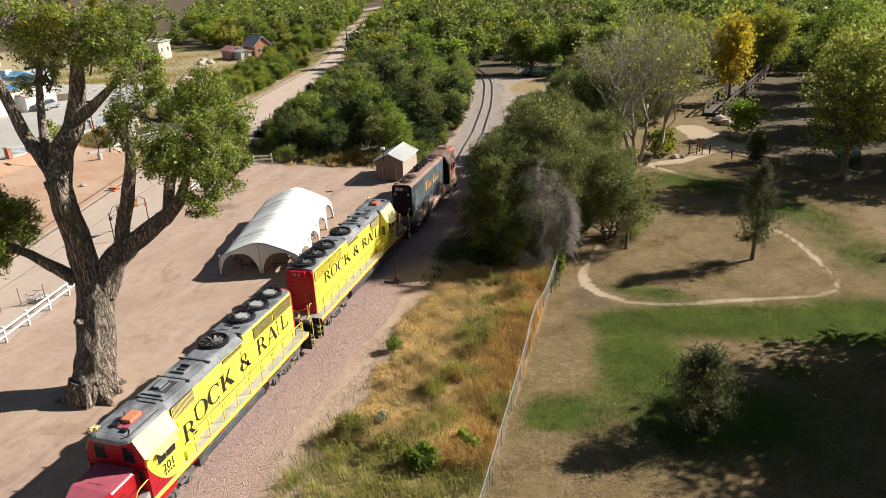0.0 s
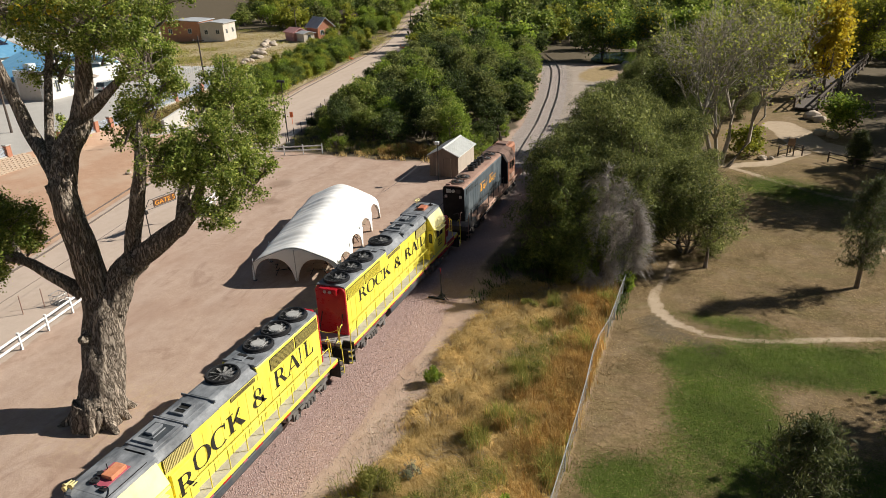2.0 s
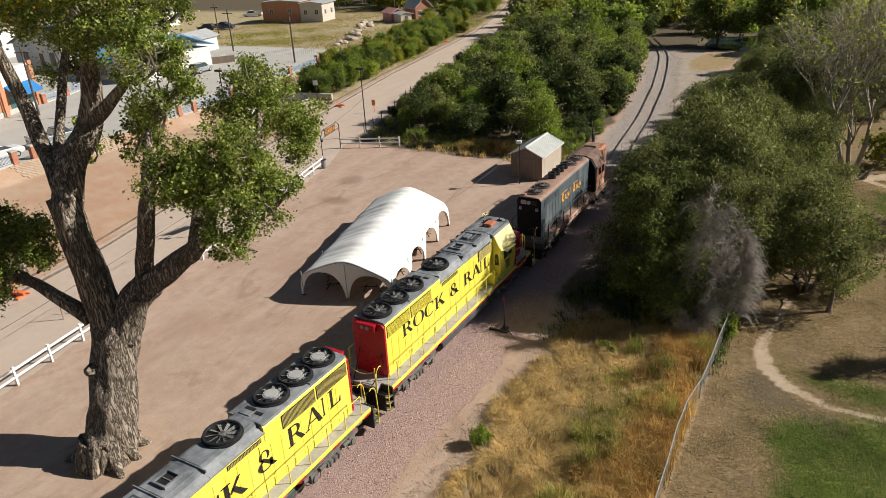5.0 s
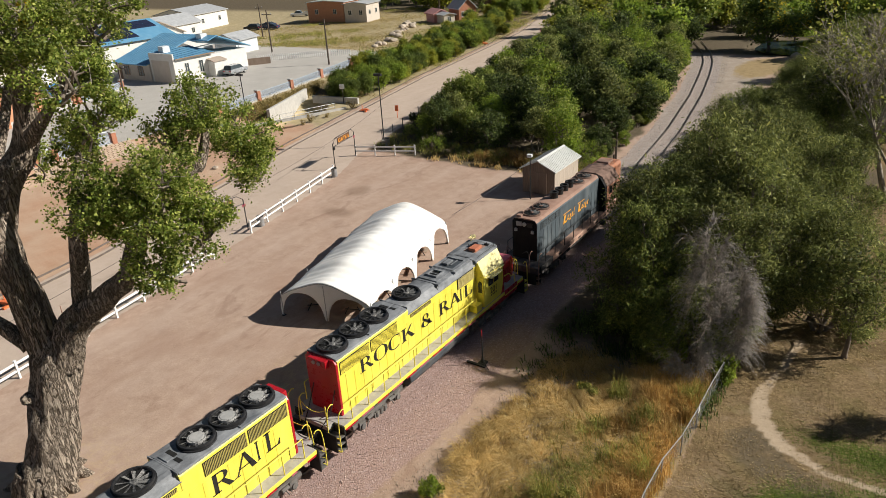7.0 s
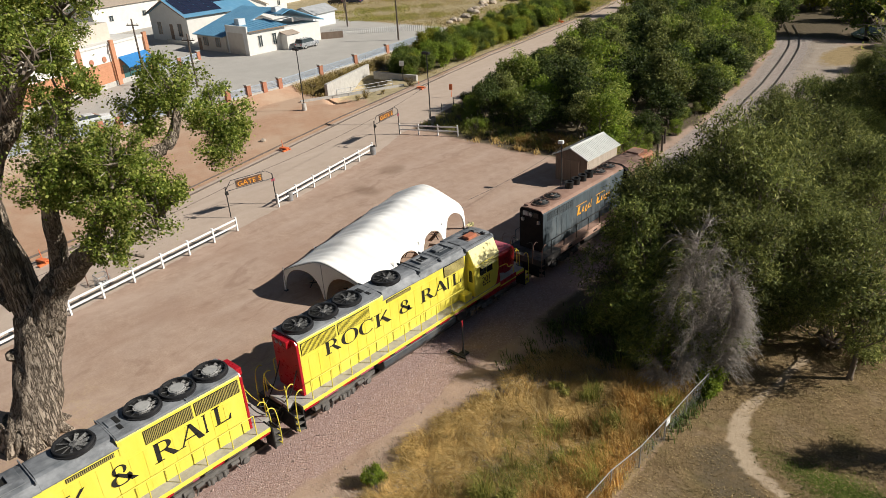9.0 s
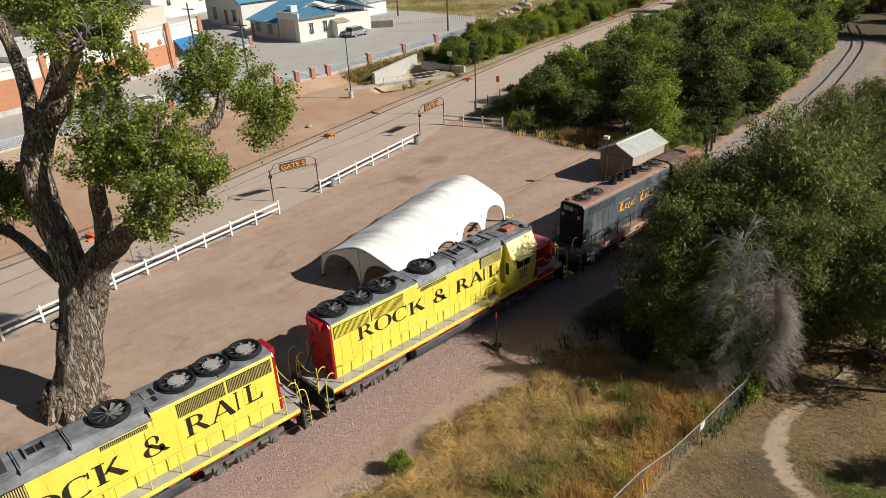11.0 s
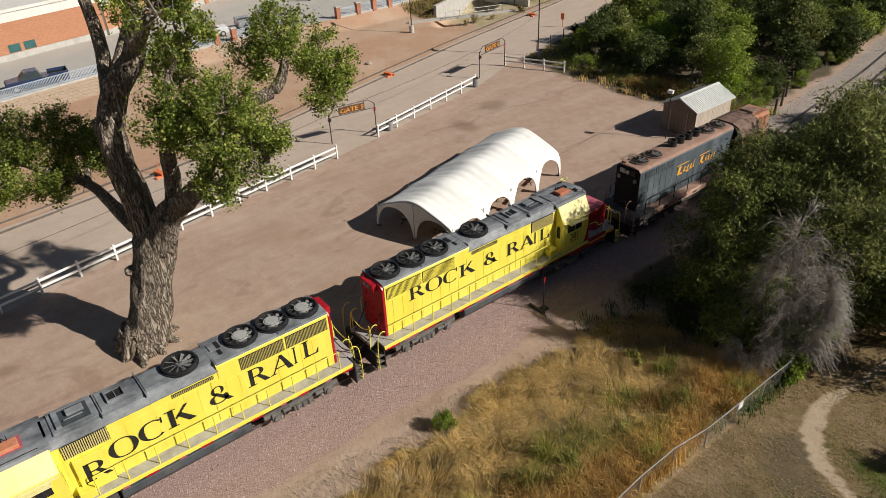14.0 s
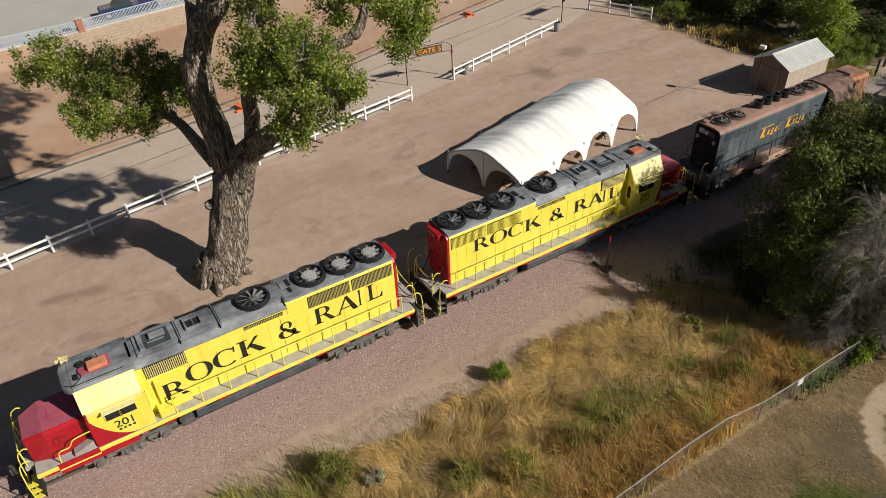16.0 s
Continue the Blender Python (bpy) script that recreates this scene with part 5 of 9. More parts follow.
    part("fuel_tank", MB().prism([(cx - 1.2, 1.1), (cx - 1.25, 0.7), (cx - 1.0, 0.38), (cx + 1.0, 0.38), (cx + 1.25, 0.7), (cx + 1.2, 1.1)], y0 + 4.6, y0 + 8.6), M_UNDER, base)
    truck(base, y0 + 2.0, cx, M_UNDER, 1)
    truck(base, y0 + 12.0, cx, M_UNDER, 1)
    part("coupler", MB().box(cx - 0.16, cx + 0.16, y0 - 1.75, y0 - 1.1, 0.78, 1.06), M_UNDER, base)
    part("pilot", MB().box(cx - 1.4, cx + 1.4, y0 - 1.16, y0 - 1.1, 0.4, 1.2), M_BLACK, base)
    base.matrix_basis = base.matrix_basis @ pose(0, 0, 0, 0, 0, turn)
    return base


old_loco(19.2, 0.35, 0.0)

# ---- the yard: tent, shed, fences, gates ----
def build_tent():
    o, ax = Vector((-7.9, 8.2, 0)), Vector((-0.235, 0.972, 0))
    cr = Vector((0.972, 0.235, 0))
    half, length, bay = 3.35, 13.3, 3.325
    base = thing("party_tent", o, "white vinyl party tent with scalloped arched openings", "tent")
    prof = [(1.0, 0.0), (0.995, 0.8), (0.975, 1.45), (0.92, 1.86), (0.82, 2.10), (0.60, 2.46), (0.36, 2.84), (0.16, 3.10), (0.06, 3.17), (0.0, 3.18)]

    def width_at(z):
        return float(np.interp(z, [p[1] for p in prof], [p[0] for p in prof])) * half

    def top_at(v):
        return float(np.interp(abs(v) / half, [p[0] for p in prof[::-1]], [p[1] for p in prof[::-1]]))

    def arch(t, b, h):
        q = (t % b) - b / 2
        w = b / 2 - 0.16
        return h * (1 - abs(q / w) ** 2.4) ** 0.5 if abs(q) < w else 0.02

    def ridge(a):
        e = min(a, length - a)
        sag = 0.06 * math.sin(math.pi * (a % bay) / bay)
        return 0.85 + 0.19 * min(a / length, 0.88) - 0.25 * max(0.0, a / length - 0.88) - sag * 1.1 + 0.006 * math.sin(a * 9.0)

    def lift(z, a):
        return z * ridge(a) if z > 1.2 else z * lerp(1, ridge(a), z / 1.2)

    # the long roof with its two scalloped sides
    mb = MB()
    na, ns = 120, 26
    for i in range(na + 1):
        a = length * i / na
        low = arch(a, bay, 1.86)
        side = [lerp(low, 2.0, k / 8) for k in range(8)]
        path = [(-width_at(z), z) for z in side]
        vs = [width_at(2.0) * (k / 9) for k in range(-9, 10)]
        path += [(v, top_at(v)) for v in vs]
        path += [(width_at(z), z) for z in side[::-1]]
        for v, z in path:
            p = o + ax * a + cr * v
            crease = 0.010 * math.sin(7.0 * a + 2.5 * v) * math.sin(1.9 * v + 0.7 * a) if z > 1.9 else 0.0
            mb.v.append((p.x, p.y, lift(z, a) + crease))
    w = len(mb.v) // (na + 1)
    for i in range(na):
        for k in range(w - 1):
            mb.f.append((i * w + k, i * w + k + 1, (i + 1) * w + k + 1, (i + 1) * w + k))
    roof = part("roof", mb, M_TENT, base, smooth=True)
    so = roof.modifiers.new("thickness", "SOLIDIFY")
    so.thickness, so.offset = 0.012, 0
    # the two ends
    for a, nm in ((0.0, "front_wall"), (length, "back_wall")):
        mb = MB()
        nv = 60
        for i in range(nv + 1):
            v = lerp(-half, half, i / nv)
            lo, hi = arch(v + half, half, 1.80), lift(top_at(v), a)
            hi = max(hi, lo + 0.02)
            for k in range(7):
                z = lerp(lo, hi, k / 6)
                lean = (0.0 if a else -0.0)
                p = o + ax * (a + lean) + cr * v * (width_at(min(z, 1.9)) / half if abs(v) > half * 0.97 else 1)
                mb.v.append((p.x, p.y, z))
        for i in range(nv):
            for k in range(6):
                mb.f.append((i * 7 + k, i * 7 + k + 1, (i + 1) * 7 + k + 1, (i + 1) * 7 + k))
        wl = part(nm, mb, M_TENT, base, smooth=True)
        so = wl.modifiers.new("thickness", "SOLIDIFY")
        so.thickness, so.offset = 0.012, 0
    for a in np.arange(0, length + 0.1, bay):
        for v in (-half, half):
            p = o + ax * a + cr * (v * 0.955)
            part("pole", MB().tube([(p.x, p.y, 0), (p.x, p.y, 1.75)], 0.03, 8), M_HUB, base)
            part("foot_plate", MB().box(p.x - 0.12, p.x + 0.12, p.y - 0.12, p.y + 0.12, 0, 0.03), M_FAN, base)
        hp = [o + ax * float(a) + cr * v + Vector((0, 0, lift(top_at(v), float(a)) - 0.06)) for v in np.linspace(-half * 0.92, half * 0.92, 13)]
        part("hoop", MB().tube(hp, 0.025, 6), M_HUB, base)
    for a in (0, length):
        p = o + ax * a
        part("pole", MB().tube([(p.x, p.y, 0), (p.x, p.y, 2.5)], 0.03, 8), M_HUB, base)
    return o, ax, cr


T_O, T_AX, T_CR = build_tent()
M_TABLE = surf("worn_brown_table_top", (0.30, 0.22, 0.16), (0.42, 0.33, 0.25), 3, 0.7, 0.1, 20)


def picnic_table():
    """A table with two benches fixed to its legs."""
    base = thing("picnic_table", (0, 0, 0), "brown picnic table with fixed benches under the tent", "picnic table", "tables under the tent")
    for k in range(4):
        part("table_board", MB().box(-0.9, 0.9, -0.36 + k * 0.185, -0.36 + k * 0.185 + 0.17, 0.72, 0.76), M_TABLE, base)
    for sy in (-1, 1):
        part("bench_board", MB().box(-0.9, 0.9, sy * 0.72 - 0.13, sy * 0.72 + 0.13, 0.42, 0.46), M_TABLE, base)
    for sx in (-0.6, 0.6):
        part("leg", MB().tube([(sx, -0.62, 0), (sx, -0.22, 0.72)], 0.035, 6).tube([(sx, 0.62, 0), (sx, 0.22, 0.72)], 0.035, 6).tube([(sx, -0.8, 0.40), (sx, 0.8, 0.40)], 0.03, 6), M_FAN, base)
    return base


_tb = picnic_table()
_first = True
for _a, _v, _r in ((1.8, 1.2, 10), (1.7, -1.6, 25), (4.6, 1.9, 5), (5.0, -1.0, 15), (8.0, 2.0, 20), (8.2, -1.2, 0), (11.2, 1.7, 12), (11.0, -1.3, 30)):
    _p = T_O + T_AX * _a + T_CR * _v
    _m = pose(_p.x, _p.y, 0.0, 0, 0, 100 + _r)
    if _first:
        _tb.matrix_basis = _m
        _first = False
    else:
        copy_thing(_tb, _m)


def build_shed():
    x0, x1, y0, y1, ev, rd = -8.15, -4.95, 34.75, 39.75, 2.38, 3.1
    xm = (x0 + x1) / 2
    base = thing("storage_shed", (xm, (y0 + y1) / 2, 0), "tan wooden storage shed with a pale ribbed metal gable roof", "shed")
    core = MB().prism([(x0 + 0.03, 0), (x1 - 0.03, 0), (x1 - 0.03, ev), (xm, rd - 0.04), (x0 + 0.03, ev)], y0 + 0.03, y1 - 0.03)
    body = part("wall", core, M_SHEDWALL, base)
    n = 16
    # gable planks, whose darker tone includes the front's shade
    for k in range(n):
        a, b = lerp(x0, x1, k / n) + 0.008, lerp(x0, x1, (k + 1) / n) - 0.008
        za, zb = (ev + (rd - ev) * (1 - abs(q - xm) / (xm - x0)) for q in (a, b))
        for ya, yb in ((y0, y0 + 0.03), (y1 - 0.03, y1)):
            part("plank", MB().prism([(a, 0.02), (b, 0.02), (b, zb - 0.02), (a, za - 0.02)], ya, yb), M_SHEDWALL, body)
    n = 24
    for k in range(n):
        a, b = lerp(y0, y1, k / n) + 0.008, lerp(y0, y1, (k + 1) / n) - 0.008
        for xa, xb in ((x0, x0 + 0.03), (x1 - 0.03, x1)):
            part("plank", MB().box(xa, xb, a, b, 0.02, ev), M_SHEDSIDE, body)
    rf = part("roof", MB().prism([(x0 - 0.2, ev - 0.12), (xm, rd), (x1 + 0.2, ev - 0.12), (x1 + 0.2, ev - 0.06), (xm, rd + 0.07), (x0 - 0.2, ev - 0.06)], y0 - 0.25, y1 + 0.25), M_SHEDROOF, base)
    for sx in (-1, 1):
        xe = x1 + 0.2 if sx > 0 else x0 - 0.2
        for k in range(24):
            ya = lerp(y0 - 0.25, y1 + 0.21, k / 23)
            vs = [(xe, ya, ev - 0.056), (xe, ya + 0.04, ev - 0.056), (xm, ya + 0.04, rd + 0.074), (xm, ya, rd + 0.074)]
            vs += [(x, y, z + 0.028) for x, y, z in vs]
            part("roof_rib", MB().add(vs, [(3, 2, 1, 0), (4, 5, 6, 7), (0, 1, 5, 4), (1, 2, 6, 5), (2, 3, 7, 6), (3, 0, 4, 7)]), M_SHEDROOF, rf)
    part("ridge_cap", MB().prism([(xm - 0.16, rd + 0.03), (xm, rd + 0.11), (xm + 0.16, rd + 0.03), (xm + 0.16, rd + 0.06), (xm, rd + 0.14), (xm - 0.16, rd + 0.06)], y0 - 0.25, y1 + 0.25), M_SHEDROOF, rf)
    dr = part("double_door", MB().box(xm - 0.85, xm + 0.85, y0 - 0.05, y0 - 0.005, 0.06, 2.05), M_SHEDWALL, base)
    part("door_gap", MB().box(xm - 0.012, xm + 0.012, y0 - 0.056, y0 - 0.05, 0.06, 2.05), M_BLACK, dr)
    for q in (-0.85, 0.79):
        part("door_trim", MB().box(xm + q, xm + q + 0.06, y0 - 0.07, y0 - 0.051, 0.06, 2.05), M_SHEDSIDE, dr)


build_shed()


def rail_fence(pts, spacing, label, end_brace=True):
    """A white two-rail fence from point to point."""
    (ax, ay), (bx, by) = pts
    base = thing("rail_fence", (ax, ay, 0), label, "fence", "white rail fences round the yard")
    L = math.hypot(bx - ax, by - ay)
    n = max(1, round(L / spacing))
    rz = math.atan2(by - ay, bx - ax)
    for k in range(n + 1):
        t = k / n
        x, y = lerp(ax, bx, t), lerp(ay, by, t)
        p = part("post", MB().obox((x, y, 0.58), (0.065, 0.065, 0.58), rz=rz), M_WHITE, base, bevel=0.008)
        part("post_cap", MB().obox((x, y, 1.175), (0.08, 0.08, 0.018), rz=rz), M_WHITE, p)
        if k < n:
            for z in (0.52, 0.98):
                mx, my = lerp(ax, bx, (k + 0.5) / n), lerp(ay, by, (k + 0.5) / n)
                part("rail", MB().obox((mx, my, z), (L / n / 2 - 0.06, 0.022, 0.075), rz=rz), M_WHITE, base)
    return base


rail_fence(((-13.6, -36.0), (-22.4, 11.1)), 2.45, "white two-rail vinyl fence along the yard's edge")
rail_fence(((-23.75, 16.1), (-27.7, 30.7)), 2.45, "white two-rail vinyl fence between two gates")
rail_fence(((-30.4, 37.3), (-24.2, 40.0)), 2.25, "short white two-rail vinyl fence beside the thicket")


def gate(a, b, word):
    """A sign frame on two posts over an opening in the fence."""
    a, b = Vector((*a, 0)), Vector((*b, 0))
    base = thing("gate_sign", a, "dark metal gate frame with an orange-lettered sign board", "gate sign", "gate signs over the fence openings")
    up = Vector((0, 0, 1))
    d = (b - a).normalized()
    nrm = Vector((d.y, -d.x, 0))
    if nrm.x < 0:
        nrm = -nrm
    L = (b - a).length
    for p in (a, b):
        part("post", MB().tube([p, p + up * 2.75], 0.045, 8), M_FAN, base)
    part("lower_bar", MB().tube([a + up * 2.35, b + up * 2.35], 0.03, 6), M_FAN, base)
    part("upper_bar", MB().tube([a + up * 2.45, a + d * 0.55 + up * 3.15, b - d * 0.55 + up * 3.15, b + up * 2.75], 0.03, 6), M_FAN, base)
    for t in (0.22, 0.78):
        part("upright", MB().tube([a + d * L * t + up * 2.35, a + d * L * t + up * 3.12], 0.022, 6), M_FAN, base)
    sgn = MB()
    c = a + d * L * 0.5 + up * 2.72
    rz = math.atan2(d.y, d.x)
    s = part("sign_board", sgn.obox(c, (L * 0.27, 0.03, 0.30), rz=rz), M_SIGNBROWN, base)
    me = letters(word, 0.56)
    me.materials.append(M_SIGNOR)
    xs = [v.co.x for v in me.vertices]
    ob = new("sign_letters", me)
    ob.parent, ob.matrix_parent_inverse = s, Matrix.Identity(4)
    wdt = max(xs) - min(xs)
    k = L * 0.5 / wdt
    q = c + nrm * 0.04 - d * (L * 0.25) - up * 0.2
    ang = math.degrees(math.atan2(d.y, d.x))
    ob.matrix_basis = pose(q.x, q.y, q.z, 90, 0, ang) @ Matrix.Diagonal((k, 1, 1, 1))
    part("lamp_box", MB().obox(a + up * 2.2 + nrm * 0.1, (0.12, 0.1, 0.12), rz=rz), M_BLACK, base)
    part("small_sign", MB().obox(b + up * 2.2, (0.16, 0.02, 0.12), rz=rz), M_REDPINK, base)
    return base


M_SIGNBROWN = surf("dark_brown_sign_board", (0.10, 0.05, 0.03), (0.15, 0.08, 0.045), 3, 0.6, 0.05, 20)
M_SIGNOR = surf("orange_sign_letters", (0.80, 0.30, 0.03), (0.88, 0.40, 0.05), 3, 0.5, 0.03, 20)
gate((-25.2, 12.3), (-24.6, 16.5), "GATE 5")
gate((-29.2, 32.6), (-30.3, 37.2), "GATE 6")


def barrel(x, y):
    base = thing("rubbish_barrel", (x, y, 0), "grey steel rubbish barrel beside the white fence", "barrel", "barrels beside the fence")
    part("drum", MB().tube([(x, y, z) for z in (0, 0.02, 0.28, 0.30, 0.32, 0.58, 0.60, 0.62, 0.88)], [0.28, 0.29, 0.29, 0.305, 0.29, 0.29, 0.305, 0.29, 0.29], 16), M_BIN, base)
    part("rim", MB().ring((x, y), 0.26, 0.305, 0.86, 0.91, 16), M_FAN, base)
    part("liner", MB().disc((x, y), 0.26, 0.80, 0.885, 14), M_BLACK, base)


M_BIN = surf("dull_grey_barrel", (0.20, 0.205, 0.21), (0.30, 0.30, 0.30), 3, 0.6, 0.1, 20, (0.2, 0.12, 0.08), 0.5, 2)
for _x, _y in ((-24.3, 17.7), (-27.5, 30.6), (-29.6, 42.0)):
    barrel(_x, _y)


def cone_frame(x, y, rz):
    """A toppled orange barricade."""
    base = thing("orange_barricade", (x, y, 0), "orange plastic barricade lying on the roadside", "barricade", "orange barricades by the tracks")
    part("leg", MB().obox((x, y, 0.18), (0.55, 0.05, 0.06), rz=rz).obox((x + 0.1, y + 0.35, 0.12), (0.5, 0.05, 0.06), rz=rz + 0.15), M_ORANGE, base)
    part("panel", MB().obox((x, y + 0.15, 0.3), (0.5, 0.22, 0.03), rz=rz), M_ORANGE, base, bevel=0.01)
    part("post", MB().tube([(x - 0.3, y + 0.2, 0.2), (x - 0.42, y + 0.2, 1.0)], 0.035, 6), M_ORANGE, base)
    part("foot", MB().obox((x + 0.35, y, 0.07), (0.12, 0.4, 0.07), rz=rz), M_ORANGE, base)


for _x, _y, _r in ((-36.8, 26.2, 0.2), (-43.4, 54.2, 0.6), (-29.6, -1.2, 0.3), (-58.6, 112, 0.4), (-54.6, 131, 0.2), (-56, 146, 0.5)):
    cone_frame(_x, _y, _r)


def light_pole(x, y, h, label, base_h=0.0, heads=2, r=0.07, m_=None):
    base = thing("lamp_post", (x, y, 0), label, "lamp post", "lamp posts round the yard")
    if base_h:
        part("concrete_base", MB().tube([(x, y, -0.1), (x, y, base_h)], [0.32, 0.28], 12), M_CONC, base)
    part("pole", MB().tube([(x, y, base_h), (x, y, h)], [r, r * 0.75], 10), m_ or M_FAN, base)
    for k in range(heads):
        dx = (k - (heads - 1) / 2) * 0.55
        part("lamp_head", MB().obox((x + dx, y - 0.12, h + 0.05), (0.22, 0.16, 0.13), rz=0.2), M_WHITE if h < 5 else M_FAN, base, bevel=0.02)
    return base


M_CONC = surf("pale_concrete", (0.42, 0.40, 0.37), (0.52, 0.50, 0.46), 2, 0.9, 0.15, 25, (0.34, 0.30, 0.26), 0.5, 0.8)
light_pole(-30.4, 42.4, 7.9, "dark steel lamp post beside the road fence", 0.45, 2)
light_pole(-48.7, 38.3, 7.6, "dark steel lamp post on a concrete base in red dirt", 0.9, 2)
light_pole(-6.6, 33.3, 4.0, "thin lamp post in front of the shed", 0.0, 1, 0.045)


# ---- chain-link fence ----
def wire_fence(pts, h, label):
    base = thing("chain_link_fence", (*pts[0], 0), label, "fence")
    for x, y in pts:
        part("post", MB().tube([(x, y, 0), (x, y, h)], 0.035, 8).tube([(x, y, h), (x, y, h + 0.04)], [0.045, 0.02], 8), M_GALV, base)
    for (ax, ay), (bx, by) in zip(pts, pts[1:]):
        part("top_rail", MB().tube([(ax, ay, h), (bx, by, h)], 0.024, 6), M_GALV, base)
        L = math.hypot(bx - ax, by - ay)
        n = int(L / 0.14)
        mb = MB()
        for k in range(-int(h / 0.14), n):
            for s in (1, -1):
                t0, t1 = k * 0.14, k * 0.14 + h
                z0, z1 = 0.0, h
                if t0 < 0:
                    z0, t0 = -t0, 0.0
                if t1 > L:
                    z1, t1 = h - (t1 - L), L
                if t1 <= t0:
                    continue
                if s < 0:
                    t0, t1 = L - t0, L - t1
                p, q = Vector((lerp(ax, bx, t0 / L), lerp(ay, by, t0 / L), z0)), Vector((lerp(ax, bx, t1 / L), lerp(ay, by, t1 / L), z1))
                mb.tube([p, q], 0.0022, 3, False)
        part("wire_mesh", mb, M_GALV, base, fix=False)
    return base


M_GALV = surf("galvanised_steel", (0.30, 0.30, 0.30), (0.46, 0.46, 0.46), 5, 0.5, 0.05, 30, metal=0.5)
_cl = wire_fence([(14.9, -14.5), (14.85, -11.6), (14.8, -8.6), (14.75, -5.6), (14.7, -2.6), (14.6, 0.2), (14.45, 2.8), (14.45, 5.0), (14.7, 7.0), (14.75, 9.2), (14.75, 11.4), (14.8, 13.6)], 1.15, "low galvanised chain-link fence between weeds and lawn")
part("small_sign", MB().box(14.70, 14.72, 9.4, 9.75, 0.62, 1.02), M_WHITE, _cl)


# a wire crate and rusty stakes behind the white fence
_b = thing("wire_crate", (-22.3, 0.2, 0), "grey wire crate standing behind the white fence", "crate")
for _z in (0.05, 0.4, 0.75):
    for _a, _c in (((-22.75, -0.2), (-21.85, -0.2)), ((-21.85, -0.2), (-21.85, 0.6)), ((-21.85, 0.6), (-22.75, 0.6)), ((-22.75, 0.6), (-22.75, -0.2))):
        part("wire_rail", MB().tube([(_a[0], _a[1], _z), (_c[0], _c[1], _z)], 0.022, 5), M_GALV, _b)
for _k in range(7):
    _x = -22.75 + 0.15 * _k
    for _yy in (-0.2, 0.6):
        part("upright_wire", MB().tube([(_x, _yy, 0), (_x, _yy, 0.78)], 0.014, 4), M_GALV, _b)
part("crate_floor", MB().box(-22.73, -21.87, -0.18, 0.58, 0.03, 0.06), M_UNDER, _b)
for _x, _y in ((-22.9, -0.6), (-21.6, 0.4), (-23.4, -1.9)):
    solo("metal_stake", MB().tube([(_x, _y, -0.1), (_x + 0.03, _y, 1.45)], 0.035, 6), M_RUST, "rusty metal stake behind the white fence", "stake", "stakes behind the fence")

# ---- trees ----
def quads_mesh(name, verts, n):
    me = bpy.data.meshes.new(name)
    me.vertices.add(4 * n)
    me.vertices.foreach_set("co", verts.astype(np.float32).ravel())
    me.loops.add(4 * n)
    me.loops.foreach_set("vertex_index", np.arange(4 * n, dtype=np.int32))
    me.polygons.add(n)
    me.polygons.foreach_set("loop_start", np.arange(0, 4 * n, 4, dtype=np.int32))
    me.update()
    return me


def leaves(name, centres, size, rng, up=0.5, aspect=0.75, jitter=0.35, droop=None):
    """A leaf, a bent diamond, at every centre."""
    n = len(centres)
    nrm = rng.normal(size=(n, 3))
    nrm[:, 2] += up * 2
    nrm /= np.linalg.norm(nrm, axis=1, keepdims=True)
    t = rng.normal(size=(n, 3))
    if droop is not None:
        t = t * 0.5 + droop
    t -= nrm * (t * nrm).sum(1, keepdims=True)
    t /= np.linalg.norm(t, axis=1, keepdims=True) + 1e-9
    b = np.cross(nrm, t)
    s = size * (1 + jitter * rng.normal(size=(n, 1))).clip(0.4, 1.8)
    fold = nrm * s * 0.12
    v = np.stack([centres - t * s * 0.5, centres + b * s * 0.5 * aspect + fold, centres + t * s * 0.55, centres - b * s * 0.5 * aspect + fold], 1)
    return quads_mesh(name, v, n)


def branch_pts(p, q, rng, bend=0.12, n=5):
    """A crooked way from p to q."""
    p, q = np.array(p, float), np.array(q, float)
    L = np.linalg.norm(q - p)
    out = [p + (q - p) * k / (n - 1) for k in range(n)]
    off = rng.normal(size=3) * bend * L
    for k in range(1, n - 1):
        t = k / (n - 1)
        out[k] = out[k] + off * math.sin(math.pi * t) + rng.normal(size=3) * bend * 0.25 * L
    return [Vector(o) for o in out]


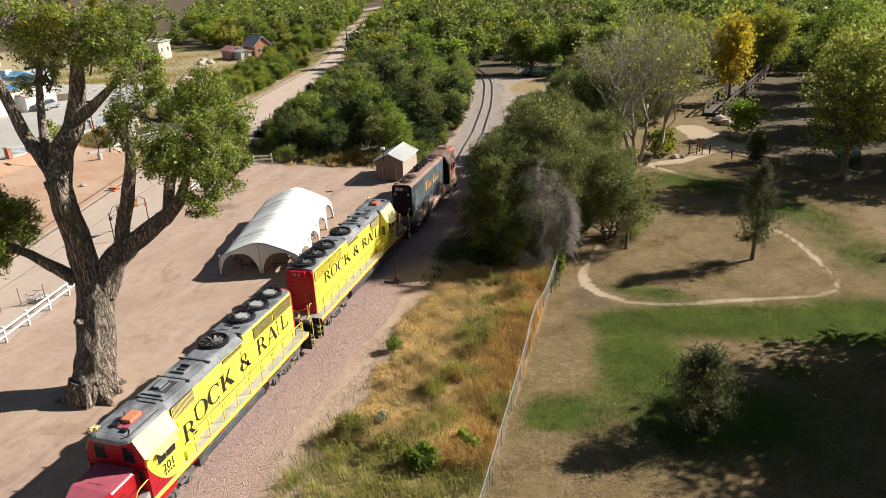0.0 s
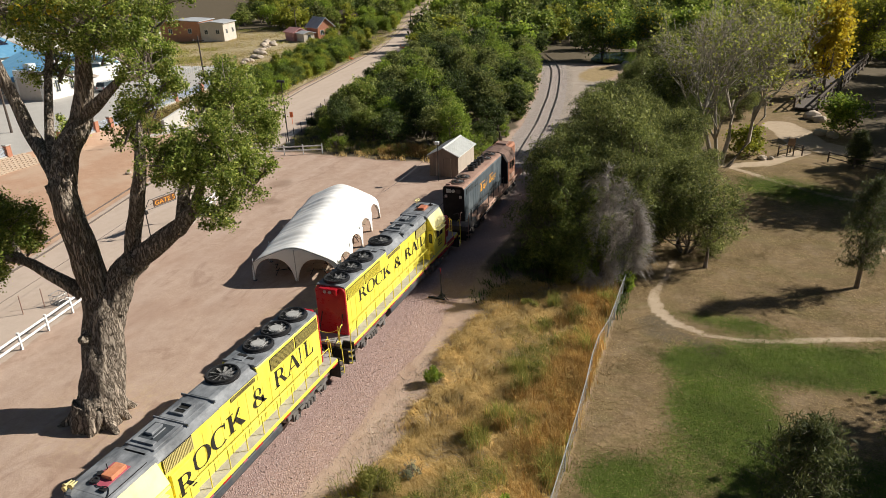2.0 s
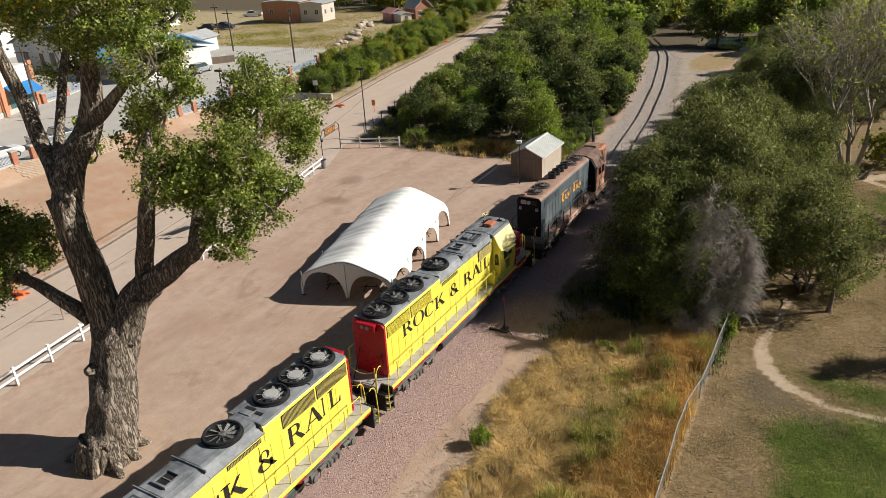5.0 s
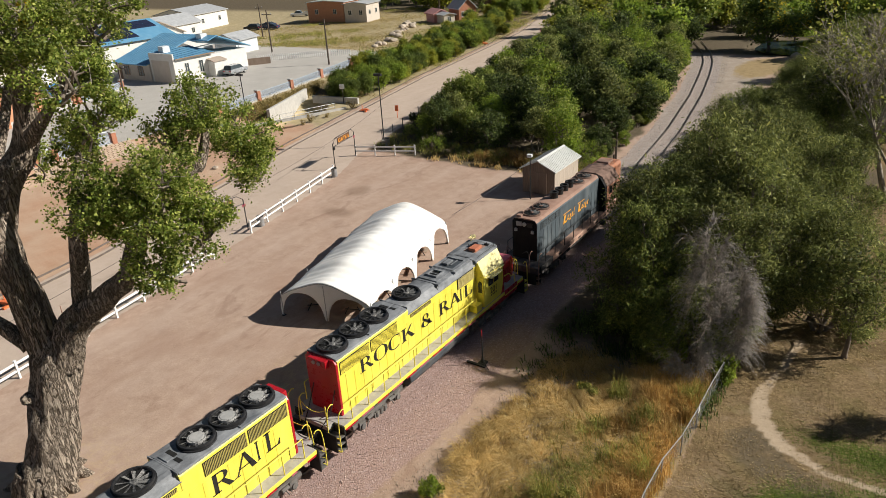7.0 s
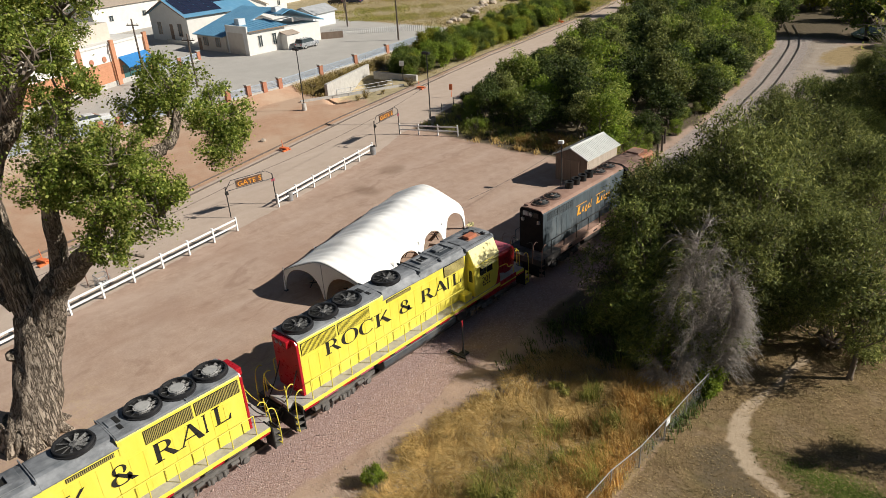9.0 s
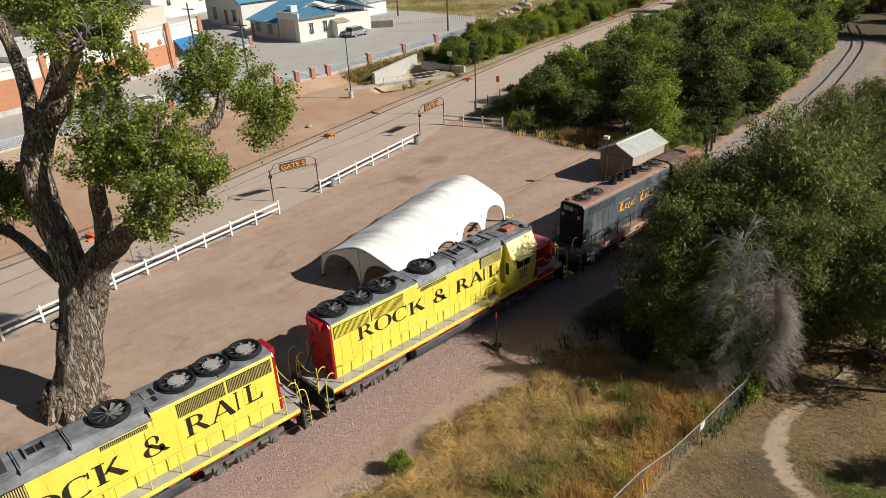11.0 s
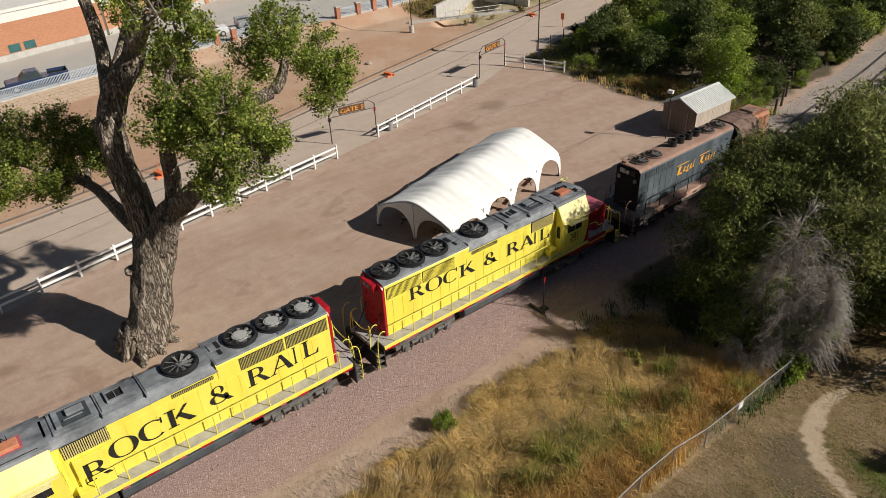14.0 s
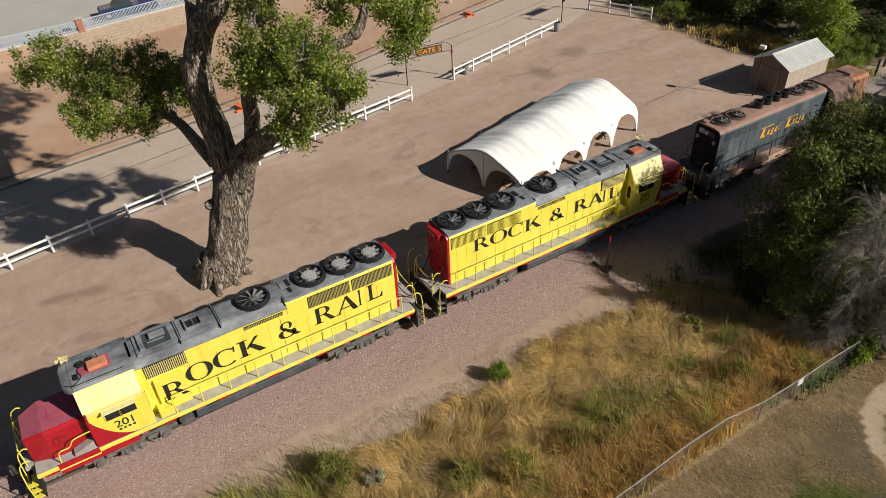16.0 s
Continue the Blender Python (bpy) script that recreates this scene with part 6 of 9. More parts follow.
def make_tree(name, label, blobs, trunk_r, fork_z, n_clump, per_clump, leaf_size, leaf_m, bark_m, seed, spread=0.45, up=0.5, aspect=0.75,
              lean=(0, 0), twigs=1, stems=1, bare=0.0, droop=None, category="tree", group="", leaf2=None, limb_r=0.45):
    """A tree at the origin. blobs: (x, y, z, rx, ry, rz) in which its boughs end and its leaves hang."""
    rng = np.random.default_rng(seed)
    base = thing(name, (0, 0, 0), label, category, group)
    wood = MB()
    fork = Vector((lean[0], lean[1], fork_z))
    foot = 1.5 if fork_z > 1 else 1.15
    feet = [Vector((0, 0, 0))] if stems == 1 else [Vector((0.35 * math.cos(6.28 * k / stems), 0.35 * math.sin(6.28 * k / stems), 0)) for k in range(stems)]
    for f_ in feet:
        top = fork if stems == 1 else Vector((f_.x * 2.5, f_.y * 2.5, fork_z))
        wood.tube([f_ + Vector((0, 0, -0.15)), f_ + Vector((0, 0, 0.12 * fork_z)), f_.lerp(top, 0.5) + Vector((0.05, 0.03, 0)), top], [trunk_r * foot, trunk_r * 1.08, trunk_r * 0.95, trunk_r * 0.85], 9)
    vol = np.array([b[3] * b[4] * b[5] for b in blobs]) ** 0.67
    share = np.maximum(1, (n_clump * vol / vol.sum()).astype(int))
    cen = []
    for i, (bl, k) in enumerate(zip(blobs, share)):
        c, r = np.array(bl[:3], float), np.array(bl[3:], float)
        src = fork if stems == 1 else Vector((feet[i % stems].x * 2.5, feet[i % stems].y * 2.5, fork_z))
        inner = Vector(c - np.array([0, 0, r[2] * 0.25]))
        pts = branch_pts(src, inner, rng, 0.10, 6)
        r0 = trunk_r * limb_r * (1.3 if i == 0 else 1.0)
        wood.tube(pts, [lerp(r0, r0 * 0.4, q / 5) for q in range(6)], 7)
        d = rng.normal(size=(k, 3))
        d /= np.linalg.norm(d, axis=1, keepdims=True)
        rad = 0.45 + 0.55 * rng.random((k, 1)) ** 0.6
        tips = c + d * r * rad
        tips[:, 2] = np.maximum(tips[:, 2], 0.25)
        for j, tip in enumerate(tips):
            if j % 2 == 0 and twigs:
                s_ = pts[int(rng.integers(2, 6))]
                wood.tube(branch_pts(s_, tip, rng, 0.12, 4), [r0 * 0.28, r0 * 0.2, r0 * 0.12, r0 * 0.05], 4, False)
        cen.append(tips)
    cen = np.concatenate(cen)
    keep = rng.random(len(cen)) >= bare
    cen = cen[keep]
    cl = np.repeat(cen, per_clump, axis=0)
    sc = np.repeat(rng.uniform(0.6, 1.3, (len(cen), 1)), per_clump, axis=0) * spread
    off = rng.normal(size=cl.shape) * sc
    off[:, 2] *= 0.75
    if droop is not None:
        off[:, 2] -= np.abs(rng.normal(size=len(off))) * 0.5 * spread
    pos = cl + off
    pos[:, 2] = np.maximum(pos[:, 2], 0.08)
    part("trunk", wood, bark_m, base, smooth=True, fix=False)
    if len(pos):
        me = leaves("crown", pos, leaf_size, rng, up, aspect, droop=droop)
        me.materials.append(leaf_m)
        part("crown", me, leaf_m, base)
    if leaf2 is not None:
        sel = rng.random(len(cen)) < leaf2[1]
        c2 = np.repeat(cen[sel], per_clump // 2, axis=0)
        c2 = c2 + rng.normal(size=c2.shape) * spread
        me = leaves("crown_tint", c2, leaf_size, rng, up, aspect)
        me.materials.append(leaf2[0])
        part("yellowed_foliage", me, leaf2[0], base)
    return base


def ball_blobs(h, w, n, seed, low=0.25):
    """n overlapping lumps that fill a crown of height h and half-width w."""
    rng = np.random.default_rng(seed)
    out = []
    for k in range(n):
        a, q = 6.283 * (k / n + 0.1 * rng.normal()), rng.uniform(0.25, 0.62)
        z = lerp(low + 0.12, 0.82, rng.random()) * h
        out.append((w * q * math.cos(a), w * q * math.sin(a), z, w * rng.uniform(0.38, 0.58), w * rng.uniform(0.38, 0.58), h * rng.uniform(0.13, 0.2)))
    out.append((0, 0, h * 0.82, w * 0.42, w * 0.42, h * 0.16))
    return out


def plant(protos, spots, seed, zmin=0.85, zmax=1.2):
    """Stands prototypes, built at the origin, on (x, y, size) spots, the first of each in place."""
    rnd = random.Random(seed)
    used = set()
    for i, (x, y, s) in enumerate(spots):
        p = protos[i % len(protos)]
        m = pose(x, y, float(ground_height(np.array(x), np.array(y))) - 0.05, 0, 0, rnd.uniform(0, 360)) @ Matrix.Diagonal((s, s, s * rnd.uniform(zmin, zmax), 1))
        if p.name in used:
            copy_thing_scaled(p, m)
        else:
            used.add(p.name)
            p.matrix_basis = m


def copy_thing_scaled(p, m):
    """copy_thing for a prototype that has been scaled itself."""
    keep = p.matrix_basis.copy()
    p.matrix_basis = Matrix.Identity(4)
    made = copy_thing(p, m)
    p.matrix_basis = keep
    return made


# the great cottonwood in the yard
def cottonwood():
    rng = np.random.default_rng(11)
    base = thing("cottonwood_tree", (-8.95, -9.2, 0), "huge old cottonwood with deeply furrowed bark and green leaves", "tree")
    wood = MB()
    F = Vector((-9.07, -7.25, 5.9))
    n = 44

    def thick(pts, rs, name="limb", ridges=0.08):
        """A bough with ridged bark."""
        pts = smooth_pts(pts, 7)
        m_ = len(pts)
        rr = [float(np.interp(k / (m_ - 1), np.linspace(0, 1, len(rs)), rs)) for k in range(m_)]
        mb = MB()
        for i, p in enumerate(pts):
            d = (pts[min(i + 1, m_ - 1)] - pts[max(i - 1, 0)]).normalized()
            a = d.cross(Vector((0, 1, 0)) if abs(d.y) < 0.9 else Vector((1, 0, 0))).normalized()
            b = d.cross(a)
            for k in range(n):
                t = 2 * math.pi * k / n
                q = 1 + ridges * (0.7 * math.sin(9 * t + 1.1 * math.sin(i * 0.55)) + 0.7 * abs(math.sin(7.5 * t - 0.9 * math.sin(i * 0.4 + 1.0))) - 0.5 + 0.3 * math.sin(17 * t + i * 0.9)) + 0.05 * math.sin(3 * t + i * 0.8)
                mb.v.append(p + rr[i] * q * (math.cos(t) * a + math.sin(t) * b))
        for i in range(m_ - 1):
            for k in range(n):
                mb.f.append((i * n + k, i * n + (k + 1) % n, (i + 1) * n + (k + 1) % n, (i + 1) * n + k))
        mb.f += [tuple(range(n - 1, -1, -1)), tuple(range(len(mb.v) - n, len(mb.v)))]
        return part(name, mb, M_BARK, base, smooth=True, fix=False)

    thick([(-9.0, -9.3, -0.4), (-9.0, -9.25, 0.25), (-8.97, -8.75, 1.3), (-9.02, -8.0, 3.6), F, F + Vector((-0.1, 0.1, 1.0))], [1.55, 1.30, 1.10, 1.0, 1.02, 0.7], "trunk", 0.06)
    thick([(-9.1, -8.2, 4.3), (-9.2, -8.8, 4.45), (-9.25, -9.1, 4.5)], [0.4, 0.3, 0.14], "burl", 0.12)
    for k in range(9):   # root flares
        a = 2 * math.pi * k / 9 + 0.3
        d = Vector((math.cos(a), math.sin(a), 0))
        o = Vector((-9.0, -9.25, 0))
        thick([o + d * 0.75 + Vector((0, 0, 1.1)), o + d * 1.2 + Vector((0, 0, 0.4)), o + d * rng.uniform(1.5, 2.1) + Vector((0, 0, -0.12))], [0.40, 0.30, 0.13], "root", 0.05)
    U = Vector((-9.5, -7.7, 12.4))
    thick([F + Vector((-0.25, 0.0, -0.7)), (-9.15, -7.55, 8.2), (-9.2, -7.75, 10.3), U], [0.80, 0.70, 0.64, 0.60])
    thick([(-9.2, -7.75, 10.9), (-9.75, -7.5, 12.1), (-10.5, -7.1, 13.0), (-12.0, -6.5, 14.3), (-12.9, -6.3, 16.3), (-13.1, -6.6, 18.4), (-12.6, -6.8, 20.4)], [0.34, 0.39, 0.37, 0.33, 0.28, 0.22, 0.12])
    thick([U - Vector((0, 0, 0.6)), (-9.55, -6.8, 13.7), (-9.3, -5.7, 15.1), (-8.7, -5.5, 17.4), (-7.6, -5.8, 20.2)], [0.62, 0.58, 0.50, 0.36, 0.14])
    thick([(-9.3, -5.7, 15.1), (-7.6, -5.6, 16.2), (-5.8, -5.4, 17.6)], [0.34, 0.24, 0.08])
    K = Vector((-7.1, -6.2, 8.2))
    thick([F + Vector((0.3, 0.1, -0.5)), (-8.1, -6.7, 7.1), K], [0.74, 0.70, 0.60])
    thick([K - Vector((0.3, 0.1, 0.3)), (-5.6, -5.9, 9.2), (-4.5, -5.7, 10.0), (-3.7, -5.5, 10.9), (-3.3, -5.2, 12.0), (-2.9, -5.0, 13.4)], [0.56, 0.48, 0.40, 0.30, 0.2, 0.09])
    thick([(-7.6, -6.3, 7.7), (-7.3, -6.1, 9.3), (-6.4, -6.2, 11.3), (-6.0, -5.9, 13.3), (-6.3, -5.2, 15.0)], [0.42, 0.38, 0.34, 0.26, 0.09])
    thick([(-4.5, -5.7, 9.9), (-4.9, -4.4, 11.6), (-4.6, -2.9, 13.0), (-4.4, -1.2, 13.6), (-4.5, -0.4, 15.4)], [0.30, 0.28, 0.30, 0.26, 0.10])
    thick([(-9.6, -7.9, 6.6), (-10.9, -8.5, 7.8), (-11.8, -9.1, 8.7), (-12.6, -11.0, 9.9), (-12.6, -13.0, 11.4)], [0.40, 0.28, 0.22, 0.14, 0.06])
    thick([(-11.7, -9.0, 8.5), (-12.9, -8.6, 9.6), (-13.0, -9.0, 11.2)], [0.18, 0.13, 0.05])
    thick([(-10.5, -7.1, 13.0), (-11.8, -5.4, 15.2), (-12.7, -4.0, 17.2), (-13.4, -2.2, 19.6), (-13.6, 0.2, 22.2), (-13.0, 2.6, 23.4)], [0.24, 0.20, 0.18, 0.15, 0.11, 0.05])
    thick([(-13.4, -1.6, 20.2), (-15.2, -0.6, 22.0), (-17.0, 1.0, 23.0)], [0.12, 0.09, 0.04])
    thick([(-13.3, -1.2, 20.8), (-11.2, 0.8, 22.2), (-8.0, 0.8, 22.8)], [0.12, 0.09, 0.04])
    kn = part("knot", MB().ring((0, 0), 0.15, 0.30, 0, 0.16, 16).disc((0, 0), 0.16, 0.01, 0.03, 12), M_BARK, base)
    kn.matrix_basis = look((-7.25, -6.95, 7.75), (-12, -3.0, 4.5))
    blobs = [(-3.0, -5.0, 13.3, 2.1, 2.3, 1.8, 5), (-1.5, -3.9, 12.1, 1.4, 1.6, 1.2, 2.6), (-3.6, -6.4, 13.7, 1.5, 1.5, 1.4, 2.6), (-1.7, -4.9, 14.6, 1.2, 1.5, 1.1, 2.2), (-2.3, -5.5, 10.9, 1.1, 1.1, 0.9, 1.4),
             (-4.4, -0.7, 15.9, 1.6, 1.6, 1.5, 2.8), (-4.4, 1.1, 14.4, 1.6, 1.5, 1.5, 2.8), (-4.9, -1.9, 14.9, 1.2, 1.1, 1.1, 1.5), (-3.6, 0.7, 13.1, 1.3, 1.3, 0.9, 1.5), (-4.2, 2.0, 13.0, 0.9, 0.9, 0.7, 0.8),
             (-7.0, -6.2, 19.8, 2.5, 2.3, 1.5, 5), (-4.7, -5.7, 18.3, 1.8, 1.8, 1.5, 3), (-5.6, -4.7, 16.4, 1.5, 1.5, 1.4, 2.2), (-7.6, -4.6, 14.6, 1.2, 1.2, 1.5, 1.8), (-10.2, -7.4, 20.4, 2.4, 2.4, 1.5, 4),
             (-12.8, -3.6, 17.4, 1.7, 1.7, 1.5, 2.0), (-6.0, -3.6, 20.0, 2.0, 2.2, 1.4, 3), (-12.2, -4.2, 13.7, 1.0, 1.0, 1.1, 0.9), (-9.6, -3.0, 18.6, 1.6, 1.6, 1.2, 1.8),
             (-14.0, 0.0, 22.4, 2.2, 2.0, 1.3, 2.6), (-17.0, 1.5, 23.2, 2.2, 2.0, 1.3, 2.2), (-10.5, 2.5, 23.4, 2.0, 2.2, 1.3, 2.2), (-13.2, 4.0, 23.8, 2.0, 2.0, 1.3, 2.0), (-15.6, -3.0, 22.6, 2.0, 1.8, 1.3, 2.0), (-7.0, 0.5, 22.8, 2.0, 2.0, 1.3, 2.2),
             (-12.9, -9.2, 10.8, 1.5, 1.5, 1.8, 4.8), (-12.6, -11.8, 11.4, 1.6, 1.6, 1.6, 4.6), (-12.5, -13.8, 12.6, 1.2, 1.4, 1.2, 2.8), (-12.8, -7.8, 9.7, 1.1, 1.1, 1.4, 3.4), (-12.5, -12.8, 9.5, 1.2, 1.2, 1.0, 2.4), (-12.6, -10.4, 8.9, 1.3, 1.5, 1.0, 3.0)]
    tw = MB()
    dead = MB()
    cens = []
    tot = sum(b[6] for b in blobs)
    for b in blobs:
        k = int(1240 * b[6] / tot)
        d = rng.normal(size=(k, 3))
        d /= np.linalg.norm(d, axis=1, keepdims=True)
        tips = np.array(b[:3]) + d * np.array(b[3:6]) * (0.3 + 0.75 * rng.random((k, 1)) ** 0.7)
        hub = np.array(b[:3]) - np.array([0, 0, b[5] * 0.5])
        for j in range(0, k, 3):
            tw.tube(branch_pts(hub + rng.normal(size=3) * 0.3, tips[j], rng, 0.12, 4), [0.07, 0.05, 0.03, 0.012], 4, False)
        for j in range(1, k, 4):
            q = tips[j] + (tips[j] - hub) * 0.22
            dead.tube(branch_pts(hub, q, rng, 0.16, 5), [0.034, 0.028, 0.02, 0.013, 0.006], 4, False)
        cens.append(tips)
    cen = np.concatenate(cens)
    part("twig_mass", tw, M_BARK2, base, fix=False)["kind"] = "stuff"
    part("dead_twig_mass", dead, M_TWIG, base, "pale dead twigs", fix=False)["kind"] = "stuff"
    cl = np.repeat(cen, 150, axis=0)
    pos = cl + rng.normal(size=cl.shape) * np.repeat(rng.uniform(0.11, 0.25, (len(cen), 1)), 150, axis=0)
    me = leaves("crown", pos, 0.10, rng, 0.35, 0.85)
    me.materials.append(M_LEAF_A)
    part("crown", me, M_LEAF_A, base)
    sel = cen[(cen[:, 2] > 19.5) & (cen[:, 0] < -6)][:14]
    ye = np.repeat(sel, 30, axis=0)
    me = leaves("crown_tint", ye + rng.normal(size=ye.shape) * 0.3, 0.18, rng, 0.35, 0.85)
    me.materials.append(M_LEAF_Y)
    part("yellowed_foliage", me, M_LEAF_Y, base, "a few yellowed leaves")
    return base


cottonwood()

# the thicket between road and track, low along the road and higher towards the track
# the two M_LEAF_F trees have their shade put into the leaf colour
THICK = [make_tree("thicket_tree", lb, ball_blobs(6.5, 2.8, 9, 20 + k, 0.06), 0.14, 1.0, 230, 30, 0.21, lm, M_BARK2, 30 + k, 0.30, 0.45,
                   stems=3, group="thicket trees between road and track")
         for k, (lm, lb) in enumerate(((M_LEAF_F, "dense green thicket tree behind the yard, leaves darkened for shade"), (M_LEAF_D, "grey-green thicket tree behind the yard"), (M_LEAF_C, "bright green thicket tree behind the yard"),
                                       (M_LEAF_F, "green thicket tree with open boughs, leaves darkened for shade"), (M_LEAF_A, "olive green thicket tree behind the yard")))]
_r = random.Random(8)
_sp = []
for _y in np.arange(45.5, 114, 4.2):
    _xl, _xr = float(line_x(_y, FENCE)) + 2.4, float(line_x(_y, TRACK)) - 3.8
    if _y < 50:
        _xr -= 2.0
    _x = _xl
    while _x < _xr:
        _high = min(6.9, 0.7 + 0.62 * (_x - _xl + 2.0), (2.2 if _y < 58 else 4.2) + 0.9 * (_xr + 1.5 - _x)) * (0.9 if _y < 47 else 1.0)
        _sp.append((_x + _r.uniform(-0.6, 0.6), _y + _r.uniform(-1.2, 1.2), _high / 6.8 * _r.uniform(0.82, 1.15)))
        _x += max(1.7, _high * 0.66)
for _y in np.arange(46.5, 113, 1.9):        # low bushes beside the ballast
    _sp.append((float(line_x(_y, TRACK)) - _r.uniform(3.3, 4.8), _y, _r.uniform(0.16, 0.34)))
plant(THICK, _sp, 4, 0.85, 1.15)

# ---- grasses and weeds ----
def blades(name, roots, height, width, lean, rng, curl=0.6):
    """Grass blades of two joints: roots (n, 3), height (n,), lean (n, 2) sideways for each metre of height."""
    n = len(roots)
    h = height[:, None]
    side = rng.normal(size=(n, 2))
    side /= np.linalg.norm(side, axis=1, keepdims=True)
    side = np.concatenate([side, np.zeros((n, 1))], 1) * width * 0.5
    ld = np.concatenate([lean, np.zeros((n, 1))], 1)
    mid = roots + np.array([0, 0, 0.6]) * h + ld * h * 0.3
    tip = roots + np.array([0, 0, 1.0]) * h * (1 - curl * np.linalg.norm(lean, axis=1, keepdims=True).clip(0, 1)) + ld * h
    v = np.stack([roots - side, roots + side, mid + side * 0.8, mid - side * 0.8, tip + side * 0.15, tip - side * 0.15], 1)
    me = bpy.data.meshes.new(name)
    me.vertices.add(6 * n)
    me.vertices.foreach_set("co", v.astype(np.float32).ravel())
    b = np.arange(n)[:, None] * 6
    q = np.concatenate([b + [0, 1, 2, 3], b + [3, 2, 4, 5]], 1).reshape(-1).astype(np.int32)
    me.loops.add(8 * n)
    me.loops.foreach_set("vertex_index", q)
    me.polygons.add(2 * n)
    me.polygons.foreach_set("loop_start", np.arange(0, 8 * n, 4, dtype=np.int32))
    me.update()
    return me


def sow(name, label, n, pick, h, w, lean, material, seed, tuft=9, spread=0.16, swirl=0.0, category="grass"):
    """Tufts of blades where pick(x, y) holds."""
    rng = np.random.default_rng(seed)
    pts = []
    while sum(len(p) for p in pts) < n:
        xy = pick[0] + rng.random((n * 3, 2)) * (np.array(pick[1]) - pick[0])
        keep = pick[2](xy[:, 0], xy[:, 1]) > rng.random(len(xy))
        if not keep.any():
            break
        pts.append(xy[keep])
    xy = np.concatenate(pts)[:n]
    tone = rng.uniform(0.65, 1.25, len(xy))
    r = np.repeat(xy, tuft, 0) + rng.normal(size=(len(xy) * tuft, 2)) * spread
    hh = np.repeat(tone, tuft) * h * rng.uniform(0.7, 1.15, len(r))
    ang = swirl * (waves(r[:, 0], r[:, 1], 0.55, 3.0) + 0.6 * waves(r[:, 0], r[:, 1], 1.3, 8.0)) * 2.2 + 3.6
    ln = lean * np.stack([np.cos(ang), np.sin(ang)], 1) + rng.normal(size=(len(r), 2)) * 0.28
    z = ground_height(r[:, 0], r[:, 1]) - 0.02
    me = blades(name, np.column_stack([r, z]), hh, w, ln, rng)
    me.materials.append(material)
    return tagged(new(name, me), label, category, kind="stuff")


def box_dry(x, y):
    w = waves(x, y, 0.5, 1.0)
    return step(6.2, 7.6, x + 0.8 * w) * step(14.4, 13.0, x + 0.5 * w) * step(-10.5, -8.5, y + 0.25 * (x - 8)) * step(13.2, 10.5, y + 0.7 * w) * (0.55 + 0.45 * w) * (0.3 + 0.7 * step(-0.45, 0.35, waves(x, y, 1.7, 3.0)))


sow("dry_grass", "matted golden dry grass combed by the wind", 15000, (np.array((5.5, -14)), (15, 14), box_dry), 0.66, 0.022, 0.85, M_DRY, 1, 11, 0.15, 1.3)
sow("pale_straw", "pale broken straw among dry grass", 2200, (np.array((5.5, -10)), (14, 13), lambda x, y: box_dry(x, y) * step(-0.1, 0.5, waves(x, y, 0.8, 6))), 0.55, 0.03, 0.9, M_GREYW, 2, 7, 0.2, 1.0)
sow("rust_weeds", "rust-orange upright weeds along the wire fence", 2300, (np.array((10.8, -11)), (14.8, 13.5), lambda x, y: step(11.9, 13.4, x + 0.5 * waves(x, y, 0.7, 2)) * step(14.7, 14.3, x) * (0.5 + 0.5 * waves(x, y, 0.45, 7))), 1.05, 0.024, 0.22, M_ORG, 3, 10, 0.13)
sow("green_weeds", "yellow-green upright weeds among dry grass", 620, (np.array((8.5, -11)), (14.6, 14), lambda x, y: step(0.1, 0.7, waves(x, y, 0.62, 4.4)) * step(9.0, 11.5, x)), 0.85, 0.028, 0.28, M_WEED, 4, 10, 0.16)
sow("tall_weeds", "tall green and yellow weeds beside the gravel", 620, (np.array((5.6, -20)), (14.8, -7.6), lambda x, y: step(-8.2, -10.0, y + 0.22 * (x - 8) + 0.9 * waves(x, y, 0.6, 5)) * (0.65 + 0.35 * waves(x, y, 0.9, 1))), 0.95, 0.026, 0.35, M_WEED, 5, 11, 0.22)
sow("grey_weeds", "grey dead weeds at the edge of the gravel", 850, (np.array((3.8, -14)), (9, 9), lambda x, y: step(4.6, 6.0, x - 0.06 * y + 0.7 * waves(x, y, 0.6, 2)) * step(8.0, 6.6, x - 0.06 * y + 0.6 * waves(x, y, 0.8, 9)) * 0.8), 0.17, 0.022, 0.7, M_GREYW, 6, 8, 0.22)
# weeds given the dark leaf colour to deepen the willows' shade
sow("shaded_weeds", "low weeds under the willows, coloured dark for shade", 1500, (np.array((4.5, 8)), (15, 20), lambda x, y: step(-0.4, 0.6, waves(x, y, 0.5, 3)) * step(8, 12, y) * step(4.5, 7.5, x)), 0.5, 0.05, 0.4, M_LEAF_F, 7, 8, 0.22)
sow("lawn_grass", "short patchy lawn grass", 26000, (np.array((15, -16)), (42, 48), lambda x, y: zones(x, y)[:, 3] * 1.2), 0.12, 0.024, 0.6, M_LAWN, 8, 8, 0.26)
sow("dry_lawn_grass", "short dry lawn grass", 26000, (np.array((14.4, -14)), (40, 48), lambda x, y: (1 - zones(x, y)[:, 3]) * (1 - zones(x, y)[:, 4]) * (0.45 + 0.55 * waves(x, y, 0.7, 2.0)).clip(0.05, 1)), 0.12, 0.026, 0.8, M_DRYLAWN, 9, 7, 0.26)
sow("roadside_weeds", "golden and green weeds behind the yard", 560, (np.array((-31, 40)), (-3, 45.5), lambda x, y: step(40.2, 41.2, y) * (0.6 + 0.4 * waves(x, y, 0.7, 3))), 0.8, 0.03, 0.35, M_WEED, 10, 9, 0.24)
